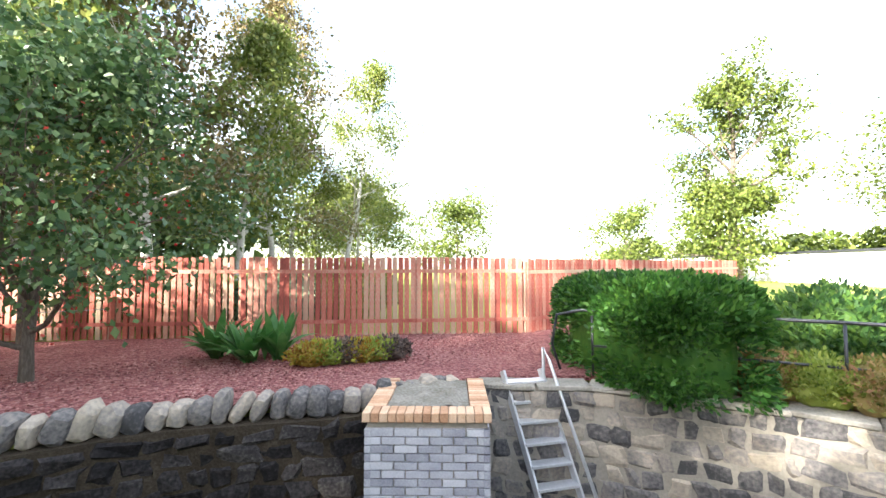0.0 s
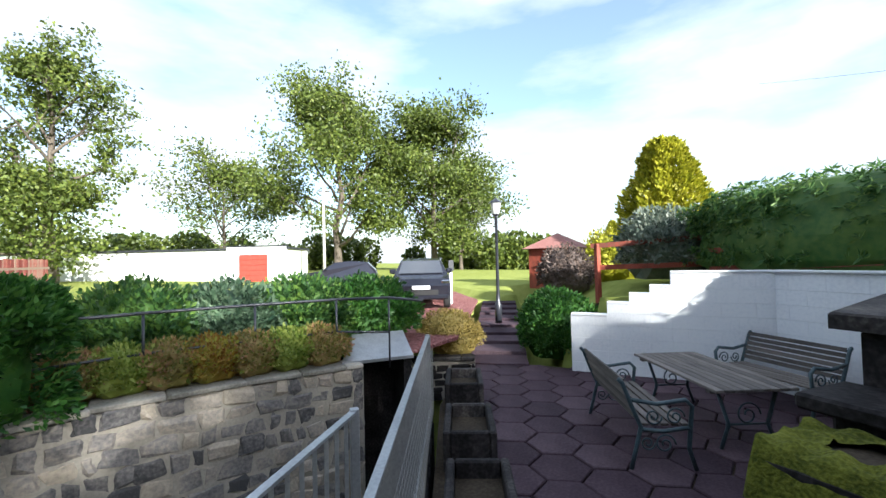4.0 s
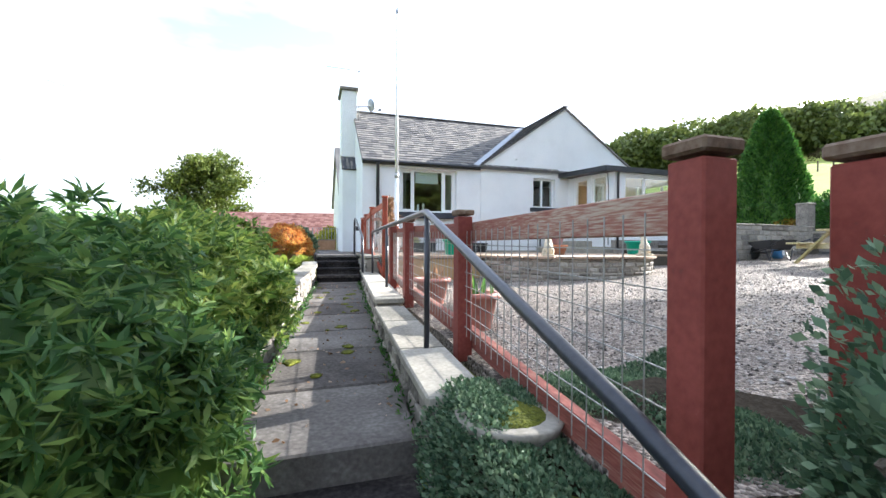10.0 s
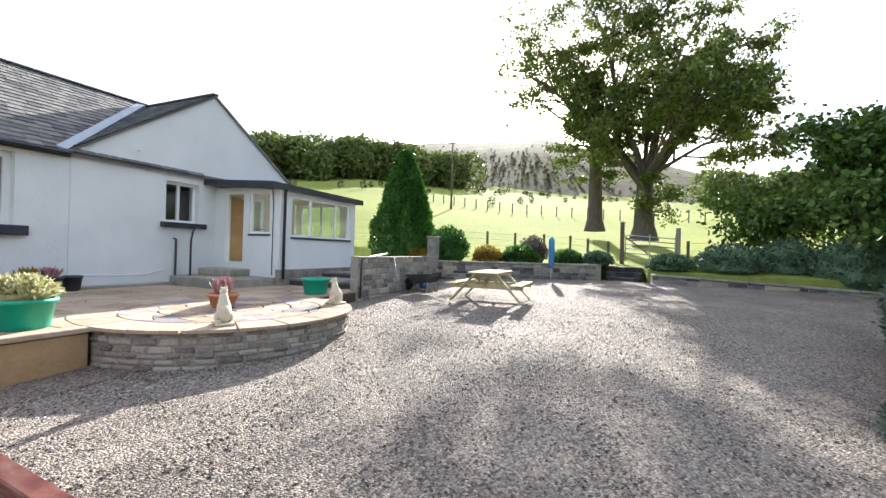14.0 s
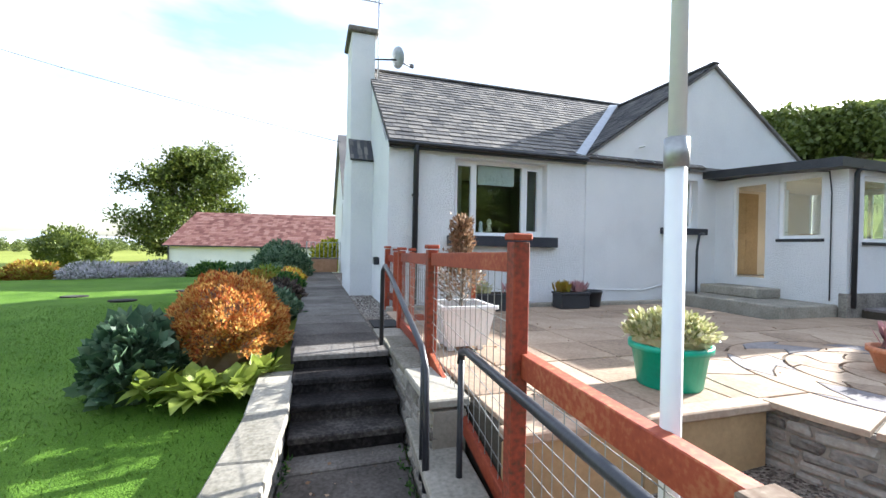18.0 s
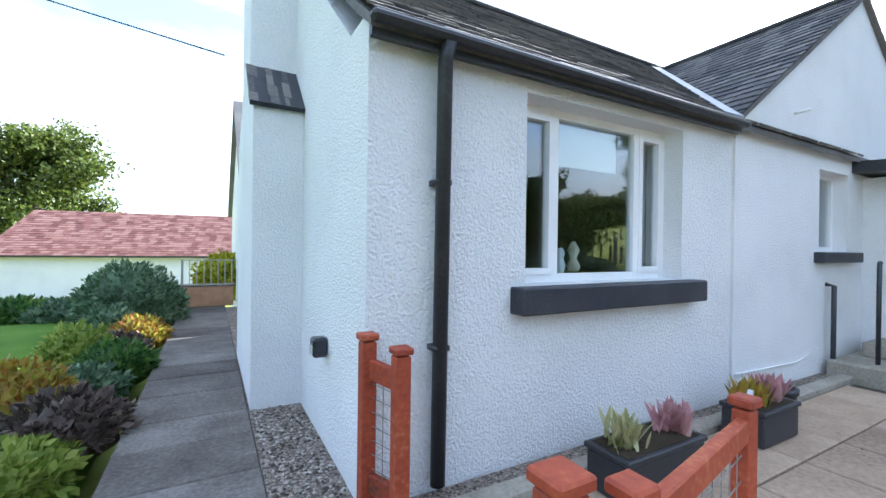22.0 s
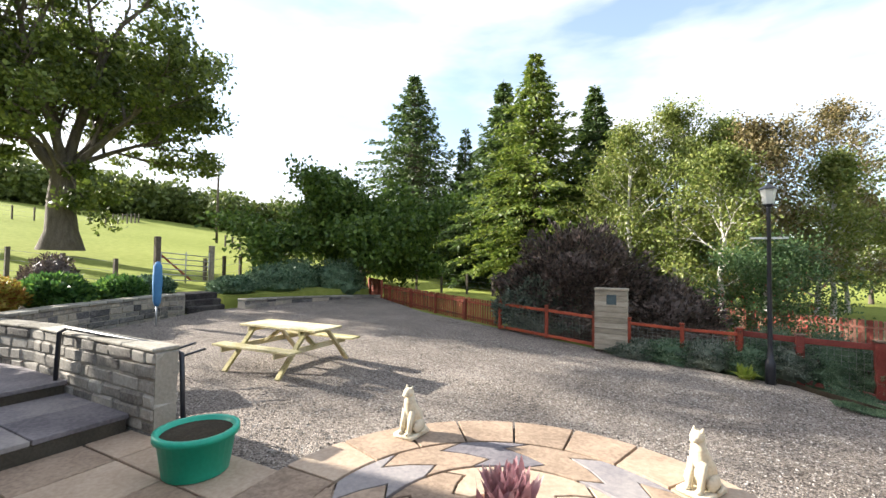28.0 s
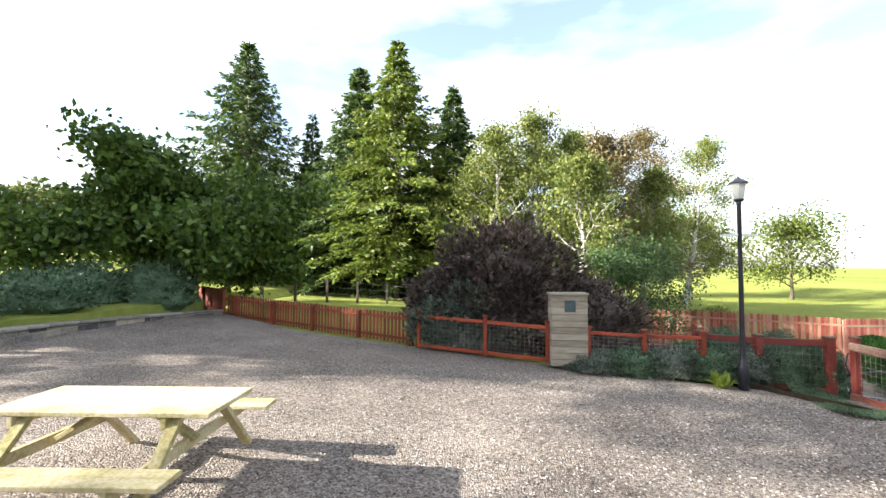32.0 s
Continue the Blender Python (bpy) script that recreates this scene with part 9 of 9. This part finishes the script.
def pebbles(name, label, n, place, material, size):
    """Loose stones lying on a surface, as one mesh."""
    V, F = [], []
    for k in range(n):
        x, y, z = place()
        s = size * rg.uniform(0.55, 1.35)
        b = len(V)
        q = rg.uniform(0.7, 1.25, 6)
        a = rg.random() * 3.14
        c, d = math.cos(a), math.sin(a)
        V += [(x + px * c - py * d, y + px * d + py * c, z + pz) for px, py, pz in ((s * q[0], 0, 0), (0, s * 0.7 * q[1], 0), (-s * q[2], 0, 0), (0, -s * 0.7 * q[3], 0), (0, 0, s * 0.5 * q[4]), (0, 0, -s * 0.4))]
        F += [(b, b + 1, b + 4), (b + 1, b + 2, b + 4), (b + 2, b + 3, b + 4), (b + 3, b, b + 4), (b + 1, b, b + 5), (b + 2, b + 1, b + 5), (b + 3, b + 2, b + 5), (b, b + 3, b + 5)]
    return tagged(raw(name, V, F, material), label, "gravel", kind="stuff")


def on_yard():
    while True:
        x, y = rg.uniform(2.3, 12.5), rg.uniform(3.9, 11.9)
        if (x - CX) ** 2 + (y - CY) ** 2 > CR ** 2 and y > 4.6 - 0.35 * (x - 3.0) and rg.random() < 1.4 - 0.09 * x:
            return x, y, gravel_top(x, y) + 0.002


pebbles("gravel_stones", "loose pale and dark stones of the yard", 15000, on_yard, STONEBIT, 0.017)
pebbles("gravel_stones", "loose red stones on the far bank", 3500, lambda: (rg.uniform(-6, 2.5), rg.uniform(-8, -5.2), 0.01), REDBIT, 0.022)
pebbles("gravel_stones", "small pebbles of the strip by the house wall", 2500, lambda: (rg.uniform(1.98, 2.44), rg.uniform(16.4, 24), 2.108), STONEBIT, 0.02)


def litter():
    k = rg.random()
    if k < 0.45:
        y = rg.uniform(5.5, 13.3)
        return rg.uniform(path_x(y, 0) + 0.03, path_x(y, 1) - 0.03), y, path_z(y) + 0.006
    if k < 0.7:
        y0, z = tread[rg.integers(1, 7)]
        return rg.uniform(0.3, 1.2), y0 + rg.uniform(0.05, 0.5), z + 0.006
    return rg.uniform(2.6, 9.8), rg.uniform(12.4, 16.6), 2.132


P = np.array([litter() for k in range(420)])
tagged(leaves("fallen_leaves", P, 0.04, L_BROWN, None, np.c_[rg.normal(size=(420, 2)), np.full(420, 0.05)], slim=0.6, jitter=0.1), "dry fallen leaves on the path and patio", "leaves", kind="stuff")
n = 900
y = rg.uniform(5.5, 13.3, n)
side = rg.random(n) < 0.5
x = np.array([path_x(b, 0) + 0.03 if s_ else path_x(b, 1) - 0.03 for b, s_ in zip(y, side)]) + rg.normal(0, 0.025, n)
tagged(leaves("path_weeds", np.c_[x, y, [path_z(b) for b in y]], 0.055, L_HEDGE, None, np.c_[rg.normal(0, 0.6, (n, 2)), np.full(n, 0.8)], slim=0.35), "small weeds along the path edges", "weeds", kind="stuff")
for k in range(26):
    y0 = float(rg.uniform(6, 13))
    bm = bmesh.new()
    bmesh.ops.create_icosphere(bm, subdivisions=2, radius=1)
    w = float(rg.uniform(0.025, 0.075))
    for v in bm.verts:
        f = 1 + 0.5 * noise.noise(v.co * 2 + Vector((k * 5.0, 0, 0)))
        v.co = Vector((v.co.x * w * f, v.co.y * w * 1.4 * f, max(v.co.z, 0) * 0.012))
    ob = tagged(part("moss_patch", bm, MOSS, None, "", True), "low dark moss patch on the flagstones", "moss", "moss patches on the path")
    ob.location = (float(rg.uniform(path_x(y0, 0) + 0.1, path_x(y0, 1) - 0.1)), y0, path_z(y0))
bowl = thing("stone_bowl", "round weathered stone bowl with moss at the wall end", "planter", 1.74, 5.0, 1.36)
part("bowl_body", lathe(bmesh.new(), ((0.14, 0), (0.2, 0.05), (0.25, 0.14), (0.26, 0.17), (0.22, 0.17)), 20), COPING, bowl, "", True)
part("moss_fill", lathe(bmesh.new(), ((0.22, 0.15), (0.15, 0.18), (0.01, 0.19)), 16), MOSS, bowl, "green moss filling", True)
